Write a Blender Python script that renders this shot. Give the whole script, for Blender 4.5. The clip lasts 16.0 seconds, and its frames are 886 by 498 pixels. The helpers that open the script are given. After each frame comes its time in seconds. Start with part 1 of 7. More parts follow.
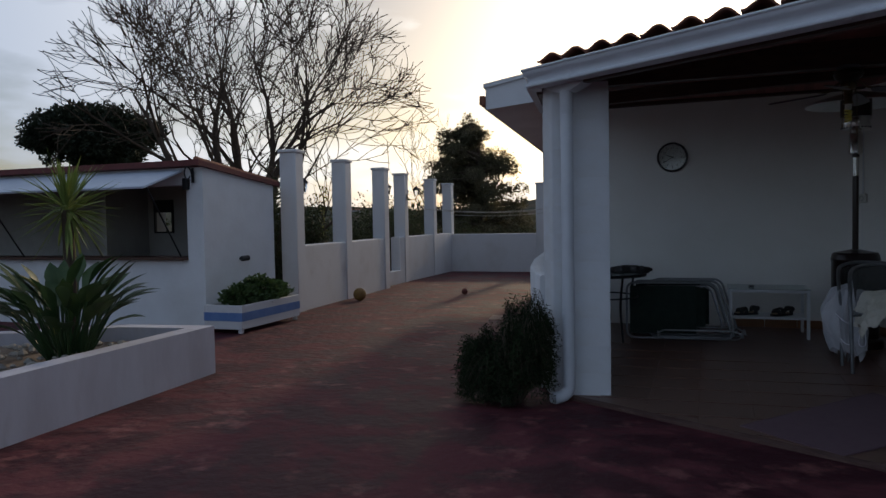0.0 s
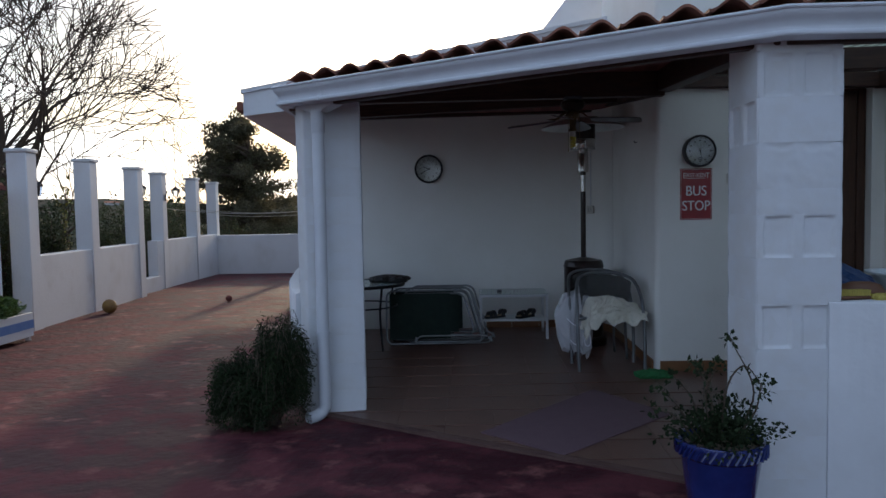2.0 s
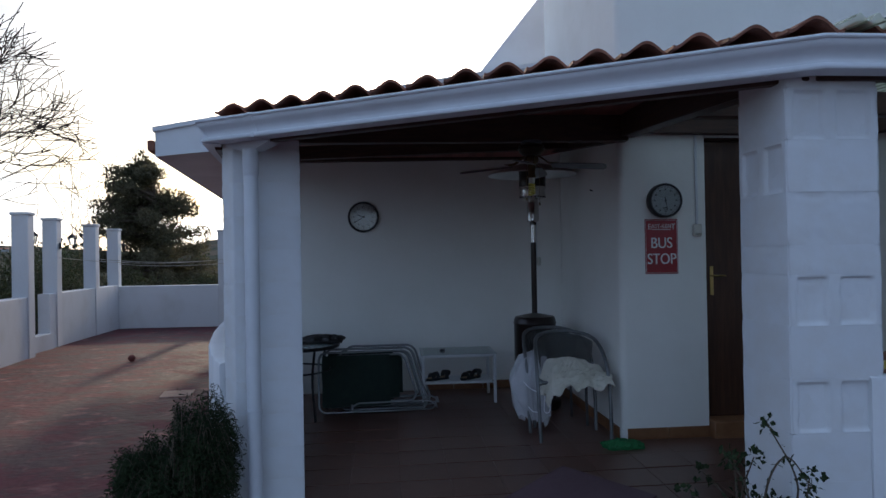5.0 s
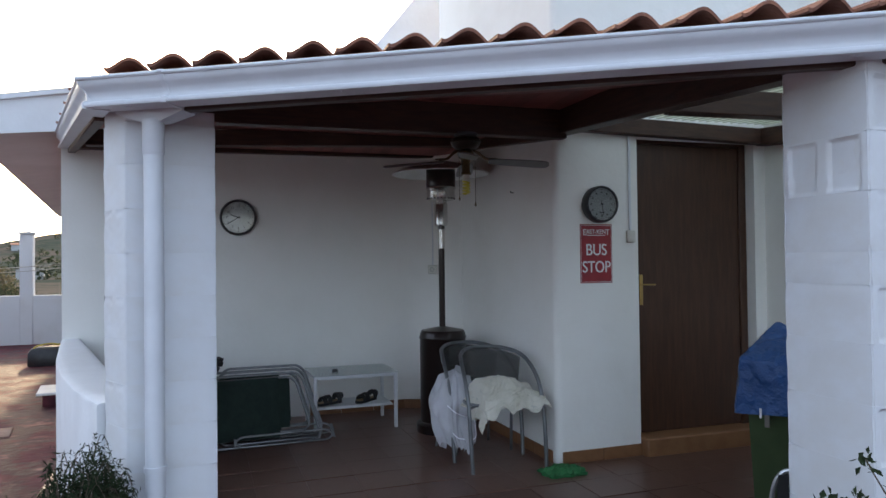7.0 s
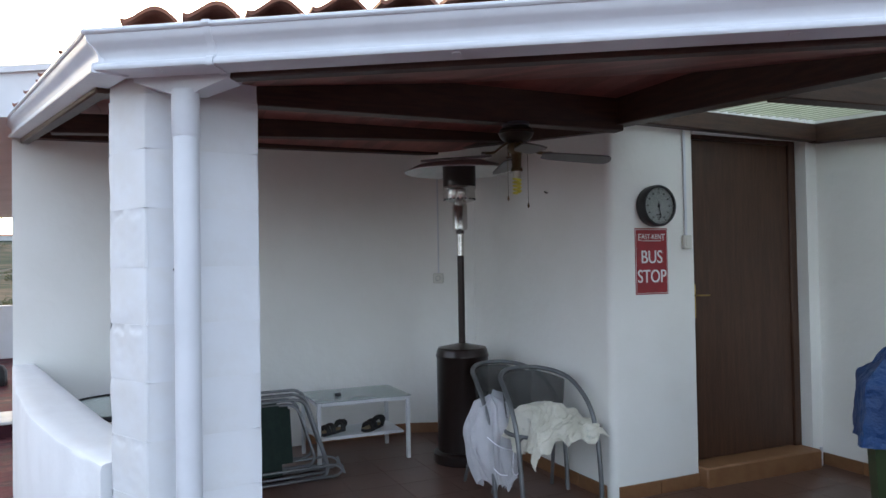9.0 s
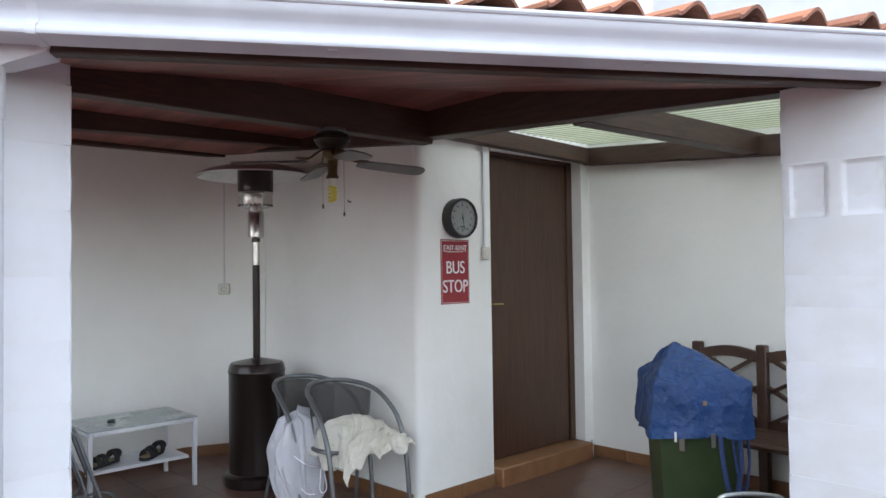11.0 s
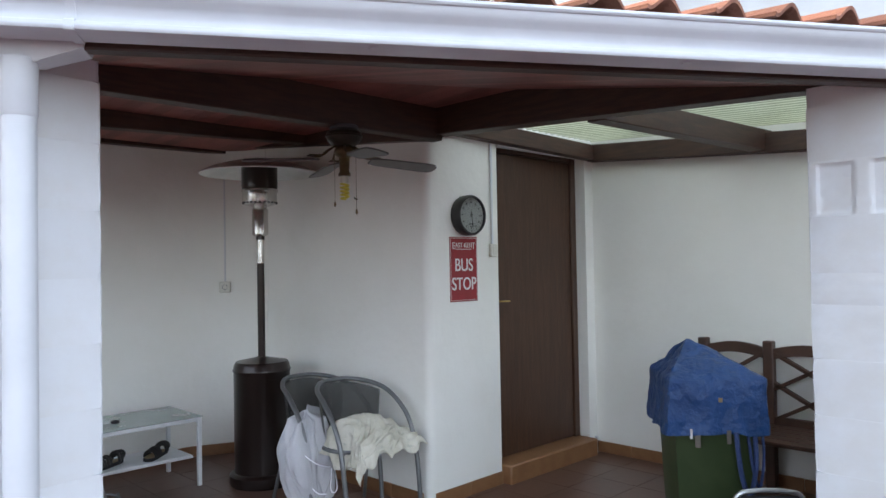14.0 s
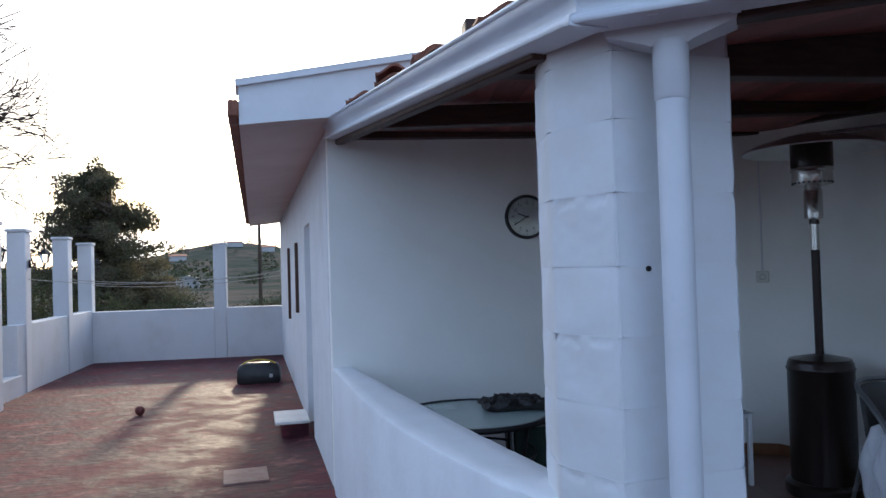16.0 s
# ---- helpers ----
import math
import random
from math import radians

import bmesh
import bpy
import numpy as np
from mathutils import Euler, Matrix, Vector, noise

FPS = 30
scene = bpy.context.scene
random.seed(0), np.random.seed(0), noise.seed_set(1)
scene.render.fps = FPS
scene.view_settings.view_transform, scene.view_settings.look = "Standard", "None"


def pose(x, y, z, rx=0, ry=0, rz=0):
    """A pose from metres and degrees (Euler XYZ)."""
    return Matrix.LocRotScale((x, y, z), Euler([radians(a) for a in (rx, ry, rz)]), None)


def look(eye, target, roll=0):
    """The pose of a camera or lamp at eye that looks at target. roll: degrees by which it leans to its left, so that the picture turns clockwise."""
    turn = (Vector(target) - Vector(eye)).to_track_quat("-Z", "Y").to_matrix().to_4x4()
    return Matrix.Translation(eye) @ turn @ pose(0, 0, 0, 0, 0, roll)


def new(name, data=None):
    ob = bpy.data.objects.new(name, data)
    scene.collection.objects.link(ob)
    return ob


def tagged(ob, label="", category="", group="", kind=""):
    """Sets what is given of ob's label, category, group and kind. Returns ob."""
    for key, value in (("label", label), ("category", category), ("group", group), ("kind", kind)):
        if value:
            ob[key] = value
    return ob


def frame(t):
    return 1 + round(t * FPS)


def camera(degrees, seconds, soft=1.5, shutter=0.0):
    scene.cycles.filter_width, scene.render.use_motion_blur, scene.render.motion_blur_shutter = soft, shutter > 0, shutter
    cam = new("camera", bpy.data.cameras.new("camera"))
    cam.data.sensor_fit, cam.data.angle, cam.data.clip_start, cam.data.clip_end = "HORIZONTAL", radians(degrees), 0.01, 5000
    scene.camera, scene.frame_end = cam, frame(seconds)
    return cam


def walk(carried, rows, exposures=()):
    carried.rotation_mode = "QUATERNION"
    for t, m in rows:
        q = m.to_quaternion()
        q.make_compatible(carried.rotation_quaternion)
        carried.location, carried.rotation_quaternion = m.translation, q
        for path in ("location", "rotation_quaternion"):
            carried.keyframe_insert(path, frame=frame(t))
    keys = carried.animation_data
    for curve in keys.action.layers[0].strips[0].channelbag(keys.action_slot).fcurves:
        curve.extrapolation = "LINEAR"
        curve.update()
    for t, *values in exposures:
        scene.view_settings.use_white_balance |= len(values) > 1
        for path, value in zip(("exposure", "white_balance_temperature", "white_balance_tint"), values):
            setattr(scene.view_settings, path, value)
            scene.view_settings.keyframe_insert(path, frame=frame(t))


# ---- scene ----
cam = camera(62.7, 16.0)
PATH = [
    (0, (0.318, 0.294, 1.283), (2.195, 0.981, 1.203), -1.0),
    (0.5, (0.323, 0.249, 1.317), (2.273, 0.687, 1.222), -1.1),
    (1, (0.328, 0.201, 1.373), (2.299, 0.525, 1.268), -1.0),
    (1.5, (0.339, 0.165, 1.437), (2.326, 0.366, 1.327), -1.1),
    (2, (0.346, 0.133, 1.462), (2.341, 0.225, 1.353), -1.0),
    (2.5, (0.358, 0.12, 1.494), (2.355, 0.1, 1.387), -1.0),
    (3, (0.431, 0.145, 1.519), (2.428, 0.091, 1.423), -1.1),
    (3.5, (0.595, 0.171, 1.539), (2.593, 0.115, 1.481), -1.2),
    (4, (0.73, 0.209, 1.541), (2.729, 0.151, 1.518), -1.1),
    (6.5, (1.62, 0.903, 1.473), (3.558, 0.41, 1.509), -0.8),
    (7, (1.885, 1.033, 1.517), (3.779, 0.392, 1.548), -0.7),
    (7.5, (2.129, 1.068, 1.492), (3.995, 0.352, 1.531), -0.7),
    (8, (2.365, 1.177, 1.516), (4.224, 0.441, 1.56), -0.7),
    (10.5, (3.072, 1.642, 1.582), (4.687, 0.464, 1.624), -1.0),
    (11, (3.058, 1.666, 1.573), (4.512, 0.293, 1.627), -0.8),
    (11.5, (3.008, 1.669, 1.597), (4.273, 0.121, 1.646), -0.8),
    (12, (2.97, 1.66, 1.587), (4.103, 0.013, 1.637), -0.8),
    (12.5, (2.991, 1.67, 1.589), (4.076, -0.009, 1.637), -0.8),
    (13, (3.048, 1.689, 1.59), (4.16, 0.027, 1.632), -0.8),
    (13.5, (3.116, 1.729, 1.593), (4.358, 0.162, 1.633), -0.9),
    (14, (3.193, 1.772, 1.591), (4.614, 0.365, 1.631), -1.0),
    (14.5, (3.251, 1.839, 1.596), (4.85, 0.639, 1.638), -1.2),
    (15, (3.328, 1.922, 1.59), (5.085, 0.968, 1.639), -1.4),
    (15.5, (3.418, 2.017, 1.584), (5.306, 1.357, 1.633), -1.6),
    (16, (3.55, 2.118, 1.576), (5.526, 1.813, 1.626), -1.7),
]
walk(cam, [(t, look(eye, target, roll)) for t, eye, target, roll in PATH], [(0, -1.13, 6350, 13), (0.5, -1.1, 6300, 14), (1.0, -0.68, 6200, 14), (1.5, -0.27, 6200, 14), (2.5, -0.24, 6050, 12), (3.5, -0.22, 5750, 12), (4.0, -0.47, 5700, 12), (6.5, 0.47, 6350, 13), (7.0, 0.93, 6750, 13), (7.5, 1.15, 6800, 13), (8.0, 1.36, 6900, 13), (10.5, 1.46, 7250, 12), (11.0, 1.98, 7650, 15), (12.0, 1.62, 7250, 12), (12.5, 1.27, 7050, 12), (13.0, 1.3, 7100, 12), (14.0, 1.78, 7450, 14), (14.5, 1.8, 7700, 15), (15.0, 1.32, 7150, 12), (15.5, 1.19, 6750, 13), (16.0, 0.42, 5700, 12)])

# ---- light ----
SUN_AZ, SUN_EL = 0.7, 15.0
sky = bpy.data.worlds.new("sky")
scene.world = sky
sky.use_nodes = True
_n = sky.node_tree.nodes
_l = sky.node_tree.links
_bg = _n["Background"]
_sky = _n.new("ShaderNodeTexSky")
_sky.sky_type = "NISHITA"
_sky.sun_disc = False
_sky.sun_elevation = radians(SUN_EL)
_sky.sun_rotation = radians(90 - SUN_AZ)
_sky.dust_density = 2.0
_sky.air_density = 1.0
# thin broken cloud over the sky
_tc = _n.new("ShaderNodeTexCoord")
_map = _n.new("ShaderNodeMapping")
_map.inputs["Scale"].default_value = (1.0, 1.0, 3.2)
_map.inputs["Rotation"].default_value = (0, 0, 0.5)
_nz = _n.new("ShaderNodeTexNoise")
_nz.inputs["Scale"].default_value = 2.3
_nz.inputs["Detail"].default_value = 7
_nz.inputs["Roughness"].default_value = 0.55
_rp = _n.new("ShaderNodeValToRGB")
_rp.color_ramp.elements[0].position = 0.41
_rp.color_ramp.elements[1].position = 0.56
_mx = _n.new("ShaderNodeMix")
_mx.data_type = "RGBA"
# cloud near the sun glows with forward-scattered light
_dir = _n.new("ShaderNodeVectorMath")
_dir.operation = "DOT_PRODUCT"
_dir.inputs[1].default_value = (math.cos(radians(SUN_EL)) * math.cos(radians(SUN_AZ)), math.cos(radians(SUN_EL)) * math.sin(radians(SUN_AZ)), math.sin(radians(SUN_EL)))
_nrm = _n.new("ShaderNodeVectorMath")
_nrm.operation = "NORMALIZE"
_pos = _n.new("ShaderNodeMath")
_pos.operation = "MAXIMUM"
_pos.inputs[1].default_value = 0.0
_pow = _n.new("ShaderNodeMath")
_pow.operation = "POWER"
_pow.inputs[1].default_value = 5.0
_glow = _n.new("ShaderNodeMix")
_glow.data_type = "RGBA"
_glow.inputs["A"].default_value = (6.0, 7.5, 9.9, 1)
_glow.inputs["B"].default_value = (30.0, 28.5, 25.0, 1)
_l.new(_tc.outputs["Generated"], _nrm.inputs[0])
_l.new(_nrm.outputs["Vector"], _dir.inputs[0])
_l.new(_dir.outputs["Value"], _pos.inputs[0])
_l.new(_pos.outputs["Value"], _pow.inputs[0])
_l.new(_pow.outputs["Value"], _glow.inputs["Factor"])
_l.new(_glow.outputs["Result"], _mx.inputs["B"])
_add = _n.new("ShaderNodeMath")
_add.operation = "MULTIPLY"
_add.inputs[1].default_value = 0.82
_l.new(_tc.outputs["Generated"], _map.inputs["Vector"])
_l.new(_map.outputs["Vector"], _nz.inputs["Vector"])
_l.new(_nz.outputs["Fac"], _rp.inputs["Fac"])
_l.new(_rp.outputs["Color"], _add.inputs[0])
_l.new(_add.outputs["Value"], _mx.inputs["Factor"])
_l.new(_sky.outputs["Color"], _mx.inputs["A"])
_l.new(_mx.outputs["Result"], _bg.inputs["Color"])
_bg.inputs["Strength"].default_value = 0.145

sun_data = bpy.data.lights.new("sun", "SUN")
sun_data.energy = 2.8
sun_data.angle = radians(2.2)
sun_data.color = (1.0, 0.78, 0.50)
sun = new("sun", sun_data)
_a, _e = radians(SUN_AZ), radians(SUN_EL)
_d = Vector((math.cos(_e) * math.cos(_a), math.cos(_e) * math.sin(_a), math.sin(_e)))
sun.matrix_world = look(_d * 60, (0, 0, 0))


# ---- materials ----
def shader(name, colour, rough=0.6, metal=0.0, colour2=None, scale=6.0, detail=6.0, mix=(0.35, 0.7), bump=0.0, bump_scale=60.0, spec=0.5,
           colour3=None, scale3=1.2, mix3=(0.5, 0.75), stretch=(1, 1, 1), jitter=0.0, transmission=0.0, ior=1.45, sss=0.0, alpha=1.0, coat=0.0, island=0.0, rough2=None, bump_dist=0.01, translucent=0.0):
    m = bpy.data.materials.new(name)
    m.use_nodes = True
    nt = m.node_tree
    nd, lk = nt.nodes, nt.links
    b = nd["Principled BSDF"]
    b.inputs["Roughness"].default_value = rough
    b.inputs["Metallic"].default_value = metal
    b.inputs["IOR"].default_value = ior
    b.inputs["Specular IOR Level"].default_value = spec
    b.inputs["Transmission Weight"].default_value = transmission
    b.inputs["Alpha"].default_value = alpha
    b.inputs["Coat Weight"].default_value = coat
    col = nd.new("ShaderNodeRGB")
    col.outputs[0].default_value = (*colour, 1)
    out = col.outputs[0]
    tc = nd.new("ShaderNodeTexCoord")
    mp = nd.new("ShaderNodeMapping")
    mp.inputs["Scale"].default_value = stretch
    lk.new(tc.outputs["Object"], mp.inputs["Vector"])

    def blend(prev, colour_b, sc, dt, rng, seed):
        nz = nd.new("ShaderNodeTexNoise")
        nz.noise_dimensions = "4D"
        nz.inputs["W"].default_value = seed
        nz.inputs["Scale"].default_value = sc
        nz.inputs["Detail"].default_value = dt
        nz.inputs["Roughness"].default_value = 0.6
        lk.new(mp.outputs["Vector"], nz.inputs["Vector"])
        rm = nd.new("ShaderNodeMapRange")
        rm.interpolation_type = "SMOOTHSTEP"
        rm.inputs["From Min"].default_value, rm.inputs["From Max"].default_value = rng
        lk.new(nz.outputs["Fac"], rm.inputs["Value"])
        mx = nd.new("ShaderNodeMix")
        mx.data_type = "RGBA"
        lk.new(rm.outputs["Result"], mx.inputs["Factor"])
        lk.new(prev, mx.inputs["A"])
        mx.inputs["B"].default_value = (*colour_b, 1)
        return mx.outputs["Result"], rm.outputs["Result"]

    if colour2:
        out, f2 = blend(out, colour2, scale, detail, mix, 1.3)
        if rough2 is not None:
            rr = nd.new("ShaderNodeMapRange")
            rr.inputs["To Min"].default_value, rr.inputs["To Max"].default_value = rough, rough2
            lk.new(f2, rr.inputs["Value"])
            lk.new(rr.outputs["Result"], b.inputs["Roughness"])
    if colour3:
        out, _ = blend(out, colour3, scale3, 5.0, mix3, 7.7)
    if jitter or island:
        if island:
            src = nd.new("ShaderNodeNewGeometry").outputs["Random Per Island"]
        else:
            src = nd.new("ShaderNodeObjectInfo").outputs["Random"]
        rm = nd.new("ShaderNodeMapRange")
        k = jitter or island
        rm.inputs["To Min"].default_value, rm.inputs["To Max"].default_value = 1 - k, 1 + k
        lk.new(src, rm.inputs["Value"])
        hs = nd.new("ShaderNodeHueSaturation")
        lk.new(rm.outputs["Result"], hs.inputs["Value"])
        lk.new(out, hs.inputs["Color"])
        out = hs.outputs["Color"]
    lk.new(out, b.inputs["Base Color"])
    if bump:
        nz = nd.new("ShaderNodeTexNoise")
        nz.inputs["Scale"].default_value = bump_scale
        nz.inputs["Detail"].default_value = 5
        lk.new(mp.outputs["Vector"], nz.inputs["Vector"])
        bp = nd.new("ShaderNodeBump")
        bp.inputs["Strength"].default_value = min(1.0, bump)
        bp.inputs["Distance"].default_value = bump_dist
        lk.new(nz.outputs["Fac"], bp.inputs["Height"])
        lk.new(bp.outputs["Normal"], b.inputs["Normal"])
    if translucent:
        tr = nd.new("ShaderNodeBsdfTranslucent")
        mixer = nd.new("ShaderNodeMixShader")
        mixer.inputs["Fac"].default_value = translucent
        lk.new(out, tr.inputs["Color"])
        lk.new(b.outputs["BSDF"], mixer.inputs[1])
        lk.new(tr.outputs["BSDF"], mixer.inputs[2])
        lk.new(mixer.outputs["Shader"], nd["Material Output"].inputs["Surface"])
    return m


# WHITE, WHITE_BLOCK and PVC are dimmed and blued: skylight put into the colour
WHITE = shader("white_masonry_paint", (0.74, 0.755, 0.775), 0.85, colour2=(0.69, 0.70, 0.715), scale=3.0, bump=0.22, bump_scale=22, colour3=(0.62, 0.62, 0.615), scale3=0.9, mix3=(0.52, 0.8), spec=0.3)
WHITE_BLOCK = shader("white_painted_block", (0.715, 0.735, 0.76), 0.8, colour2=(0.68, 0.68, 0.675), scale=5.0, bump=0.14, bump_scale=18, jitter=0.02, spec=0.3, colour3=(0.60, 0.575, 0.53), scale3=3.0, mix3=(0.62, 0.85))
BED_WALL = shader("grimy_white_bed_wall", (0.56, 0.55, 0.60), 0.9, colour2=(0.47, 0.45, 0.49), scale=2.6, mix=(0.4, 0.7), bump=0.12, bump_scale=14, colour3=(0.36, 0.32, 0.34), scale3=3.0, mix3=(0.56, 0.78), stretch=(1, 1, 0.3), spec=0.25)
WHITE_FENCE = shader("weathered_white_wall", (0.64, 0.64, 0.65), 0.85, colour2=(0.56, 0.55, 0.54), scale=1.8, mix=(0.45, 0.8), bump=0.3, bump_scale=34, stretch=(1, 1, 0.8), colour3=(0.50, 0.47, 0.46), scale3=2.0, mix3=(0.58, 0.80), spec=0.3)
PVC = shader("white_pvc", (0.67, 0.695, 0.735), 0.32, colour2=(0.62, 0.645, 0.68), scale=5, spec=0.5)
SOFFIT = shader("pink_plaster", (0.72, 0.60, 0.55), 0.9, colour2=(0.66, 0.54, 0.49), scale=2, bump=0.3, bump_scale=30, spec=0.25)
RED_FLOOR = shader("red_painted_concrete", (0.045, 0.0092, 0.0150), 0.66, colour2=(0.112, 0.029, 0.036), scale=3.3, detail=12, mix=(0.43, 0.60), bump=1.0, bump_scale=12, colour3=(0.185, 0.066, 0.064), scale3=4.6, mix3=(0.55, 0.70), stretch=(1.0, 0.9, 1), spec=0.25, bump_dist=0.014, rough2=0.85)
EDGE_CEMENT = shader("dirty_edge_cement", (0.13, 0.075, 0.06), 0.85, colour2=(0.09, 0.045, 0.038), scale=7, bump=0.5, bump_scale=40)
# white plaster, its cream tint and extra brightness standing in for warm bounced light
WHITE_IN = shader("warm_lit_porch_plaster", (0.88, 0.868, 0.825), 0.88, colour2=(0.85, 0.835, 0.785), scale=2.2, bump=0.28, bump_scale=14, colour3=(0.78, 0.755, 0.70), scale3=0.9, mix3=(0.55, 0.85), spec=0.25)
COVER = shader("scuffed_cement_cover", (0.33, 0.22, 0.17), 0.8, colour2=(0.25, 0.14, 0.105), scale=8, bump=0.5, bump_scale=40)
PATCH = shader("bare_cement", (0.36, 0.27, 0.22), 0.8, colour2=(0.28, 0.17, 0.13), scale=8, bump=0.5, bump_scale=40)
TILE = shader("terracotta_floor_tile", (0.125, 0.064, 0.047), 0.34, colour2=(0.15, 0.078, 0.057), scale=5, bump=0.1, bump_scale=40, jitter=0.05, colour3=(0.14, 0.076, 0.056), scale3=1.5)
GROUT = shader("floor_grout", (0.125, 0.064, 0.047), 0.6, colour2=(0.11, 0.056, 0.041), scale=20)
SKIRT = shader("terracotta_skirting", (0.27, 0.13, 0.06), 0.5, colour2=(0.22, 0.10, 0.046), scale=9, jitter=0.06)
ROOF = shader("clay_roof_tile", (0.31, 0.125, 0.078), 0.85, colour2=(0.20, 0.085, 0.058), scale=7, bump=0.5, bump_scale=60, jitter=0.2, colour3=(0.30, 0.20, 0.13), scale3=5, mix3=(0.58, 0.75))
BEAM = shader("dark_stained_beam", (0.045, 0.022, 0.015), 0.5, colour2=(0.075, 0.036, 0.022), scale=6, stretch=(1, 1, 8), bump=0.25, bump_scale=40)
DOOR = shader("dark_brown_door_wood", (0.060, 0.028, 0.017), 0.38, colour2=(0.088, 0.042, 0.024), scale=5, stretch=(8, 8, 0.7), bump=0.2, bump_scale=25)
BENCH = shader("dark_brown_bench_wood", (0.055, 0.024, 0.015), 0.45, colour2=(0.085, 0.038, 0.022), scale=7, bump=0.2)
HEATER = shader("bronze_enamel", (0.024, 0.014, 0.012), 0.3, metal=0.35, colour2=(0.024, 0.015, 0.012), scale=8, coat=0.3)
CHROME = shader("brushed_steel", (0.62, 0.60, 0.57), 0.24, metal=1.0, colour2=(0.5, 0.48, 0.45), scale=9)
ALU = shader("aluminium", (0.60, 0.61, 0.62), 0.35, metal=0.9, colour2=(0.48, 0.49, 0.5), scale=12)
BRASS = shader("brass", (0.62, 0.43, 0.16), 0.28, metal=1.0)
BLACK = shader("black_plastic", (0.018, 0.018, 0.019), 0.42, colour2=(0.03, 0.03, 0.03), scale=12)
RUBBER = shader("black_rubber", (0.02, 0.02, 0.021), 0.8)
IRON = shader("black_iron", (0.02, 0.02, 0.022), 0.5, metal=0.4)
RATTAN = shader("grey_woven_rattan", (0.10, 0.10, 0.096), 0.6, colour2=(0.14, 0.14, 0.135), scale=60, stretch=(1, 1, 1), bump=1.0, bump_scale=180, alpha=0.66)
CHAIR_TUBE = shader("grey_steel_tube", (0.20, 0.205, 0.21), 0.38, metal=0.6, colour2=(0.15, 0.155, 0.16), scale=14)
WHITE_METAL = shader("white_enamel_frame", (0.74, 0.75, 0.76), 0.4, colour2=(0.68, 0.69, 0.70), scale=10)
GLASS = shader("frosted_table_glass", (0.62, 0.72, 0.69), 0.22, transmission=0.55, colour2=(0.55, 0.66, 0.63), scale=3)
CLEAR = shader("clear_glass", (0.95, 0.97, 0.96), 0.02, transmission=1.0)
GREEN_CLOTH = shader("dark_green_canvas", (0.013, 0.026, 0.021), 0.85, colour2=(0.018, 0.036, 0.028), scale=18, bump=0.4, bump_scale=120)
CREAM = shader("cream_printed_cotton", (0.72, 0.69, 0.60), 0.9, colour2=(0.60, 0.57, 0.47), scale=9, bump=0.5, bump_scale=90, colour3=(0.47, 0.48, 0.41), scale3=22, mix3=(0.56, 0.78))
TULLE = shader("white_tulle", (0.95, 0.95, 0.98), 0.8, colour2=(0.87, 0.87, 0.92), scale=12, bump=0.6, bump_scale=120, alpha=0.46)
RIBBON = shader("white_satin_edge", (0.86, 0.86, 0.90), 0.5, translucent=0.1)
TARP = shader("blue_tarpaulin", (0.011, 0.052, 0.165), 0.34, colour2=(0.017, 0.075, 0.225), scale=5, bump=0.9, bump_scale=26, bump_dist=0.02)
BIN = shader("dark_green_bin_plastic", (0.042, 0.068, 0.028), 0.5, colour2=(0.052, 0.08, 0.034), scale=9, bump=0.1)
TAPE = shader("grey_brown_tape", (0.16, 0.14, 0.12), 0.5)
STRAP = shader("blue_strap", (0.025, 0.05, 0.15), 0.7, colour2=(0.05, 0.08, 0.2), scale=40)
SIGN_RED = shader("red_enamel", (0.33, 0.014, 0.022), 0.3, colour2=(0.27, 0.012, 0.018), scale=10, coat=0.3)
SIGN_WHITE = shader("white_enamel", (0.78, 0.75, 0.74), 0.35)
DIAL_GREY = shader("grey_gauge_dial", (0.40, 0.41, 0.40), 0.4, colour2=(0.35, 0.36, 0.35), scale=9)
DIAL = shader("clock_dial", (0.66, 0.66, 0.64), 0.4, colour2=(0.60, 0.60, 0.58), scale=9)
INK = shader("dark_ink", (0.02, 0.02, 0.022), 0.5)
POT = shader("blue_glazed_pot", (0.012, 0.022, 0.12), 0.16, colour2=(0.02, 0.035, 0.17), scale=9, bump=0.15, bump_scale=20, coat=0.6)
SOIL = shader("dry_soil", (0.17, 0.12, 0.085), 0.95, colour2=(0.25, 0.19, 0.14), scale=9, bump=1.0, bump_scale=30)
GRAVEL = shader("pale_stone", (0.38, 0.35, 0.31), 0.9, colour2=(0.28, 0.25, 0.22), scale=20, bump=0.5, island=0.25)
LEAF = shader("dark_shrub_leaf", (0.016, 0.026, 0.011), 0.85, colour2=(0.028, 0.042, 0.017), scale=7, island=0.4, spec=0.2)
LEAF_MID = shader("green_leaf", (0.045, 0.085, 0.025), 0.5, colour2=(0.065, 0.11, 0.032), scale=9, island=0.4, translucent=0.25)
LEAF_STREL = shader("broad_green_leaf", (0.035, 0.075, 0.028), 0.4, colour2=(0.055, 0.10, 0.035), scale=9, island=0.35, translucent=0.2)
LEAF_YUCCA = shader("yucca_blade", (0.13, 0.20, 0.05), 0.45, colour2=(0.22, 0.26, 0.08), scale=7, island=0.3, translucent=0.3)
LEAF_YELLOW = shader("yellowing_leaf", (0.26, 0.22, 0.04), 0.6, colour2=(0.16, 0.17, 0.035), scale=9, island=0.3)
PINE = shader("pine_needles", (0.016, 0.024, 0.012), 0.7, colour2=(0.028, 0.036, 0.017), scale=2, island=0.4, translucent=0.15)
CYPRESS = shader("conifer_foliage", (0.10, 0.098, 0.055), 0.7, colour2=(0.15, 0.125, 0.075), scale=1.5, island=0.45, translucent=0.5)
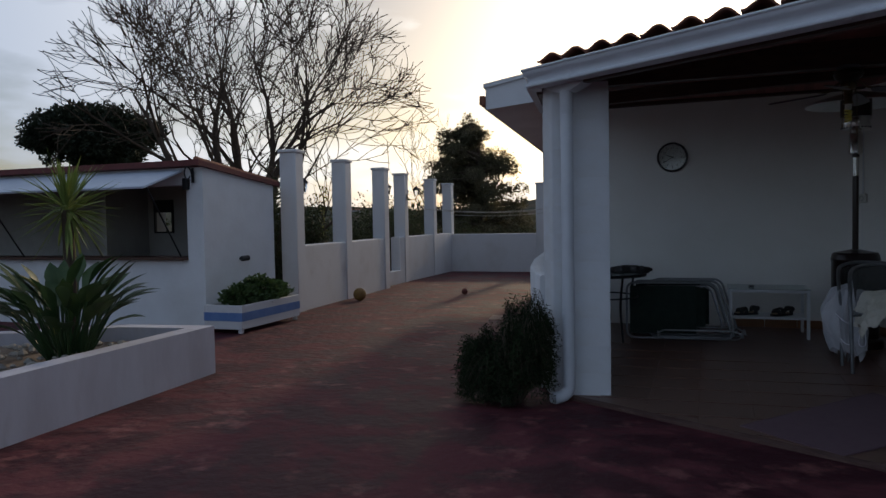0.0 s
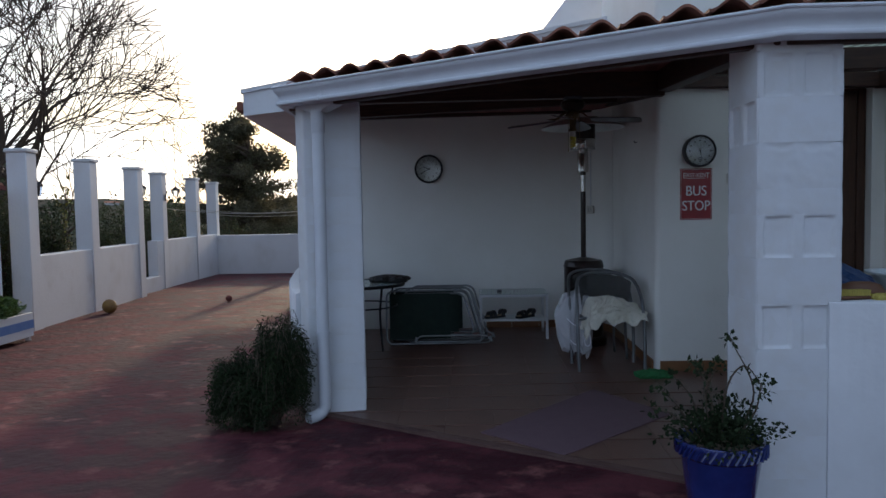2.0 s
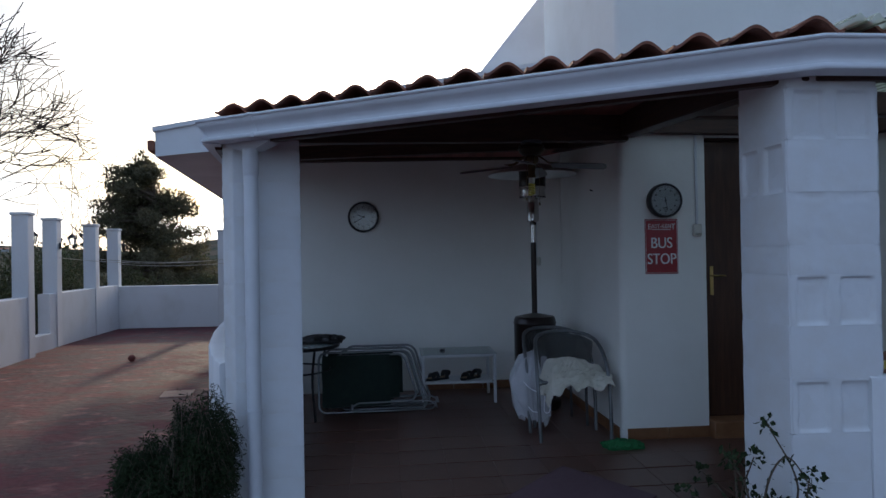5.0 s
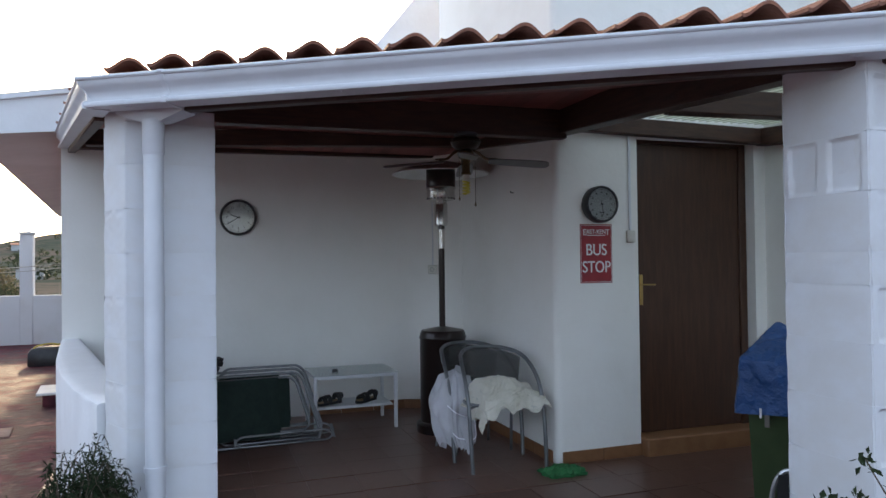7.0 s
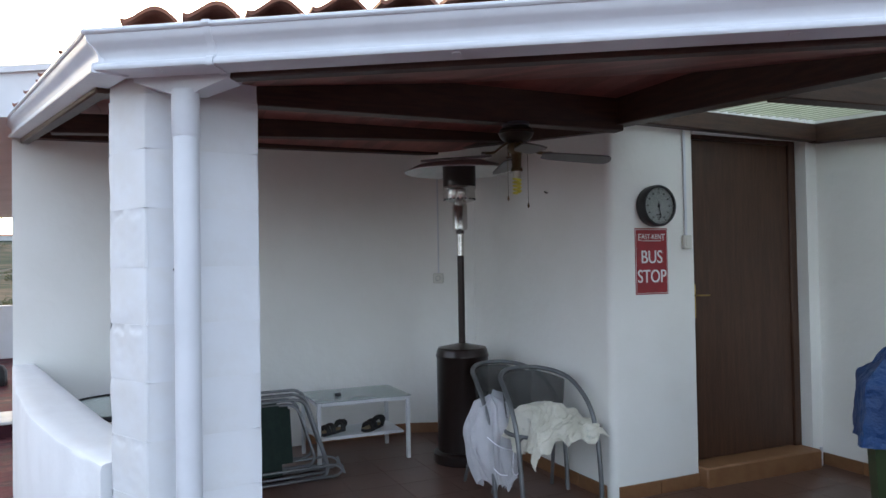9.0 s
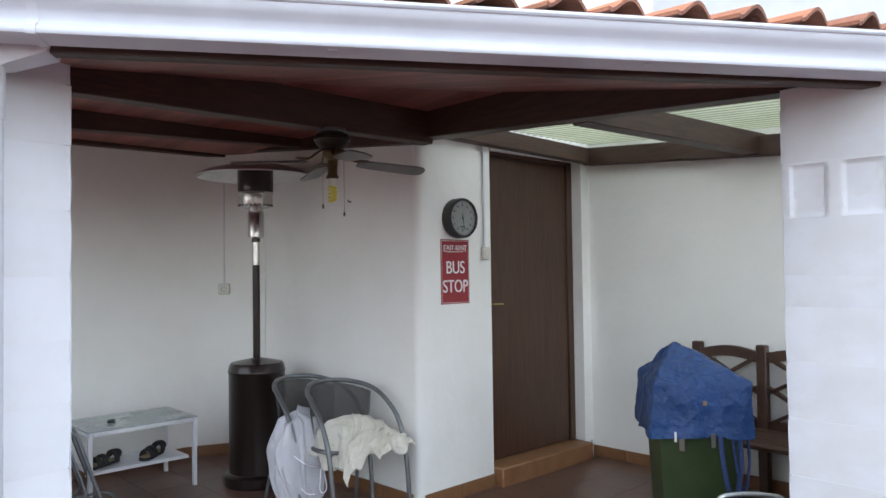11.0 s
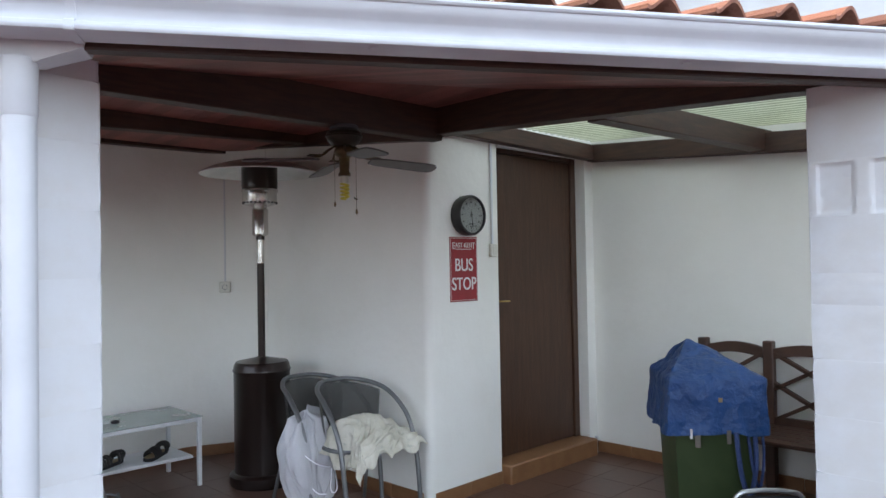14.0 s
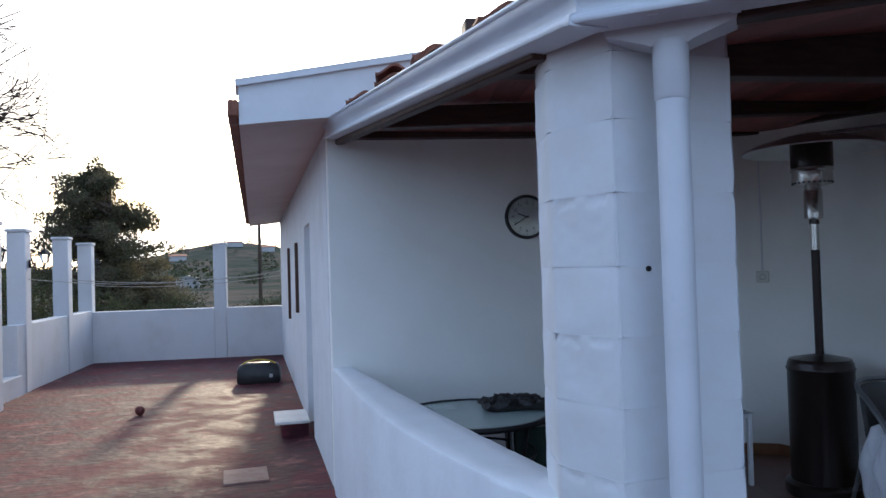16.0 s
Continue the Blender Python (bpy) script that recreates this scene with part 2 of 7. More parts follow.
HEDGE = shader("hedge_leaf", (0.028, 0.040, 0.018), 0.7, colour2=(0.05, 0.06, 0.026), scale=2, island=0.45, translucent=0.3)
BARK = shader("brown_bark", (0.085, 0.06, 0.042), 0.9, colour2=(0.05, 0.036, 0.026), scale=6, stretch=(1, 1, 0.3), bump=0.8, bump_scale=25)
TWIG = shader("grey_brown_twig", (0.10, 0.075, 0.052), 0.85, colour2=(0.07, 0.05, 0.036), scale=3)
EARTH = shader("dry_field", (0.125, 0.105, 0.085), 1.0, spec=0.0, colour2=(0.065, 0.074, 0.058), scale=0.035, mix=(0.4, 0.6), colour3=(0.05, 0.064, 0.052), scale3=0.16, mix3=(0.48, 0.66), bump=0.6, bump_scale=1.5)
FAR_WHITE = shader("far_whitewash", (0.5, 0.5, 0.5), 0.9, colour2=(0.42, 0.42, 0.42), scale=1)
GREY_WALL = shader("grey_interior_plaster", (0.33, 0.32, 0.30), 0.9, colour2=(0.28, 0.27, 0.25), scale=3)
ROOF_RED = shader("dark_red_fascia", (0.14, 0.028, 0.026), 0.6, colour2=(0.10, 0.022, 0.02), scale=7)
AWNING = shader("pale_blue_shutter", (0.55, 0.60, 0.68), 0.5, colour2=(0.50, 0.55, 0.63), scale=5)
BLUE_PAINT = shader("mid_blue_paint", (0.10, 0.19, 0.42), 0.6, colour2=(0.13, 0.23, 0.46), scale=9)
FROST = shader("frosted_grey_panel", (0.45, 0.475, 0.48), 0.32, colour2=(0.41, 0.435, 0.44), scale=1.5, spec=0.6)
FOAM = shader("expanding_foam", (0.42, 0.18, 0.04), 0.8, colour2=(0.27, 0.10, 0.025), scale=25, bump=1.0, bump_scale=70)
GREY_METAL = shader("dark_grey_metal", (0.14, 0.15, 0.16), 0.5, metal=0.5)
CLEAR_SHEET = shader("translucent_corrugated_sheet", (0.78, 0.80, 0.66), 0.55, transmission=0.86, ior=1.05, colour2=(0.66, 0.69, 0.54), scale=3)
# darker than the sheet, to paint the shade between its ribs
SHEET_SHADE = shader("shaded_sheet_valley", (0.42, 0.43, 0.33), 0.8, transmission=0.6, ior=1.05, colour2=(0.30, 0.30, 0.22), scale=6)
CABLE = shader("black_cable", (0.015, 0.015, 0.016), 0.6)
ROPE = shader("pale_rope", (0.42, 0.38, 0.32), 0.8)
RED_HANDLE = shader("red_plastic_handle", (0.40, 0.028, 0.02), 0.35, colour2=(0.34, 0.024, 0.018), scale=9)
BASIN = shader("white_basin_plastic", (0.58, 0.64, 0.66), 0.35, colour2=(0.52, 0.58, 0.60), scale=6)
BRUSH_Y = shader("yellow_bristle", (0.50, 0.42, 0.10), 0.8, colour2=(0.40, 0.33, 0.08), scale=60)
BRUSH_B = shader("brown_brush_wood", (0.13, 0.06, 0.03), 0.5)
SWITCH = shader("cream_plastic", (0.66, 0.64, 0.57), 0.4)
BULB = shader("yellow_coil_lamp", (0.72, 0.62, 0.08), 0.35)
FAN_BLADE = shader("grey_fan_blade", (0.12, 0.115, 0.11), 0.4, colour2=(0.15, 0.145, 0.14), scale=8)
BALL = shader("worn_yellow_leather", (0.26, 0.16, 0.04), 0.6, colour2=(0.16, 0.07, 0.025), scale=8, jitter=0.0)
BALL_RED = shader("dull_red_rubber", (0.14, 0.04, 0.035), 0.7)
SHOE = shader("black_leather", (0.02, 0.018, 0.017), 0.5)
SHOE_TAN = shader("tan_insole", (0.30, 0.22, 0.13), 0.8)
CLOTH_GREEN = shader("bright_green_cloth", (0.03, 0.18, 0.06), 0.85, colour2=(0.02, 0.11, 0.035), scale=14)
RUG = shader("faded_mauve_mat", (0.15, 0.092, 0.108), 0.7, colour2=(0.135, 0.08, 0.094), scale=22, bump=0.4, bump_scale=120)
YELLOW = shader("yellow_plastic", (0.55, 0.40, 0.05), 0.4)
SLAB = shader("white_step_slab", (0.70, 0.69, 0.66), 0.6, colour2=(0.6, 0.59, 0.56), scale=8)


# ---- mesh helpers ----
class Mesh:
    """Gathers vertices and faces for one part."""

    def __init__(self):
        self.v, self.f, self.s = [], [], []

    def add(self, verts, faces, smooth=False):
        k = len(self.v)
        self.v += [tuple(p) for p in verts]
        self.f += [tuple(i + k for i in f) for f in faces]
        self.s += [smooth] * len(faces)
        return self

    def box(self, x0, x1, y0, y1, z0, z1, c=0.0, m=None):
        """A box with chamfered edges."""
        cx, cy, cz = (x0 + x1) / 2, (y0 + y1) / 2, (z0 + z1) / 2
        hx, hy, hz = abs(x1 - x0) / 2, abs(y1 - y0) / 2, abs(z1 - z0) / 2
        m = m or Matrix()
        if c <= 0:
            vs = [(sx * hx, sy * hy, sz * hz) for sx in (-1, 1) for sy in (-1, 1) for sz in (-1, 1)]
            fs = [(0, 1, 3, 2), (4, 6, 7, 5), (0, 4, 5, 1), (2, 3, 7, 6), (0, 2, 6, 4), (1, 5, 7, 3)]
            return self.add([m @ Vector((cx + a, cy + b, cz + d)) for a, b, d in vs], fs)
        c = min(c, hx * 0.95, hy * 0.95, hz * 0.95)
        bm = bmesh.new()
        pts = []
        for sx in (-1, 1):
            for sy in (-1, 1):
                for sz in (-1, 1):
                    for k in range(3):
                        e = [hx - c, hy - c, hz - c]
                        e[k] += c
                        pts.append((sx * e[0], sy * e[1], sz * e[2]))
        vv = [bm.verts.new(p) for p in pts]
        bmesh.ops.convex_hull(bm, input=vv)
        bm.verts.index_update()
        self.add([m @ Vector((cx + q.co.x, cy + q.co.y, cz + q.co.z)) for q in bm.verts], [[q.index for q in f.verts] for f in bm.faces])
        bm.free()
        return self

    def prism(self, poly, z0, z1):
        """A plan polygon (counter-clockwise) pulled up from z0 to z1; either may be a function of x, y."""
        a = z0 if callable(z0) else lambda x, y: z0
        b = z1 if callable(z1) else lambda x, y: z1
        n = len(poly)
        vs = [(x, y, a(x, y)) for x, y in poly] + [(x, y, b(x, y)) for x, y in poly]
        fs = [tuple(range(n - 1, -1, -1)), tuple(range(n, 2 * n))] + [(i, (i + 1) % n, n + (i + 1) % n, n + i) for i in range(n)]
        return self.add(vs, fs)

    def tube(self, pts, r, n=8, closed=False, smooth=True):
        pts = [Vector(p) for p in pts]
        rs = r if isinstance(r, (list, tuple)) else [r] * len(pts)
        rings, ref = [], None
        for i, p in enumerate(pts):
            if closed:
                t = pts[(i + 1) % len(pts)] - pts[i - 1]
            else:
                t = pts[min(i + 1, len(pts) - 1)] - pts[max(i - 1, 0)]
            t = t.normalized() if t.length > 1e-9 else Vector((0, 0, 1))
            if ref is None:
                ref = Vector((0, 0, 1)) if abs(t.z) < 0.9 else Vector((1, 0, 0))
            a = t.cross(ref).normalized()
            b = a.cross(t).normalized()
            ref = b
            rings.append([p + a * (rs[i] * math.cos(2 * math.pi * k / n)) + b * (rs[i] * math.sin(2 * math.pi * k / n)) for k in range(n)])
        vs = [q for ring in rings for q in ring]
        m = len(rings)
        fs = []
        for i in range(m if closed else m - 1):
            j = (i + 1) % m
            for k in range(n):
                fs.append((i * n + k, i * n + (k + 1) % n, j * n + (k + 1) % n, j * n + k))
        if not closed:
            fs += [tuple(range(n - 1, -1, -1)), tuple((m - 1) * n + k for k in range(n))]
        return self.add(vs, fs, smooth)

    def lathe(self, prof, n=24, at=(0, 0, 0), smooth=True, m=None, caps=True):
        """Profile of (radius, z) turned round the z axis."""
        m = m or Matrix()
        vs = [m @ Vector((at[0] + r * math.cos(2 * math.pi * k / n), at[1] + r * math.sin(2 * math.pi * k / n), at[2] + z)) for r, z in prof for k in range(n)]
        fs = [(i * n + k, i * n + (k + 1) % n, (i + 1) * n + (k + 1) % n, (i + 1) * n + k) for i in range(len(prof) - 1) for k in range(n)]
        if caps and prof[0][0] > 1e-6:
            fs.append(tuple(range(n - 1, -1, -1)))
        if caps and prof[-1][0] > 1e-6:
            fs.append(tuple((len(prof) - 1) * n + k for k in range(n)))
        return self.add(vs, fs, smooth)

    def sweep(self, path, prof, closed_profile=True, smooth=False):
        """A profile of (out, up) carried along a path, mitred, out being to the right of the way."""
        path = [Vector(p) for p in path]
        n = len(prof)
        vs = []
        for i, p in enumerate(path):
            d0 = (path[i] - path[i - 1]) if i else path[1] - path[0]
            d1 = (path[i + 1] - path[i]) if i < len(path) - 1 else d0
            n0 = Vector((d0.y, -d0.x, 0)).normalized()
            n1 = Vector((d1.y, -d1.x, 0)).normalized()
            b = (n0 + n1).normalized()
            b = b / max(0.3, b.dot(n0))
            vs += [p + b * o + Vector((0, 0, u)) for o, u in prof]
        fs = []
        for i in range(len(path) - 1):
            for k in range(n if closed_profile else n - 1):
                fs.append((i * n + k, (i + 1) * n + k, (i + 1) * n + (k + 1) % n, i * n + (k + 1) % n))
        if closed_profile:
            fs += [tuple(range(n)), tuple((len(path) - 1) * n + k for k in range(n - 1, -1, -1))]
        return self.add(vs, fs, smooth)

    def data(self, name, material):
        me = bpy.data.meshes.new(name)
        me.from_pydata(self.v, [], self.f)
        me.polygons.foreach_set("use_smooth", self.s)
        me.materials.append(material)
        me.set_sharp_from_angle(angle=0.65)
        me.update()
        return me


def part(name, mesh, material, parent=None, label=""):
    ob = new(name, mesh.data(name, material))
    ob.parent = parent
    return tagged(ob, label)


def thing(name, label, category, group="", at=(0, 0, 0), rz=0.0):
    ob = new(name)
    ob.empty_display_size = 0.1
    ob.matrix_world = pose(*at, 0, 0, rz)
    return tagged(ob, label, category, group)


def structure(name, mesh, material, label, category):
    return tagged(part(name, mesh, material), label, category, kind="structure")


def arc(cx, cy, r, a0, a1, n):
    return [(cx + r * math.cos(radians(a0 + (a1 - a0) * i / n)), cy + r * math.sin(radians(a0 + (a1 - a0) * i / n))) for i in range(n + 1)]


def smooth_line(pts, n=6):
    """Points along a Catmull-Rom curve."""
    p = [Vector(q) for q in pts]
    p = [p[0] * 2 - p[1]] + p + [p[-1] * 2 - p[-2]]
    out = []
    for i in range(1, len(p) - 2):
        for k in range(n):
            t = k / n
            out.append(0.5 * (2 * p[i] + (p[i + 1] - p[i - 1]) * t + (2 * p[i - 1] - 5 * p[i] + 4 * p[i + 1] - p[i + 2]) * t * t + (3 * p[i] - p[i - 1] - 3 * p[i + 1] + p[i + 2]) * t ** 3))
    return out + [p[-2]]


def ground_z(x, y):
    """The terrace falls a little towards its far end."""
    return -0.009 * max(0.0, x - 8.0)


EDGE_A, EDGE_B = Vector((5.43, 1.25)), Vector((4.10, -1.05))
_en = Vector((-(EDGE_B - EDGE_A).y, (EDGE_B - EDGE_A).x)).normalized()


def porch_z(x, y):
    """The porch floor rises gently away from its open edge."""
    d = (Vector((x, y)) - EDGE_A).dot(_en)
    return 0.012 + min(0.055, max(0.0, d) * 0.03)


# ---- ground and terrace ----
def land(x, y):
    """Fields fall away behind the terrace, and low hills rise far off."""
    r = math.hypot(x, y)
    z = -0.35 - 0.6 * min(1.0, max(0.0, (r - 25) / 60.0))
    az = math.degrees(math.atan2(y, x))
    h = 0.0
    for a, w, d0, top in ((8, 9, 520, 22), (30, 14, 900, 24), (52, 18, 1100, 30), (-25, 25, 1200, 26), (110, 40, 1400, 30), (200, 60, 1500, 30)):
        da = (az - a + 180) % 360 - 180
        k = math.exp(-(da / w) ** 2) * min(1.0, max(0.0, (r - d0 * 0.45) / (d0 * 0.55)))
        h = max(h, top * k)
    return z + h + 0.12 * h * noise.noise((x * 0.012, y * 0.012, 0.3)) * 2 + (0.25 * noise.noise((x * 0.05, y * 0.05, 4.0)) if r > 24 else 0)


def build_ground():
    m = Mesh()
    radii = [0, 6, 12, 18, 24, 32, 42, 55, 70, 90, 115, 150, 200, 260, 330, 420, 520, 650, 850, 1150, 1600, 2400, 3800]
    n = 144
    vs = [(0, 0, land(0, 0))]
    for r in radii[1:]:
        for k in range(n):
            a = 2 * math.pi * k / n
            vs.append((r * math.cos(a), r * math.sin(a), land(r * math.cos(a), r * math.sin(a))))
    fs = [(0, 1 + k, 1 + (k + 1) % n) for k in range(n)]
    for i in range(len(radii) - 2):
        for k in range(n):
            a, b = 1 + i * n + k, 1 + i * n + (k + 1) % n
            fs.append((a, a + n, b + n, b))
    m.add(vs, fs, True)
    return tagged(part("ground", m, EARTH), "dry brown and green fields running out to low hills", "ground", kind="structure")


build_ground()

m = Mesh()
NX, NY = 70, 60
xs = [-9 + 27.75 * i / NX for i in range(NX + 1)]
ys = [-9 + 16.2 * j / NY for j in range(NY + 1)]
m.add([(x, y, ground_z(x, y) + 0.006 * noise.noise((x * 0.9, y * 0.9, 0))) for x in xs for y in ys],
      [(i * (NY + 1) + j, (i + 1) * (NY + 1) + j, (i + 1) * (NY + 1) + j + 1, i * (NY + 1) + j + 1) for i in range(NX) for j in range(NY)], True)
m.add([(-9, -9, -0.4), (18.75, -9, -0.5), (18.75, 7.2, -0.5), (-9, 7.2, -0.4), (-9, -9, 0.0), (18.75, -9, -0.1), (18.75, 7.2, -0.1), (-9, 7.2, 0.0)],
      [(0, 1, 5, 4), (1, 2, 6, 5), (2, 3, 7, 6), (3, 0, 4, 7)])
structure("terrace_floor", m, RED_FLOOR, "worn red-painted concrete terrace with pale scuffed streaks", "floor")

m = Mesh()
m.prism([(-8.5, 7.2), (9.0, 7.2), (9.0, 13.5), (-8.5, 13.5)], -0.4, -0.004)
structure("pavement", m, RED_FLOOR, "red concrete floor under the kiosk", "floor")

# ---- porch floor ----
POLY = [(5.43, 1.25), (4.10, -1.05), (3.9, -1.2), (3.9, -3.25), (6.60, -3.25), (6.60, -1.3), (8.86, -1.3), (8.86, 2.0), (5.85, 1.32)]
m = Mesh()
m.prism(POLY, -0.05, lambda x, y: porch_z(x, y) - 0.004)
porch_floor = structure("porch_floor", m, GROUT, "brown terracotta tile floor of the porch, slightly glossy", "floor")
m = Mesh()
e0 = EDGE_A - _en * 0.02
e1 = EDGE_B - _en * 0.02
m.prism([(e0.x, e0.y), (e1.x, e1.y), ((e1 + _en * 0.07).x, (e1 + _en * 0.07).y), ((e0 + _en * 0.07).x, (e0 + _en * 0.07).y)], -0.03, lambda x, y: porch_z(x, y) + 0.004)
structure("porch_edge", m, EDGE_CEMENT, "dirty cement edge strip of the tiled porch", "floor edge")

# ---- house walls ----
m = Mesh()
fil = arc(8.84 - 0.45, -1.36 + 0.45, 0.45, 0, -90, 8)
m.prism([(8.785, 2.125)] + fil + [(8.5, -1.5), (9.05, -1.5), (9.03, 2.14)], -0.05, 2.95)
structure("wall_porch_back", m, WHITE_IN, "white plastered back wall of the porch", "wall")

m = Mesh()
c = arc(6.505 + 0.05, -1.365 - 0.05, 0.05, 90, 180, 5)
m.prism(c + [(6.52, -2.06), (6.80, -2.06), (6.80, -1.60), (9.0, -1.60), (9.0, -1.365)], -0.05, 6.2)
structure("wall_corner", m, WHITE_IN, "white plastered corner of the taller house block", "wall")
m = Mesh()
m.box(6.522, 6.80, -3.13, -2.06, 2.43, 6.2)
m.box(6.52, 6.80, -4.3, -3.13, -0.05, 6.2)
structure("wall_door", m, WHITE_IN, "white plastered wall round the dark door", "wall")
m = Mesh()
m.box(3.70, 6.52, -3.485, -3.235, -0.05, 2.62)
structure("wall_right", m, WHITE_IN, "white plastered side wall of the porch behind the bench", "wall")
m = Mesh()
m.prism([(4.15, -5.4), (9.2, -5.4), (9.2, -4.3), (4.15, -4.3)][::1], -0.05, 6.2)
# unseen backing added behind the door to stop sun leaking round it
m.box(6.80, 7.0, -3.3, -1.6, -0.05, 2.6)
m.prism([(3.95, -9.0), (9.2, -9.0), (9.2, -5.4), (3.95, -5.4)], -0.05, 4.15)
m.add([(x, y, z) for z, x0 in ((4.15, 3.95), (6.2, 4.40)) for x, y in ((x0, -9.0), (9.2, -9.0), (9.2, -5.4), (x0, -5.4))], [(4, 5, 6, 7), (0, 1, 5, 4), (2, 3, 7, 6), (3, 0, 4, 7)])
structure("wall_tall", m, WHITE, "tall white wall of the main house above the porch roof, with an added sun block behind the door", "wall")

SIDE = pose(8.77, 2.12, 0, 0, 0, math.degrees(math.atan2(0.102, 1)))
m = Mesh()
T = 0.25


def seg(x0, x1, z0, z1):
    m.box(x0, x1, -T, 0, z0, z1, 0, SIDE)


seg(0.24, 1.95, -0.2, 2.75)
seg(1.95, 2.75, 2.05, 2.75)
seg(2.75, 3.95, -0.2, 2.75)
seg(3.95, 4.75, -0.2, 1.05)
seg(3.95, 4.75, 1.95, 2.75)
seg(4.75, 6.0, -0.2, 2.75)
seg(6.0, 6.8, -0.2, 0.85)
seg(6.0, 6.8, 1.95, 2.75)
seg(6.8, 9.95, -0.2, 2.75)
m.box(0.3, 9.95, -4.0, -3.8, -0.2, 2.7, 0, SIDE)
m.box(9.75, 9.95, -3.8, -T, -0.2, 2.7, 0, SIDE)
structure("wall_side", m, WHITE, "long white side wall of the house along the terrace", "wall")

# sloping house roof over the side wall: white verge towards the porch, pink soffit below
m = Mesh()
yw = -4.0


def roofpt(x, y, z):
    return SIDE @ Vector((x, y, z))


X0, X1 = -0.38, 10.2
m.add([roofpt(x, y, z) for x in (X0, X1) for y, z in ((0.60, 2.53), (0.60, 2.80), (yw, 3.685), (yw, 3.0))],
      [(0, 3, 2, 1), (4, 5, 6, 7), (1, 2, 6, 5), (0, 1, 5, 4)])
m.add([roofpt(X0 - 0.03, y, z) for y, z in ((0.62, 2.77), (0.62, 2.815), (yw, 3.70), (yw, 3.655))] + [roofpt(X0 + 0.25, y, z) for y, z in ((0.62, 2.77), (0.62, 2.815), (yw, 3.70), (yw, 3.655))],
      [(0, 3, 2, 1), (4, 5, 6, 7), (1, 2, 6, 5), (0, 1, 5, 4), (3, 0, 4, 7)])
house_roof = structure("house_roof", m, WHITE, "white-rendered verge of the low house roof", "roof")
m = Mesh()
m.add([roofpt(x, y, z) for x in (X0 + 0.002, X1) for y, z in ((0.60, 2.525), (-0.02, 2.60), (-0.02, 2.63), (0.60, 2.53))],
      [(0, 1, 2, 3), (4, 7, 6, 5), (0, 4, 5, 1), (1, 5, 6, 2), (3, 2, 6, 7), (0, 3, 7, 4)])
structure("soffit", m, SOFFIT, "pink plaster soffit under the house eaves", "soffit")
m = Mesh()
m.box(X0 - 0.03, X1, 0.60, 0.67, 2.575, 2.685, 0.012, SIDE)
structure("eaves_board", m, ROOF, "weathered red-brown eaves edge of the house roof", "eaves")

vp = thing("vent_pipe", "short white vent pipe jutting from the tall wall", "pipe", at=(3.95, -8.93, 3.66))
m = Mesh()
m.tube([(0.02, 0, 0), (-0.07, 0, 0)], 0.06, 14)
part("collar", m, PVC, vp)
m = Mesh()
m.tube(smooth_line([(0, 0, 0), (-0.08, 0, 0), (-0.11, 0, -0.03), (-0.11, 0, -0.13)], 4), 0.042, 12)
part("elbow", m, PVC, vp)

# upper gable behind
m = Mesh()
m.add([(x, y, z) for x in (10.2, 10.5) for y, z in ((-0.40, 2.6), (-0.40, 3.35), (-2.45, 5.9), (-4.5, 5.9), (-4.5, 2.6))],
      [(0, 1, 2, 3, 4), (9, 8, 7, 6, 5), (0, 5, 6, 1), (1, 6, 7, 2), (2, 7, 8, 3)])
structure("wall_gable", m, WHITE, "white gable wall of the upper storey", "wall")

def smooth01(a, b, t):
    t = min(1.0, max(0.0, (t - a) / (b - a)))
    return t * t * (3 - 2 * t)


# ---- porch low walls ----
def worn_wall(mesh, inner, outer, top, n=90):
    """A low wall between two plan lines, its rendered top edges rounded and chipped."""
    def along(line, t):
        ls = [math.dist(a, b) for a, b in zip(line, line[1:])]
        d = t * sum(ls)
        for (a, b), L in zip(zip(line, line[1:]), ls):
            if d <= L + 1e-9:
                return Vector(a).lerp(Vector(b), d / L)
            d -= L
        return Vector(line[-1])
    rows = []
    for i in range(n + 1):
        p, q = along(inner, i / n), along(outer, i / n)
        w = (q - p).normalized()
        z = top(p.x)
        ring = [(p, -0.05)]
        for e, s_ in ((p, 1), (q, -1)):
            c = 0.012 + 0.012 * max(0.0, noise.noise((e.x * 9, e.y * 9, 1.0 + s_))) + 0.01 * max(0.0, noise.noise((e.x * 31, e.y * 31, s_)))
            two = [(e + w * (0.003 * s_ * noise.noise((e.x * 6, e.y * 6, 5))), z - c * 1.3), (e + w * (s_ * c * 0.3), z - c * 0.4), (e + w * (s_ * c), z)]
            ring += two if s_ == 1 else two[::-1]
            if s_ == 1:
                for f in (0.3, 0.5, 0.7):
                    g = p.lerp(q, f)
                    ring.append((g, z + 0.004 * noise.noise((g.x * 12, g.y * 12, 2))))
        ring.append((q, -0.05))
        rows.append([(v.x, v.y, h) for v, h in ring])
    k = len(rows[0])
    mesh.add([v for r in rows for v in r], [(i * k + j, i * k + j + 1, (i + 1) * k + j + 1, (i + 1) * k + j) for i in range(n) for j in range(k - 1)] + [tuple(range(k)), tuple(n * k + j for j in range(k - 1, -1, -1))], True)


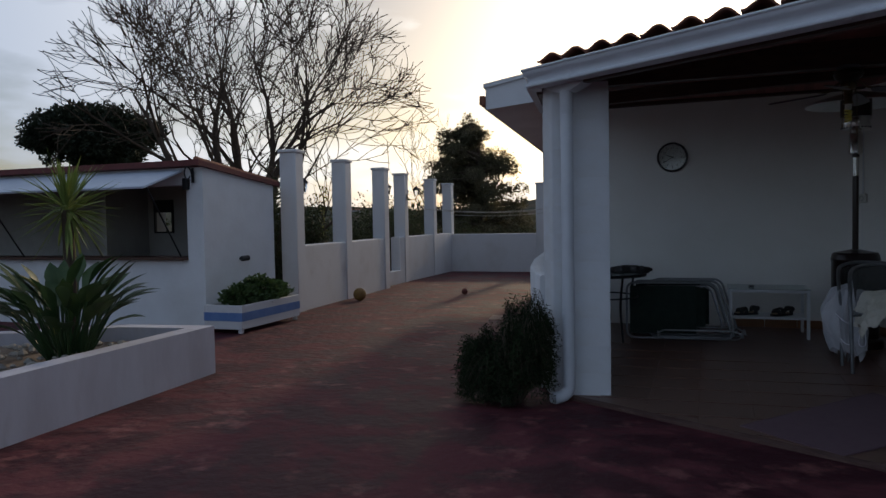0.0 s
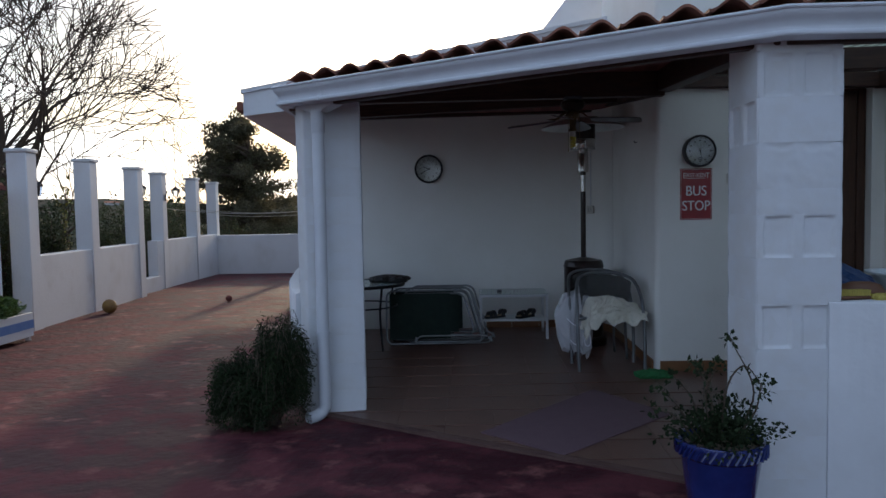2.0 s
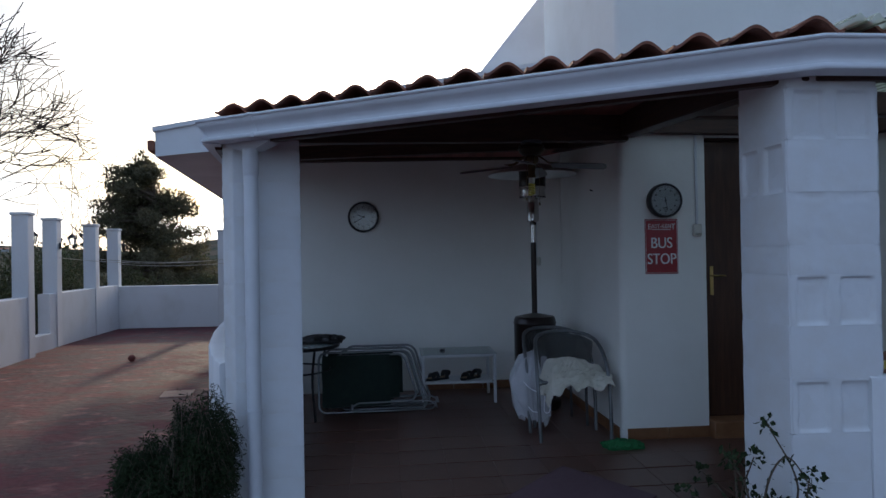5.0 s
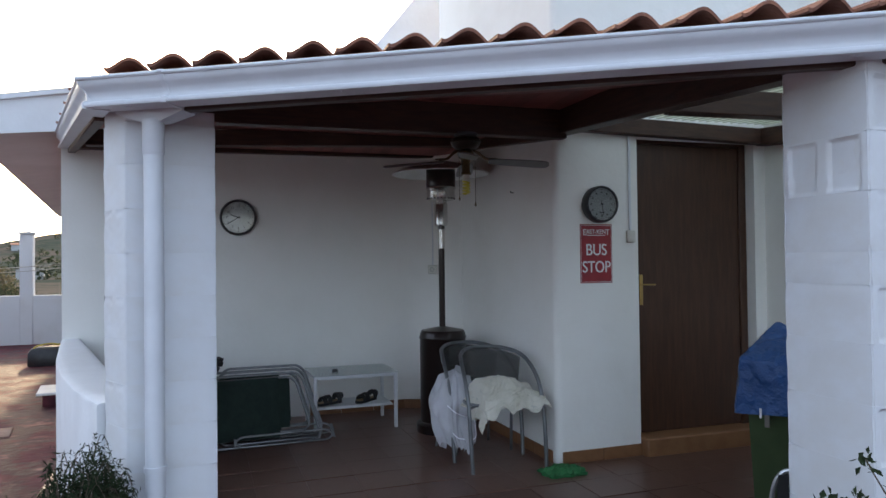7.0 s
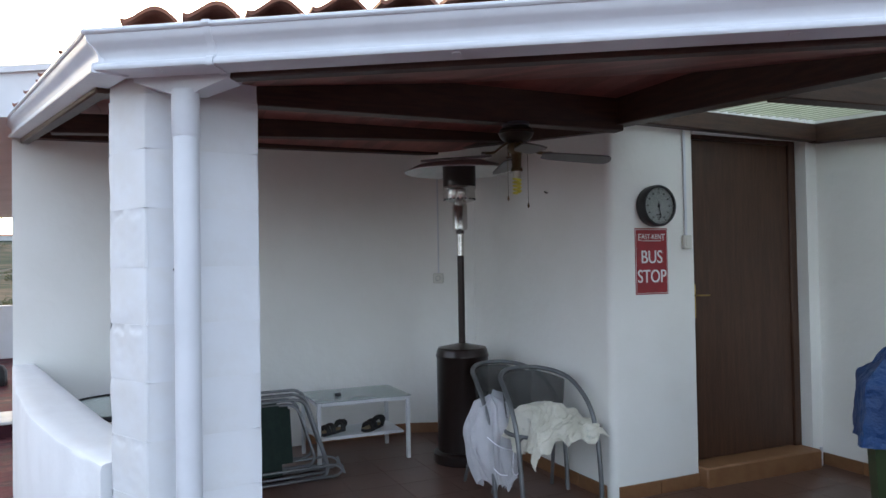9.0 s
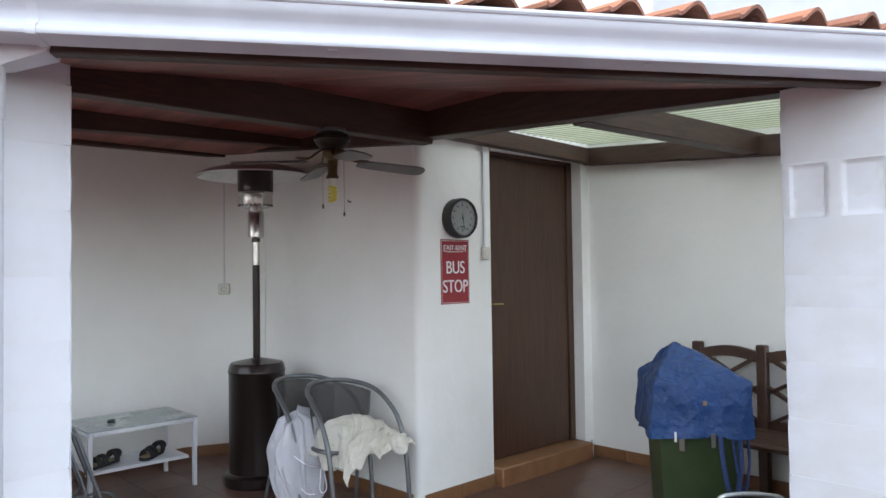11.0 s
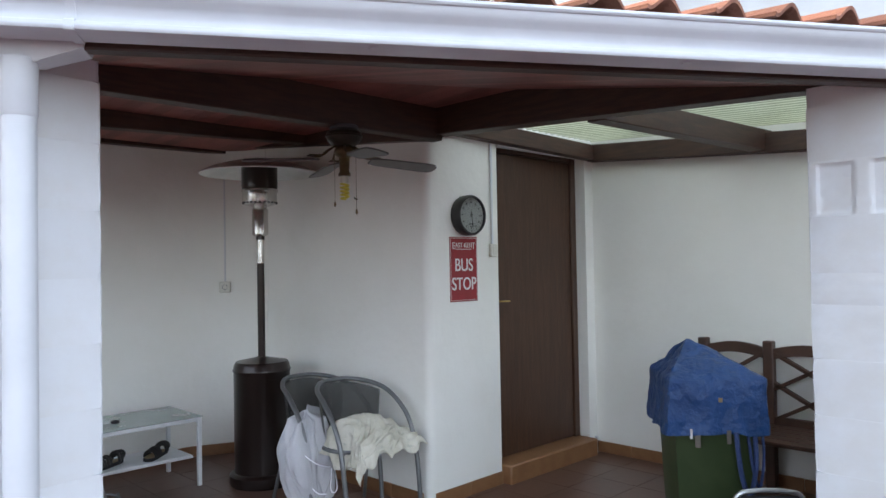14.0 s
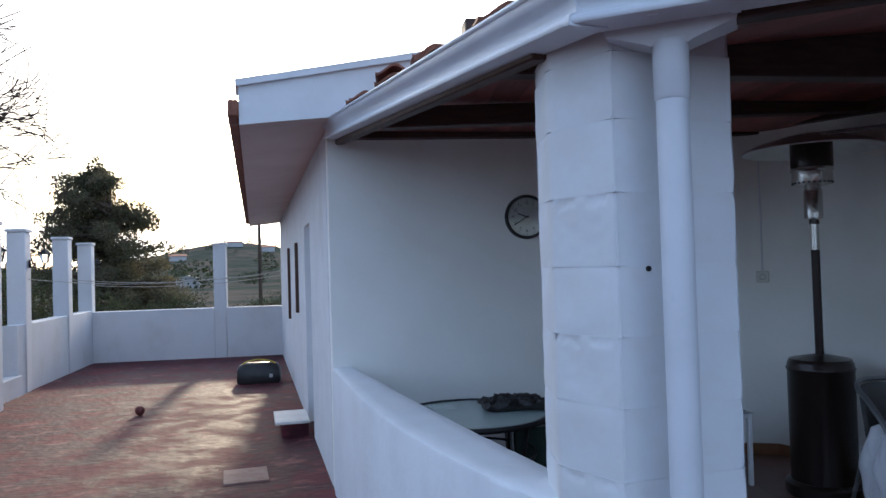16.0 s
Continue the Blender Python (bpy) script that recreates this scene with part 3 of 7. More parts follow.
m = Mesh()
worn_wall(m, [(5.80, 1.31), (6.80, 1.535), (8.80, 1.985)], [(5.70, 1.49), (6.2, 1.665), (6.83, 1.83), (7.6, 1.975), (8.79, 2.13)], lambda x: 0.885 - 0.03 * smooth01(8.8, 6.8, x))
structure("parapet_left", m, WHITE, "low white parapet wall along the porch side", "parapet")
m = Mesh()
worn_wall(m, [(3.97, -3.24), (3.97, -1.5)], [(3.682, -3.24), (3.778, -1.5)], lambda x: 1.0)
structure("parapet_right", m, WHITE, "low white parapet wall beside the block pillar", "parapet")


# ---- block pillars ----


def soft_block(poly, h, cells=(), seed=0.0, rough=0.005, depth=0.014, drips=()):
    """A thickly painted hollow block of any plan: uneven faces, eased and chipped edges, two sunk cells or paint runs on the sides named."""
    b = Mesh()
    n = len(poly)
    for e in range(n):
        p, q = Vector(poly[e]), Vector(poly[(e + 1) % n])
        L = (q - p).length
        out = Vector(((q - p).y, -(q - p).x)).normalized()
        nu, nv = (40, 24) if e in cells or e in drips else (14, 12)
        vs = []
        for j in range(nv + 1):
            v = j / nv
            for i in range(nu + 1):
                u = i / nu
                c = p.lerp(q, u)
                edge, side = min(v, 1 - v) * h, min(u, 1 - u) * L
                k = (-0.0003 - 0.0025 * max(0.0, noise.noise((c.x * 11 + seed, c.y * 11, v * 2)))) * (1 - smooth01(0.0, 0.014, edge))
                k -= 0.004 * (1 - smooth01(0.0, 0.016, side))
                k -= 0.006 * (1 - smooth01(0.0, 0.03, side)) * (1 - smooth01(0.0, 0.035, edge)) * max(0.0, 0.35 + noise.noise((seed * 3 + e, v * 2.5, u * 3)))
                k += (rough * noise.noise((c.x * 7 + seed, c.y * 7, v * h * 7)) + 0.35 * rough * noise.noise((c.x * 27 + seed, c.y * 27, v * h * 27))) * smooth01(0.0, 0.03, edge)
                if e in cells:
                    s_ = 0.0
                    for u0, u1 in ((0.09, 0.40), (0.56, 0.90)):
                        wob = 0.012 * noise.noise((v * 5 + seed, u0 * 9, 0.0))
                        s_ = max(s_, smooth01(u0 - 0.02 + wob, u0 + 0.02 + wob, u) * (1 - smooth01(u1 - 0.02 + wob, u1 + 0.02 + wob, u)) * smooth01(0.01, 0.06, v) * (1 - smooth01(0.90, 0.955, v)))
                    k -= depth * s_
                if e in drips:
                    s_ = 0.0
                    for u0, u1 in ((0.09, 0.43), (0.54, 0.90)):
                        s_ = max(s_, smooth01(u0, u0 + 0.05, u) * (1 - smooth01(u1 - 0.05, u1, u)))
                    run = 0.86 + 0.08 * noise.noise((u * 6 + seed, 0.0, 3.0))
                    k -= 0.005 * s_ * smooth01(run - 0.04, run + 0.02, v) * (1 - smooth01(0.94, 0.99, v)) * (0.5 + abs(noise.noise((u * 14 + seed, v * 20, 0))))
                vs.append((c.x + out.x * k, c.y + out.y * k, v * h))
        b.add(vs, [(j * (nu + 1) + i, j * (nu + 1) + i + 1, (j + 1) * (nu + 1) + i + 1, (j + 1) * (nu + 1) + i) for j in range(nv) for i in range(nu)], True)
    b.add([(x, y, 0.001) for x, y in poly] + [(x, y, h - 0.001) for x, y in poly], [tuple(range(n - 1, -1, -1)), tuple(range(n, 2 * n))])
    return b


def block_pillar(name, at, loc, joints, faces, cap_top, label):
    """Courses of painted block between the joint heights; faces gives (cells, drips) by course."""
    p = thing(name, label, "pillar", "porch pillars", (*at, 0))
    p["kind"] = "structure"
    core = Mesh()
    core.prism([(x * 0.92, y * 0.92) for x, y in loc], -0.05, joints[-1])
    part("mortar_core", core, WHITE, p)
    for i, (z0, z1) in enumerate(zip(joints, joints[1:])):
        cells, drips = faces.get(i, ((), ()))
        o = new("block", soft_block(loc, z1 - z0, cells, 1.7 * i + len(loc), 0.005, 0.015, drips).data("block", WHITE_BLOCK))
        o.parent = p
        o.matrix_basis = pose(random.uniform(-0.0008, 0.0008), random.uniform(-0.0008, 0.0008), z0)
    cap = soft_block([(x * 0.99, y * 0.99) for x, y in loc], cap_top - joints[-1], (), 3.3, 0.006)
    o = part("mortar_cap", cap, WHITE_BLOCK, p)
    o.matrix_basis = pose(0, 0, joints[-1])
    return p


P1 = [(5.457, 1.338), (5.512, 0.947), (5.89, 1.0), (5.93, 1.42), (5.683, 1.455)]
P1C = (5.69, 1.2)
loc = [(x - P1C[0], y - P1C[1]) for x, y in P1]
p1 = block_pillar("pillar_1", P1C, loc, [-0.05, 0.175, 0.37, 0.57, 0.77, 0.97, 1.17, 1.367, 1.565, 1.77, 1.975, 2.165],
                  {7: ((), ()), 6: ((), (4,)), 8: ((), (4,)), 9: ((), ()), 4: ((), (4,))}, 2.232, "white-painted block pillar with a downpipe on its face")
a, b = Vector(loc[0]), Vector(loc[1])
nn = Vector(((b - a).y, -(b - a).x)).normalized()
dot = Mesh()
dq = a.lerp(b, 0.24)
dot.tube([(dq.x - nn.x * 0.008, dq.y - nn.y * 0.008, 1.555), (dq.x + nn.x * 0.006, dq.y + nn.y * 0.006, 1.555)], 0.008, 8)
part("bolt", dot, IRON, p1)
W2 = 0.195
block_pillar("pillar_2", (3.985, -1.365), [(-W2, -W2), (W2, -W2), (W2, W2), (-W2, W2)], [-0.05, 0.16, 0.365, 0.584, 0.78, 0.994, 1.208, 1.412, 1.53, 1.743, 1.952, 2.16],
             {4: ((3,), ()), 6: ((3,), (3,)), 8: ((), (3,)), 9: ((2,), ()), 10: ((3,), ())}, 2.235, "white-painted block pillar with sunk cell marks in its faces")

# ---- gutter and downpipe ----
GUT = [(8.74, 2.12, 2.525), (5.345, 1.475, 2.212), (3.655, -1.245, 2.215), (3.655, -3.30, 2.205)]
OGEE = [(-0.085, -0.020), (0.012, -0.020), (0.020, -0.018), (0.0235, -0.012), (0.0235, -0.006), (0.021, 0.000), (0.014, 0.005), (0.002, 0.009), (0.000, 0.014), (0.0015, 0.026), (0.006, 0.038), (0.014, 0.050), (0.026, 0.061), (0.035, 0.072), (0.039, 0.084), (0.040, 0.091), (0.047, 0.093), (0.051, 0.099), (0.049, 0.107), (0.043, 0.110), (0.034, 0.109), (0.028, 0.080), (0.006, 0.05), (-0.006, 0.024), (-0.075, 0.004), (-0.075, 0.108), (-0.085, 0.108)]
gutter = thing("gutter", "white ogee gutter running round the porch eaves", "gutter", at=(5, 0, 2.2))
gi = gutter.matrix_world.inverted()
m = Mesh()
m.sweep([gi @ Vector(p) for p in GUT], OGEE, True, True)
part("trough", m, PVC, gutter)
for s in (0.06, 0.36, 0.66, 0.94):
    a, b = Vector(GUT[1]), Vector(GUT[2])
    q = gi @ a.lerp(b, s)
    m = Mesh()
    ang = math.degrees(math.atan2((b - a).y, (b - a).x))
    m.box(-0.013, 0.013, 0.0, 0.022, -0.024, -0.016, 0.002, Matrix.Translation(q) @ pose(0, 0, 0, 0, 0, ang))
    part("bracket", m, PVC, gutter)
for s, i in ((0.05, 0), (0.16, 0)):
    a, b = Vector(GUT[1]), Vector(GUT[1]).lerp(Vector(GUT[2]), 0.12)
    a2 = Vector(GUT[1]) if s == 0.05 else b
    m = Mesh()
    dv = (Vector(GUT[2]) - Vector(GUT[1])).normalized()
    if s == 0.05:
        dv = (Vector(GUT[1]) - Vector(GUT[0])).normalized()
    m.sweep([gi @ (a2 - dv * 0.012), gi @ (a2 + dv * 0.012)], [(o + 0.004 if o > -0.01 else o - 0.003, u - (0.004 if u < 0 else -0.003)) for o, u in OGEE])
    part("joint_collar", m, PVC, gutter)

dp = thing("downpipe", "white round plastic downpipe fixed to the block pillar", "downpipe", at=(5.352, 1.213, 0))
m = Mesh()
m.tube([(0, 0, 0.11), (0, 0, 2.15)], 0.0425, 24)
part("pipe", m, PVC, dp)
m = Mesh()
m.tube([(0, 0, 2.0), (0, 0, 2.004), (0, 0, 2.155)], [0.0435, 0.0465, 0.0465], 24)
part("socket", m, PVC, dp)
m = Mesh()
m.tube(smooth_line([(0, 0, 0.16), (0, 0, 0.10), (-0.015, 0.02, 0.055), (-0.05, 0.06, 0.035), (-0.09, 0.10, 0.03)], 4), 0.043, 16)
part("shoe", m, PVC, dp)
m = Mesh()
m.tube([(0, 0, 0.60), (0, 0, 0.625)], 0.05, 20)
m.box(0.03, 0.12, -0.012, 0.012, 0.600, 0.625, 0.003)
part("clip", m, PVC, dp)
m = Mesh()
m.add([(sx * a + 0.02, sy * b, z) for z, a, b in ((2.145, 0.042, 0.050), (2.150, 0.045, 0.058), (2.185, 0.055, 0.165), (2.205, 0.058, 0.170)) for sx, sy in ((-1, -1), (1, -1), (1, 1), (-1, 1))],
      [(0, 3, 2, 1), (12, 13, 14, 15)] + [(r + i, r + (i + 1) % 4, r + 4 + (i + 1) % 4, r + 4 + i) for r in (0, 4, 8) for i in range(4)])
funnel = part("outlet", m, PVC, dp)
funnel.matrix_basis = pose(0, 0, 0, 0, 0, -32)


# ---- porch roof: beams, ceiling boards, tiles ----
RIDGE = 1.6


def ceil_d(x, y):
    return (Vector((x, y)) - EDGE_A).dot(_en)


def ceil_z(x, y):
    """The boarded ceiling climbs from the eaves and then runs level."""
    return 2.235 + 0.20 * min(RIDGE, ceil_d(x, y))


def beam(name, p, q, w, h, label):
    """A beam from p to q, given by the line of its underside."""
    p, q = Vector(p), Vector(q)
    d = q - p
    b = Mesh()
    b.box(0, d.length, -w / 2, w / 2, 0, h, 0.006, Matrix.Translation(p) @ d.to_track_quat("X", "Z").to_matrix().to_4x4())
    return structure(name, b, BEAM, label, "beam")


beam("beam_eaves", (5.385, 1.248, 2.185), (3.80, -1.28, 2.185), 0.06, 0.075, "dark-stained eaves beam over the porch opening")
beam("beam_eaves_left", (5.69, 1.466, 2.202), (8.76, 2.04, 2.47), 0.06, 0.10, "dark-stained eaves beam on the parapet side")
beam("beam_eaves_right", (3.80, -1.3, 2.185), (3.755, -3.24, 2.185), 0.06, 0.10, "dark-stained eaves beam on the side towards the panel")
beam("beam_cross", (6.45, -1.42, 2.358), (6.45, 1.56, 2.352), 0.10, 0.225, "dark-stained cross beam carrying the porch roof")
beam("beam_cross_2", (7.75, -1.36, 2.50), (7.75, 1.80, 2.385), 0.10, 0.12, "dark-stained cross beam near the back wall")
beam("beam_wall", (8.78, -1.2, 2.535), (8.75, 2.08, 2.505), 0.09, 0.09, "dark-stained wall plate along the back wall")
beam("beam_wall_2", (6.46, -1.322, 2.354), (8.74, -1.322, 2.583), 0.08, 0.12, "dark-stained wall plate on the corner wall")
beam("beam_main", (6.56, -1.42, 2.40), (4.15, -1.42, 2.265), 0.11, 0.20, "dark-stained main beam from the house corner to the pillar")
beam("beam_side", (5.32, -1.47, 2.322), (5.14, -3.235, 2.305), 0.11, 0.14, "dark-stained beam under the clear sheeting")
beam("beam_door", (6.47, -1.5, 2.425), (6.47, -3.235, 2.39), 0.08, 0.12, "dark-stained wall plate over the door")
beam("beam_right", (6.50, -3.18, 2.385), (3.75, -3.18, 2.20), 0.10, 0.135, "dark-stained wall plate along the side wall")

cp = [(5.47, 1.42), (3.74, -1.34), (3.84, -1.47), (6.54, -1.47), (8.86, -1.40), (8.86, 2.06)]


def clip_poly(poly, a, b, keep):
    """The part of a convex polygon on one side of the line dot(p, a) = b."""
    out = []
    for i in range(len(poly)):
        p, q = Vector(poly[i]), Vector(poly[(i + 1) % len(poly)])
        dp_, dq = (p.dot(a) - b) * keep, (q.dot(a) - b) * keep
        if dp_ >= 0:
            out.append(p)
        if dp_ * dq < 0:
            out.append(p.lerp(q, dp_ / (dp_ - dq)))
    return out


m = Mesh()
across = Vector((0.087, 0.9962))
lo = min(Vector(p).dot(across) for p in cp)
hi = max(Vector(p).dot(across) for p in cp)
split = EDGE_A.dot(_en) + RIDGE
k = lo
while k < hi:
    strip = clip_poly(clip_poly(cp, across, k + 0.001, 1), across, k + 0.089, -1)
    for side in (-1, 1):
        pl = clip_poly(strip, _en, split, side) if len(strip) > 2 else []
        if len(pl) > 2:
            m.prism([(p.x, p.y) for p in pl], ceil_z, lambda x, y: ceil_z(x, y) + 0.028)
    k += 0.09
for side in (-1, 1):
    pl = clip_poly(cp, _en, split, side)
    m.prism([(p.x, p.y) for p in pl], lambda x, y: ceil_z(x, y) + 0.030, lambda x, y: ceil_z(x, y) + 0.045)
BOARDS = shader("red_brown_boards", (0.22, 0.066, 0.054), 0.5, colour2=(0.30, 0.10, 0.08), scale=5, island=0.32, bump=0.2, bump_scale=30)
structure("ceiling", m, BOARDS, "red-brown boarded porch ceiling between dark beams", "ceiling")

# added closure that blocks the sky between main beam and ceiling
m = Mesh()
m.prism([(4.2, -1.478), (6.54, -1.478), (6.54, -1.462), (4.2, -1.462)], lambda x, y: 2.40 + 0.056 * (x - 6.56), lambda x, y: max(ceil_z(x, y), 2.48 + 0.05 * (x - 4.2)) + 0.03)
structure("beam_filler", m, BEAM, "added dark board closing the sky gap above the main beam", "beam")

# clear corrugated sheets over the corner by the door
m = Mesh()
nc = 192
vs, fs = [], []
for i in range(nc + 1):
    y = -1.44 - 1.79 * i / nc
    w = 0.017 * math.sin(2 * math.pi * i / 8)
    for x in (3.74, 6.51):
        vs.append((x, y, 2.572 + 0.052 * (x - 6.5) + w))
for i in range(nc):
    fs.append((2 * i, 2 * i + 1, 2 * i + 3, 2 * i + 2))
m.add(vs, fs, True)
# strips along the valleys that carry the ribs' shade as a darker colour
_rib_shade = Mesh()
for i in range(nc):
    if i % 8 in (5, 6):
        a_, b_, c_, d_ = vs[2 * i], vs[2 * i + 1], vs[2 * i + 3], vs[2 * i + 2]
        _rib_shade.add([(p_[0], p_[1], p_[2] - 0.002) for p_ in (a_, b_, c_, d_)], [(0, 1, 2, 3)])
sheet = structure("roof_sheet", m, CLEAR_SHEET, "clear greenish corrugated roofing sheet over the door corner", "roof")
part("grime", _rib_shade, SHEET_SHADE, sheet, "valleys of the sheet, their shade put into the colour")


def roof_tile_mesh(L, pitch, rise, lap):
    """One S-shaped clay tile lying along x: a hump between two pans, hollow below."""
    t = Mesh()
    n = 18
    th = 0.013
    w = pitch + lap
    vs = []
    for x, drop, grow in ((0, 0, 1.0), (L, 0.017, 0.94)):
        for d in (0, th):
            for k in range(n + 1):
                y = w * (k / n - 0.5)
                z = rise * grow * (0.5 + 0.5 * math.cos(2 * math.pi * y / pitch)) ** 0.78
                vs.append((x, y, z - d - drop))
    q = n + 1
    fs = []
    for k in range(n):
        fs.append((k, 2 * q + k, 2 * q + k + 1, k + 1))
        fs.append((q + k, q + k + 1, 3 * q + k + 1, 3 * q + k))
        fs.append((k, k + 1, q + k + 1, q + k))
        fs.append((2 * q + k, 3 * q + k, 3 * q + k + 1, 2 * q + k + 1))
    fs += [(0, q, 3 * q, 2 * q), (n, 2 * q + n, 3 * q + n, q + n)]
    t.add(vs, fs, True)
    return t.data("tile", ROOF)


S_TILE = roof_tile_mesh(0.42, 0.1975, 0.056, 0.022)
S_TILE_END = roof_tile_mesh(0.42, 0.222, 0.056, 0.016)


TILE_DIR = Vector((0.996, -0.087, 0))
ROOF_A, ROOF_B = Vector((5.44, 1.42, 2.318)), Vector((3.70, -1.32, 2.318))


def roof_z(x, y, low=False):
    d = (ROOF_B - ROOF_A).normalized()
    plane = 2.318 + 0.125 * ((x - ROOF_A.x) * -d.y + (y - ROOF_A.y) * d.x)
    return plane if low else max(plane, ceil_z(x, y) + 0.075)


def tile_column(base, p, rows, lift=0.0, verge=-1.46, me=S_TILE):
    """One column of tiles climbing along the roof from p."""
    for r in range(rows):
        head = p + TILE_DIR * (r * 0.33 + 0.40)
        if head.x > 8.74 or head.y < (-1.34 if head.x > 6.4 else verge):
            break
        tilt = math.degrees(math.atan2(roof_z(head.x, head.y) - roof_z(head.x - 0.4, head.y + 0.035), 0.4))
        q = p + TILE_DIR * (r * 0.33 - 0.03 + random.uniform(-0.012, 0.012))
        o = new("tile", me)
        o.parent = base
        o.matrix_basis = Matrix.Translation(-base.matrix_world.translation) @ pose(q.x, q.y, roof_z(q.x, q.y, lift < 0 and r == 0) + 0.051 + lift + random.uniform(-0.003, 0.003), random.uniform(-1, 1) + 2.6, -tilt + random.uniform(-0.6, 0.6), -5 + random.uniform(-0.8, 0.8))


# ---- boundary wall with pillars ----
def fence_y(x):
    return 5.95 + 0.0947 * (x - 9.5) if x < 13.6 else 6.55 + 0.0583 * (x - 13.5)


def fence_run(name, pts, w, top, label):
    f = Mesh()
    f.sweep(pts, [(-w / 2, -0.3), (w / 2, -0.3), (w / 2, top - 0.012), (w / 2 - 0.012, top), (-w / 2 + 0.012, top), (-w / 2, top - 0.012)])
    return structure(name, f, WHITE_FENCE, label, "wall")


fence_run("boundary_wall_1", [(9.45, fence_y(9.45) + 0.02, 0), (13.5, fence_y(13.5) + 0.02, 0)], 0.2, 0.945, "low weathered white boundary wall with square pillars")
fence_run("boundary_wall_2", [(14.62, fence_y(14.62), 0), (18.85, fence_y(18.85), 0)], 0.2, 0.93, "low white boundary wall beyond the gate")
fence_run("boundary_wall_3", [(18.75, 6.95, 0), (18.75, 2.6, 0)], 0.2, 0.90, "low white wall closing the far end of the terrace")
f = Mesh()
f.sweep([(13.45, 6.52, 0), (14.7, 6.58, 0)], [(-0.1, -0.3), (0.1, -0.3), (0.1, 0.22), (-0.1, 0.22)])
structure("gate_sill", f, WHITE_FENCE, "white threshold wall under the gate opening", "wall")


def fence_pillar(x, y, z, top, w=0.255, rz=5.0):
    p = thing("wall_pillar", "tall square white pillar with a flat cap on the boundary wall", "pillar", "boundary pillars", (x, y, 0), rz)
    p["kind"] = "structure"
    s = Mesh()
    s.box(-w / 2, w / 2, -w / 2, w / 2, z, top - 0.05, 0.012)
    part("shaft", s, WHITE_FENCE, p)
    s = Mesh()
    s.box(-w / 2 - 0.02, w / 2 + 0.02, -w / 2 - 0.02, w / 2 + 0.02, top - 0.05, top, 0.012)
    part("cap", s, WHITE_FENCE, p)
    return p


FP = [(9.485, 5.96), (11.36, 6.15), (13.30, 6.33), (15.05, 6.65), (17.15, 6.77), (18.75, 6.88)]
TOPS = [2.33, 2.33, 2.32, 2.32, 2.30, 2.26]
for (x, y), t in zip(FP, TOPS):
    fence_pillar(x, y, -0.2, t)
fence_pillar(18.75, 4.33, -0.2, 2.20, 0.24, 0)


def lantern(x, y, z, rz, d=0.2):
    q = thing("wall_lantern", "small black iron lantern on a bracket", "lantern", "wall lanterns", (x, y, z), rz)
    s = Mesh()
    s.box(-0.01, 0.012, -0.035, 0.035, -0.06, 0.06, 0.004)
    s.tube(smooth_line([(0, 0, -0.02), (d * 0.5, 0, -0.06), (d, 0, -0.03), (d, 0, 0.02)], 4), 0.008, 6)
    part("bracket", s, IRON, q)
    s = Mesh()
    for a in range(4):
        c0, s0 = math.cos(radians(45 + 90 * a)), math.sin(radians(45 + 90 * a))
        s.tube([(d + 0.045 * c0, 0.045 * s0, 0.02), (d + 0.07 * c0, 0.07 * s0, 0.15)], 0.006, 5)
    s.lathe([(0.05, 0.012), (0.05, 0.022)], 4, (d, 0, 0), False, None)
    s.lathe([(0.095, 0.15), (0.085, 0.165), (0.03, 0.21), (0.01, 0.225), (0.012, 0.24), (0.0, 0.255)], 4, (d, 0, 0), False)
    part("cage", s, IRON, q)
    s = Mesh()
    s.lathe([(0.05, 0.024), (0.078, 0.148)], 4, (d, 0, 0), False, caps=False)
    part("glass", s, CLEAR, q)
    return q


lantern(9.62, 5.96, 1.72, 5)
lantern(13.43, 6.30, 1.80, 5, 0.18)
lantern(15.05, 6.50, 1.80, -60, 0.2)
lantern(15.19, 6.66, 1.78, 5, 0.18)
lantern(18.89, 6.84, 1.72, -30, 0.16)

# clothes lines from the pillars to the house
for i, (a, b, sag) in enumerate((((15.05, 6.52, 1.58), (18.75, 4.33, 1.50), 0.10), ((17.15, 6.64, 1.55), (17.0, 3.0, 1.60), 0.12), ((18.75, 6.75, 1.42), (17.6, 3.05, 1.52), 0.10), ((18.75, 4.33, 1.50), (17.9, 3.05, 1.62), 0.05))):
    w = thing("clothes_line", "pale thin clothes line strung across the terrace", "rope", "clothes lines", a)
    s = Mesh()
    A, B = Vector((0, 0, 0)), Vector(b) - Vector(a)
    s.tube([A.lerp(B, t / 14) - Vector((0, 0, sag * 4 * (t / 14) * (1 - t / 14))) for t in range(15)], 0.006, 5)
    part("line", s, ROPE, w)

# ---- kiosk bar ----
KX, KY, KE = 7.55, 6.0, 12.5


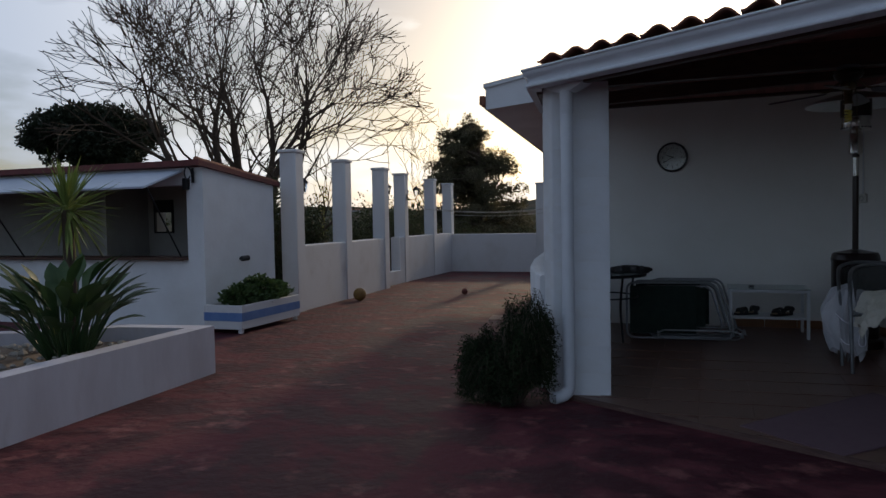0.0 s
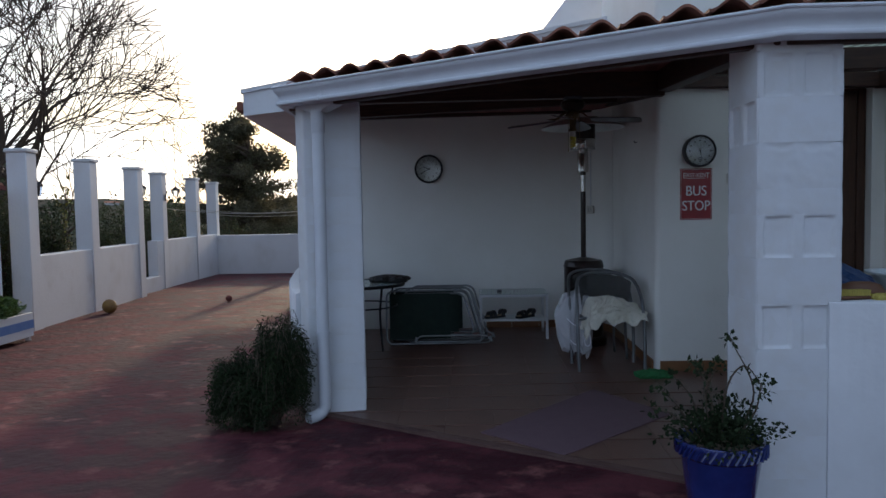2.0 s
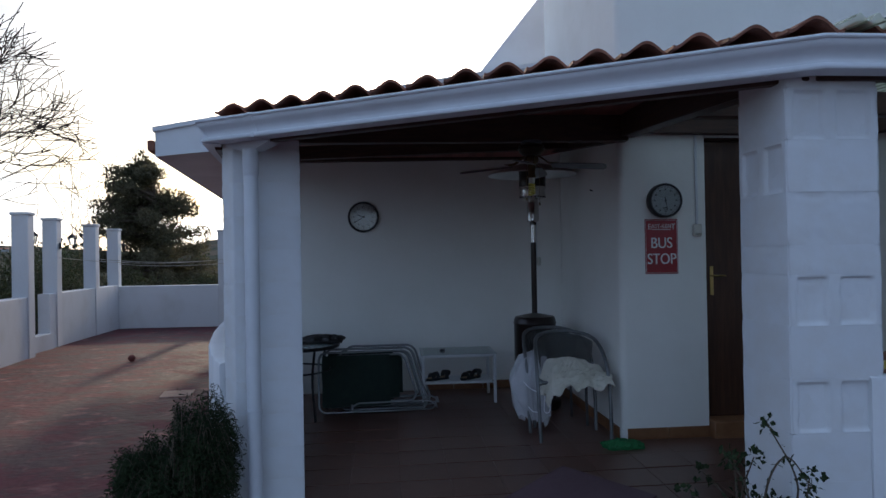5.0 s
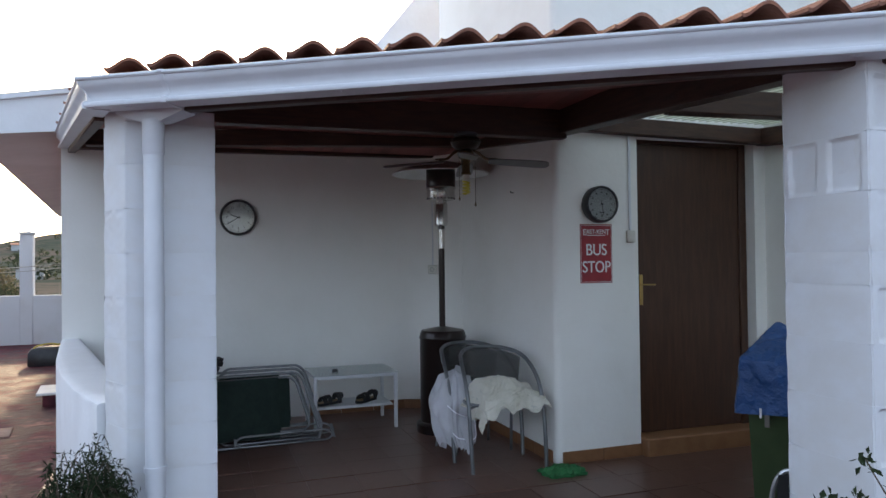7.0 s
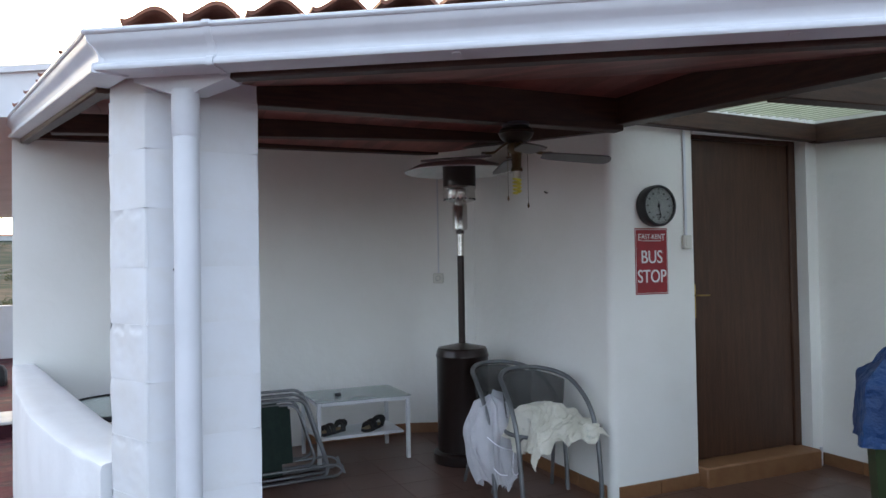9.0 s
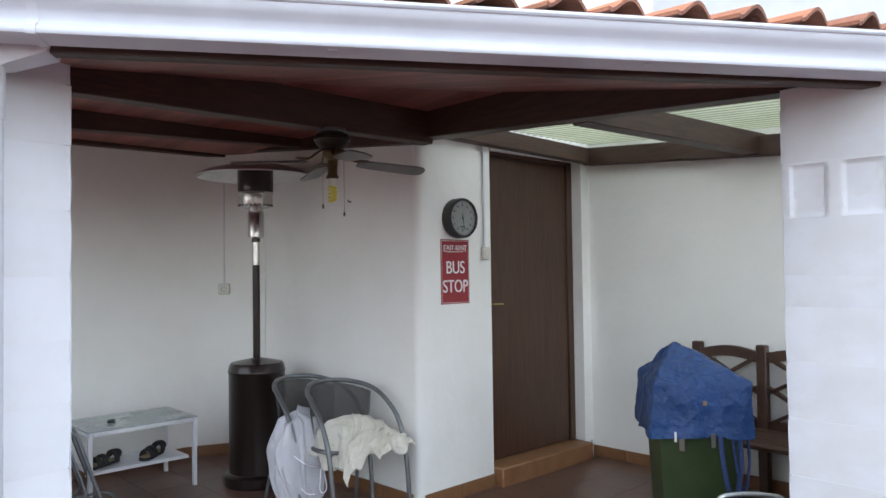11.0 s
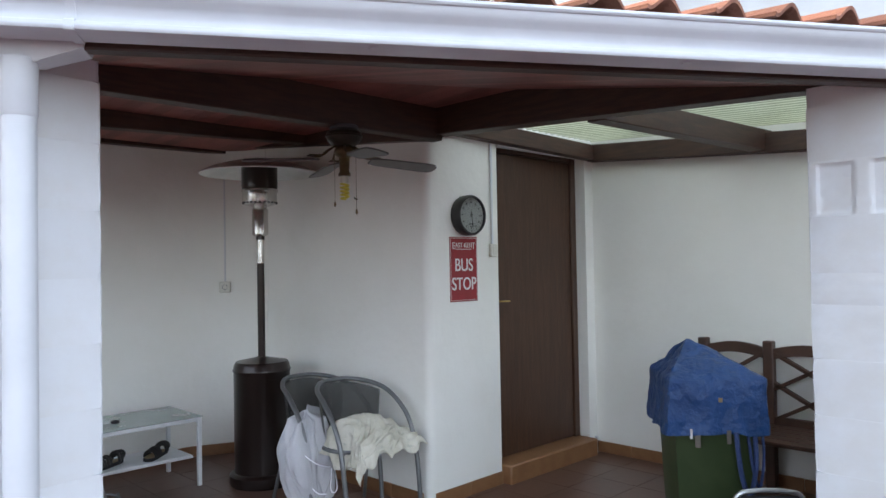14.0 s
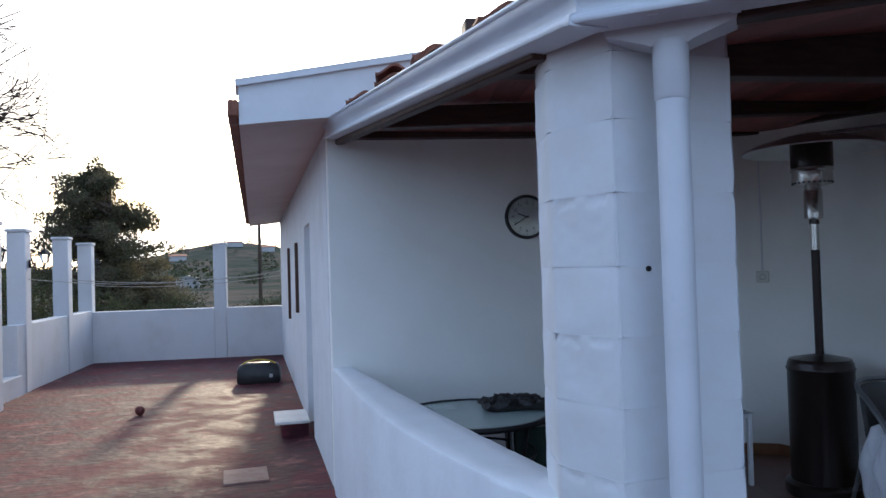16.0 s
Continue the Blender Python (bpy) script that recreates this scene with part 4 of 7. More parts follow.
def kiosk():
    f = Mesh()
    f.box(KX, KX + 0.2, KY, KY + 0.24, -0.2, 1.98)
    f.box(KX, KX + 0.2, KY + 0.24, KE, -0.2, 0.85)
    f.box(KX, KX + 0.2, KY + 0.24, KE, 1.76, 1.98)
    f.add([(x, y, z) for y in (KY, KY + 0.2) for x, z in ((KX + 0.2, -0.2), (9.05, -0.2), (9.05, 1.80), (KX + 0.2, 1.98))],
          [(0, 1, 2, 3), (7, 6, 5, 4), (3, 2, 6, 7), (1, 5, 6, 2)])
    structure("wall_kiosk", f, WHITE, "white-rendered kiosk bar with a long serving hatch", "wall")
    g = Mesh()
    for q in ((KY + 0.2, 7.56, -0.2, 1.85), (7.86, KE, -0.2, 1.85), (7.56, 7.86, -0.2, 1.17), (7.56, 7.86, 1.62, 1.85)):
        g.box(8.85, 9.05, *q)
    g2 = Mesh()
    g2.box(8.05, 8.85, 8.0, 8.07, 0, 1.85)
    structure("wall_kiosk_partition", g2, GREY_WALL, "grey partition inside the kiosk", "wall")
    g2 = Mesh()
    g2.box(KX + 0.2, 8.85, KY + 0.2, KY + 0.212, 0.0, 1.85)
    structure("wall_kiosk_lining", g2, GREY_WALL, "grey plaster lining of the kiosk side wall", "wall")
    structure("wall_kiosk_back", g, GREY_WALL, "grey plastered inside of the kiosk with a small window", "wall")
    r = Mesh()
    r.add([(x, y, z) for y in (KY - 0.05, KE) for x, z in ((KX - 0.12, 1.98), (9.15, 1.79), (9.15, 1.84), (KX - 0.12, 2.05))],
          [(0, 1, 2, 3), (7, 6, 5, 4), (0, 4, 5, 1), (3, 2, 6, 7), (0, 3, 7, 4), (1, 5, 6, 2)])
    structure("roof_kiosk", r, ROOF_RED, "dark red tiled monopitch roof edge of the kiosk", "roof")
    for k in range(9):
        e = Mesh()
        x0 = KX - 0.1 + k * 0.185
        z0 = 2.035 - k * 0.0222
        e.tube([(x0, KY + 0.01, z0 + 0.012), (x0 + 0.2, KY + 0.01, z0 - 0.008)], [0.045, 0.037], 8)
        o = structure("verge_tile", e, ROOF, "red clay verge tile on the kiosk roof", "tile")
    s = Mesh()
    s.box(KX - 0.1, KX + 0.32, KY + 0.24, KE, 0.85, 0.885, 0.006)
    structure("window_sill_kiosk", s, BENCH, "dark wooden counter sill of the serving hatch", "sill")
    h = thing("hatch_shutter", "pale blue serving-hatch shutter propped open", "shutter", at=(KX - 0.02, KY + 0.26, 1.92))
    s = Mesh()
    s.box(-0.70, 0.0, 0, 6.0, 0, 0.03, 0.006, pose(0, 0, 0.0, 0, -19, 0))
    part("panel", s, AWNING, h)
    for y in (0.02, 1.25, 2.6):
        s = Mesh()
        s.tube([(-0.60, y, -0.21), (0.0, y + 0.05, -1.03)], 0.010, 6)
        part("strut", s, IRON, h)


kiosk()
k = thing("mirror_window", "small dark-framed window in the kiosk's rear wall", "window", at=(8.84, 7.71, 1.4))
s = Mesh()
for q in ((-0.02, 0.02, -0.17, -0.145, -0.24, 0.24), (-0.02, 0.02, 0.145, 0.17, -0.24, 0.24), (-0.02, 0.02, -0.145, 0.145, -0.24, -0.215), (-0.02, 0.02, -0.145, 0.145, 0.06, 0.24)):
    s.box(*q, 0.003)
part("frame", s, IRON, k)
k = thing("kiosk_bracket", "black wrought-iron scroll bracket lantern", "lantern", at=(KX - 0.02, KY + 0.12, 1.84))
s = Mesh()
s.tube(smooth_line([(0, 0, -0.02), (-0.05, 0, 0.1), (-0.12, 0, 0.12), (-0.15, 0, 0.04), (-0.1, 0, -0.03), (-0.05, 0, 0.02)], 5), 0.009, 6)
s.box(-0.012, 0.0, -0.02, 0.02, -0.06, 0.12, 0.003)
part("scroll", s, IRON, k)
s = Mesh()
s.box(-0.05, 0.02, 0.06, 0.13, -0.14, 0.0, 0.01)
part("lamp_box", s, IRON, k)
k = thing("wall_spotlight", "short black spotlight on the kiosk side wall", "spotlight", at=(8.25, KY, 0.83))
s = Mesh()
s.tube([(0, 0, 0), (0, -0.05, 0), (0, -0.06, 0.0)], 0.018, 8)
s.tube([(-0.04, -0.06, 0.0), (0.06, -0.09, 0.005)], 0.035, 12)
part("body", s, BLACK, k)


# ---- flower bed and its plants ----
f = Mesh()
BED = [(5.48, 4.29), (5.36, 5.10), (4.6, 6.1), (1.5, 6.4), (-4.0, 6.0), (-4.0, 3.75), (3.34, 4.155)]
W = 0.16


def inset(poly, w):
    out = []
    n = len(poly)
    for i in range(n):
        a, b, c = (Vector(poly[i - 1]), Vector(poly[i]), Vector(poly[(i + 1) % n]))
        d0, d1 = (b - a).normalized(), (c - b).normalized()
        n0, n1 = Vector((-d0.y, d0.x)), Vector((-d1.y, d1.x))
        q = (n0 + n1).normalized()
        q = q / max(0.35, q.dot(n0))
        out.append(b + q * w)
    return out


inn = inset(BED, W)
vs, fs = [], []
n = len(BED)
for z0, ring in ((-0.05, BED), (0.41, BED), (0.41, inn), (0.1, inn)):
    vs += [(p[0], p[1], z0) for p in ring]
for r in range(3):
    for i in range(n):
        fs.append((r * n + i, r * n + (i + 1) % n, (r + 1) * n + (i + 1) % n, (r + 1) * n + i))
f.add(vs, fs)
structure("flower_bed_wall", f, BED_WALL, "low white-rendered wall of a raised flower bed", "planter wall")
f = Mesh()
f.prism([(p.x, p.y) for p in inset(BED, W - 0.01)], 0.05, lambda x, y: 0.31 + 0.04 * noise.noise((x * 2, y * 2, 0)))
structure("flower_bed_soil", f, SOIL, "dry pale soil in the raised bed", "soil")
f = Mesh()
for i in range(420):
    x, y = random.uniform(1.5, 5.3), random.uniform(4.35, 5.6)
    r = random.uniform(0.015, 0.045)
    if x > 5.25 - (y - 4.3) * 0.5:
        continue
    f.lathe([(0.0, -r * 0.5), (r * 0.8, -r * 0.3), (r, 0.1 * r), (r * 0.5, r * 0.6), (0.0, r * 0.7)], 6, (x, y, 0.33), True)
g = part("gravel", f, GRAVEL)
tagged(g, "scattered pale stones on the soil of the bed", "stones", kind="stuff")


def blade(mesh, base, d, L, w, droop, fold=0.25, n=6, tip=0.0, belly=0.45):
    """A folded, drooping leaf blade from base along d."""
    d = Vector(d).normalized()
    side = d.cross(Vector((0, 0, 1)))
    side = side.normalized() if side.length > 1e-4 else Vector((1, 0, 0))
    p = Vector(base)
    vs, cur = [], d.copy()
    for i in range(n + 1):
        t = i / n
        ww = w * (min(1.0, t / belly * 0.85 + 0.15) if t < belly else max(tip, math.cos((t - belly) / (1 - belly) * math.pi / 2)))
        nrm = side.cross(cur).normalized()
        vs += [p - side * ww + nrm * ww * fold, p, p + side * ww + nrm * ww * fold]
        cur = (cur + Vector((0, 0, -droop / n))).normalized()
        p = p + cur * (L / n)
    fs = []
    for i in range(n):
        a = 3 * i
        fs += [(a, a + 1, a + 4, a + 3), (a + 1, a + 2, a + 5, a + 4)]
    mesh.add(vs, fs, True)


def strelitzia(x, y, z, rng):
    t = thing("strelitzia", "large dark green bird-of-paradise clump with broad leaves", "plant", at=(x, y, z))
    for i in range(86):
        a = rng.uniform(0, 2 * math.pi)
        lean = rng.uniform(0.1, 0.8)
        b = Vector((0.16 * math.cos(a) * rng.random(), 0.16 * math.sin(a) * rng.random(), 0))
        d = Vector((math.cos(a) * lean, math.sin(a) * lean, 1)).normalized()
        q = b + d * rng.uniform(0.28, 0.60)
        lf = Mesh()
        lf.tube([b, b.lerp(q, 0.5), q], [0.011, 0.008, 0.006], 5)
        d2 = (d + Vector((math.cos(a) * 0.35, math.sin(a) * 0.35, -0.1))).normalized()
        blade(lf, q, d2, rng.uniform(0.26, 0.42), rng.uniform(0.045, 0.07), rng.uniform(0.2, 0.8), 0.3)
        part("leaf", lf, LEAF_YELLOW if i % 23 == 5 else LEAF_STREL, t)


def yucca(x, y, z, h, rng):
    t = thing("yucca", "spiky yucca with a thick stem and sword-shaped leaves", "plant", at=(x, y, z))
    st = Mesh()
    st.tube([(0, 0, -0.05), (0.01, 0, h * 0.5), (0.0, 0.01, h)], [0.06, 0.05, 0.042], 10)
    part("stem", st, BARK, t)
    for i in range(130):
        a = rng.uniform(0, 2 * math.pi)
        el = rng.uniform(-0.45, 1.35) if i > 20 else rng.uniform(-1.3, -0.8)
        d = Vector((math.cos(a) * math.cos(el), math.sin(a) * math.cos(el), math.sin(el)))
        lf = Mesh()
        blade(lf, Vector((0, 0, h - 0.05 + 0.1 * rng.random())) + d * 0.03, d, rng.uniform(0.32, 0.52), rng.uniform(0.012, 0.019), rng.uniform(0.1, 0.4), 0.35, 4, 0.0, 0.3)
        part("leaf", lf, LEAF_YUCCA, t)


_rng = random.Random(5)
strelitzia(4.42, 4.78, 0.28, _rng)
yucca(4.95, 5.32, 0.28, 1.14, _rng)


# ---- shrubs ----
def leafy(mesh, centre, radii, count, size, rng, shell=0.35, lump=0.35, zmin=None, narrow=0.38, seed=0.0, droop=0.0):
    """Many small folded leaves in an uneven rounded volume."""
    cx, cy, cz = centre
    done = 0
    while done < count:
        d = Vector((rng.gauss(0, 1), rng.gauss(0, 1), rng.gauss(0, 1))).normalized()
        k = 1 + lump * noise.noise((d.x * 1.7 + seed, d.y * 1.7, d.z * 1.7)) * 1.6 + 0.18 * noise.noise((d.x * 5 + seed, d.y * 5, d.z * 5))
        rr = (shell + (1 - shell) * rng.random() ** 0.5) * k
        p = Vector((cx + d.x * radii[0] * rr, cy + d.y * radii[1] * rr, cz + d.z * radii[2] * rr))
        done += 1
        if zmin is not None and p.z < zmin:
            continue
        u = (d + Vector((rng.gauss(0, 0.6), rng.gauss(0, 0.6), rng.gauss(0, 0.6) - droop))).normalized()
        s = u.cross(Vector((rng.gauss(0, 1), rng.gauss(0, 1), rng.gauss(0, 1)))).normalized()
        L, w = size * rng.uniform(0.6, 1.3), size * narrow * rng.uniform(0.7, 1.2)
        nn = u.cross(s) * w * 0.4
        mesh.add([p, p + u * L * 0.5 - s * w + nn, p + u * L, p + u * L * 0.5 + s * w + nn], [(0, 1, 2), (0, 2, 3)])


def twigs(mesh, base, centre, radii, count, r, rng):
    for i in range(count):
        d = Vector((rng.gauss(0, 1), rng.gauss(0, 1), rng.uniform(-0.2, 1.2))).normalized()
        q = Vector((centre[0] + d.x * radii[0] * 0.9, centre[1] + d.y * radii[1] * 0.9, centre[2] + d.z * radii[2] * 0.9))
        b = Vector(base)
        mid = b.lerp(q, 0.5) + Vector((rng.gauss(0, 0.03), rng.gauss(0, 0.03), 0.06))
        mesh.tube([b, mid, q], [r, r * 0.7, r * 0.25], 5)


def shrub(name, x, y, z, radii, count, size, mat, label, seed, lobes=((0, 0, 0, 1),), narrow=0.38, droop=0.0):
    rng = random.Random(seed)
    t = thing(name, label, "shrub", at=(x, y, z))
    tw, lf = Mesh(), Mesh()
    for lx, ly, lz, k in lobes:
        c = (lx, ly, lz + radii[2] * 0.9)
        rr = tuple(a * k for a in radii)
        twigs(tw, (lx * 0.3, ly * 0.3, 0), c, rr, 14, 0.012, rng)
        leafy(lf, c, rr, int(count * k * k), size, rng, zmin=0.01, seed=seed + lx, narrow=narrow, droop=droop, lump=0.5)
    tagged(part("twig_mass", tw, TWIG, t), kind="stuff")
    part("leaves", lf, mat, t)
    return t


def weeping_shrub(x, y, z):
    """A twiggy shrub whose thin shoots arch over and hang, tall on one side and sprawling on the other."""
    rng = random.Random(3)
    t = thing("shrub", "dark green twiggy shrub with drooping shoots beside the block pillar", "shrub", at=(x, y, z))
    tw, lf = Mesh(), Mesh()
    for i in range(3000):
        yy = rng.uniform(-1, 1)
        xx = rng.uniform(-1, 1) * math.sqrt(max(0.0, 1 - yy * yy * 0.8))
        top = 0.60 + 0.36 * math.exp(-((yy + 0.5) / 0.42) ** 2) - 0.16 * max(0.0, yy - 0.3)
        lump = 0.80 + 0.62 * noise.noise((xx * 2.2, yy * 2.6, 1.0)) + 0.15 * noise.noise((xx * 6, yy * 6, 4.0))
        apex = Vector((xx * 0.22, yy * 0.30, max(0.10, top * lump * rng.uniform(0.12, 1.0) ** 0.6 * (1 - 0.45 * xx * xx))))
        away = Vector((xx, yy + 0.1, 0)).normalized()
        tip = apex + away * rng.uniform(0.02, 0.08) - Vector((0, 0, rng.uniform(0.03, 0.16)))
        tip.z = max(0.015, tip.z)
        base = Vector((xx * 0.05, yy * 0.10, 0))
        ln = smooth_line([base, base.lerp(apex, 0.6) + Vector((0, 0, 0.04)), apex, tip], 4)
        if i % 5 == 0:
            tw.tube(ln, [0.004 - 0.003 * k / len(ln) for k in range(len(ln))], 3)
        for k in range(4, len(ln)):
            for side in (-1, 1):
                d = Vector((rng.gauss(0, 0.7), rng.gauss(0, 0.7), rng.gauss(-0.45, 0.5))).normalized()
                sd = d.cross(Vector((rng.gauss(0, 1), rng.gauss(0, 1), rng.gauss(0, 1)))).normalized()
                L, w = rng.uniform(0.016, 0.042), rng.uniform(0.0022, 0.0042)
                p = ln[k] + Vector((rng.gauss(0, 0.006), rng.gauss(0, 0.006), rng.gauss(0, 0.006)))
                p.z = max(p.z, 0.05)
                lf.add([p, p + d * L * 0.5 - sd * w, p + d * L, p + d * L * 0.5 + sd * w], [(0, 1, 2), (0, 2, 3)])
    tagged(part("twig_mass", tw, TWIG, t), kind="stuff")
    part("leaves", lf, LEAF, t)


weeping_shrub(5.23, 1.63, 0.0)

# blue pot with a sparse shrub
pt = thing("plant_pot", "cobalt blue glazed pot with a braided rim", "plant pot", at=(3.66, -0.965, 0))
s = Mesh()
s.lathe([(0.0, 0.0), (0.125, 0.0), (0.13, 0.02), (0.155, 0.18), (0.176, 0.325), (0.19, 0.338), (0.195, 0.375), (0.19, 0.40), (0.175, 0.40), (0.165, 0.37), (0.0, 0.36)], 36)
part("pot", s, POT, pt)
for i in range(36):
    a0 = 2 * math.pi * i / 36
    s = Mesh()
    s.tube([(0.196 * math.cos(a0 + 0.16 * q / 3), 0.196 * math.sin(a0 + 0.16 * q / 3), 0.34 + 0.052 * q / 3) for q in range(4)], 0.009, 6)
    part("braid", s, POT, pt)
s = Mesh()
s.lathe([(0.0, 0.382), (0.1, 0.378), (0.167, 0.37)], 20)
part("soil", s, SOIL, pt)


def potted_shrub(x, y, z):
    rng = random.Random(11)
    t = thing("potted_shrub", "straggly dark green shrub growing in the blue pot", "plant", at=(x, y, z))
    tw, lf = Mesh(), Mesh()
    leafy(lf, (0.0, 0.0, 0.06), (0.19, 0.19, 0.13), 2300, 0.024, rng, 0.1, 0.6, 0.0)
    stems = [((0.02, -0.06, 0), (-0.02, -0.14, 0.24), (0.03, -0.05, 0.48)), ((0.0, 0.03, 0), (0.02, 0.06, 0.2), (0.0, 0.02, 0.36)), ((0, -0.05, 0), (-0.06, -0.13, 0.16), (-0.08, -0.15, 0.30)),
             ((0.05, 0.08, 0), (0.06, 0.18, 0.16), (0.04, 0.26, 0.24)), ((0, 0.10, 0), (-0.03, 0.22, 0.14), (-0.03, 0.32, 0.17)), ((0.06, 0.02, 0), (0.10, 0.04, 0.18), (0.13, 0.03, 0.30)),
             ((0, 0.0, 0), (-0.02, -0.02, 0.26), (-0.02, -0.10, 0.36), (-0.03, -0.19, 0.24)), ((0.02, 0.06, 0), (0.03, 0.12, 0.20), (0.05, 0.20, 0.30)), ((0.02, 0.02, 0), (0.0, 0.05, 0.24), (0.01, 0.12, 0.36))]
    for st in stems:
        ln = smooth_line(st, 6)
        tw.tube(ln, [0.006 - 0.004 * i / len(ln) for i in range(len(ln))], 5)
        for i in range(5, len(ln)):
            for q in range(1 + i % 2):
                d = Vector((rng.gauss(0, 1), rng.gauss(0, 1), rng.gauss(-0.2, 0.6))).normalized()
                blade(lf, ln[i], d, rng.uniform(0.018, 0.032), 0.006, 0.5, 0.3, 3)
        leafy(lf, tuple(ln[-1]), (0.035, 0.035, 0.03), 16, 0.03, rng, 0.1)
    part("stems", tw, TWIG, t)
    part("leaves", lf, LEAF, t)


potted_shrub(3.66, -0.965, 0.375)

# white and blue wooden trough beside the kiosk
pl = thing("planter_box", "white wooden trough with a blue stripe on short feet", "planter", at=(7.38, 5.37, 0), rz=1.3)
s = Mesh()
LX, LY, H = 1.31, 0.52, 0.33
s.box(0, LX, 0, 0.03, 0.05, H, 0.004)
s.box(0, LX, LY - 0.03, LY, 0.05, H, 0.004)
s.box(0, 0.03, 0.03, LY - 0.03, 0.05, H, 0.004)
s.box(LX - 0.03, LX, 0.03, LY - 0.03, 0.05, H, 0.004)
s.box(0.03, LX - 0.03, 0.03, LY - 0.03, 0.05, 0.08)
part("box", s, WHITE_FENCE, pl)
s = Mesh()
s.box(-0.004, LX + 0.004, -0.004, 0.0, 0.145, 0.245)
s.box(-0.004, 0.0, 0.0, LY, 0.145, 0.245)
part("stripe", s, BLUE_PAINT, pl, "painted blue band")
for x, y in ((0.02, 0.02), (LX - 0.07, 0.02), (0.02, LY - 0.07), (LX - 0.07, LY - 0.07)):
    s = Mesh()
    s.box(x, x + 0.05, y, y + 0.05, 0, 0.06, 0.004)
    part("foot", s, WHITE_FENCE, pl)
s = Mesh()
s.box(0.03, LX - 0.03, 0.03, LY - 0.03, 0.08, 0.29)
part("soil", s, SOIL, pl)
shrub("trough_plant", 8.02, 5.63, 0.28, (0.36, 0.22, 0.16), 2200, 0.055, LEAF_MID, "bushy green plant filling the wooden trough", 8, ((0.1, 0, 0, 1), (-0.28, 0, -0.02, 0.7), (0.38, 0, -0.02, 0.75)))


# ---- trees ----
def bare_tree(x, y, z, seed, limbs, length, label, depth=4, low=0.3, rad=(4.5, 4.6, 4.2), centre=3.4, thin=0.0125):
    """A leafless tree: limbs from the base, each throwing sinuous side branches down to fine twigs."""
    rng = random.Random(seed)
    t = thing("bare_tree", label, "tree", at=(x, y, z))
    fine = Mesh()

    def outside(p, k=0):
        if p.z < 2.8 and p.y < -2.4 or k < depth and p.y > 0.9 and p.z < 1.9 + 0.6 * p.y:
            return True
        return (p.x / rad[0]) ** 2 + (p.y / rad[1]) ** 2 + ((p.z - centre) / rad[2]) ** 2 > 1

    def grow(mesh, p, d, L, r, k):
        n = 9 if k >= 3 else (7 if k >= 1 else 5)
        pts, rs, q, cur = [p.copy()], [r], p.copy(), d.copy()
        sway = Vector((rng.gauss(0, 1), rng.gauss(0, 1), rng.gauss(0, 0.6))) * (0.11 if k >= 2 else 0.17)
        for i in range(n):
            if i == n // 2:
                sway = -sway
            cur = (cur + sway + Vector((rng.gauss(0, 0.065), rng.gauss(0, 0.065), rng.gauss(0.03, 0.065)))).normalized()
            q = q + cur * (L / n)
            pts.append(q.copy())
            rs.append(max(thin * 0.7, r * (1 - 0.72 * (i + 1) / n)))
            if outside(q, k) and i > 0:
                break
        rs = [max(thin * 0.7, r * (1 - 0.86 * j / (len(pts) - 1))) for j in range(len(pts))]
        mesh.tube(pts, rs, 8 if k >= 4 else (5 if k >= 2 else 3))
        if k <= 0:
            return
        m = len(pts) - 1
        kids = 7 if k >= 4 else (5 if k == 3 else (4 if k == 2 else 3))
        cut = outside(pts[-1], k)
        for c in range(kids):
            f = low + (1 - low) * (c + rng.random() * 0.8) / kids
            i = min(m, max(1, round(f * m)))
            if outside(pts[i], k) or cut and i >= m - 1:
                continue
            tang = (pts[i] - pts[i - 1]).normalized()
            ax = Vector((rng.gauss(0, 1), rng.gauss(0, 1), rng.gauss(0, 1)))
            nd = (tang + ax.cross(tang).normalized() * rng.uniform(0.45, 0.95)).normalized()
            grow(fine if k < 4 else mesh, pts[i], nd, L * rng.uniform(0.46, 0.72), max(thin, rs[i] * rng.uniform(0.5, 0.75)), k - 1)

    for dx, dy, dz, r in limbs:
        mesh = Mesh()
        grow(mesh, Vector((dx * 0.25, dy * 0.25, -0.15)), Vector((dx, dy, dz)).normalized(), length * rng.uniform(0.9, 1.1), r, depth)
        part("limb", mesh, BARK, t)
    tagged(part("twig_mass", fine, BARK, t), kind="stuff")
    return t


def conifer(name, x, y, z, trunk_h, lobes, mat, label, seed, leaf=0.16, count=9000, r=0.2):
    """A dense evergreen: limbs reaching into uneven clumps of foliage."""
    rng = random.Random(seed)
    t = thing(name, label, "tree", at=(x, y, z))
    tr, lf = Mesh(), Mesh()
    tr.tube([(0, 0, -0.3), (0.05, 0.02, trunk_h * 0.4), (0.0, 0.05, trunk_h)], [r, r * 0.75, r * 0.4], 9)
    total = sum(k[3] * k[4] for k in lobes)
    for i, (lx, ly, lz, ra, rb) in enumerate(lobes):
        b = Vector((0, 0, min(trunk_h, max(0.4, lz - ra * 0.8))))
        q = Vector((lx, ly, lz))
        tr.tube([b, b.lerp(q, 0.5) + Vector((0, 0, 0.1)), q], [r * 0.35, r * 0.25, r * 0.1], 6)
        leafy(lf, (lx, ly, lz), (ra, ra, rb), int(count * ra * rb / total), leaf, rng, 0.25, 0.5, None, 0.32, seed + i * 3.1)
    part("trunk", tr, BARK, t)
    part("crown", lf, mat, t)
    return t


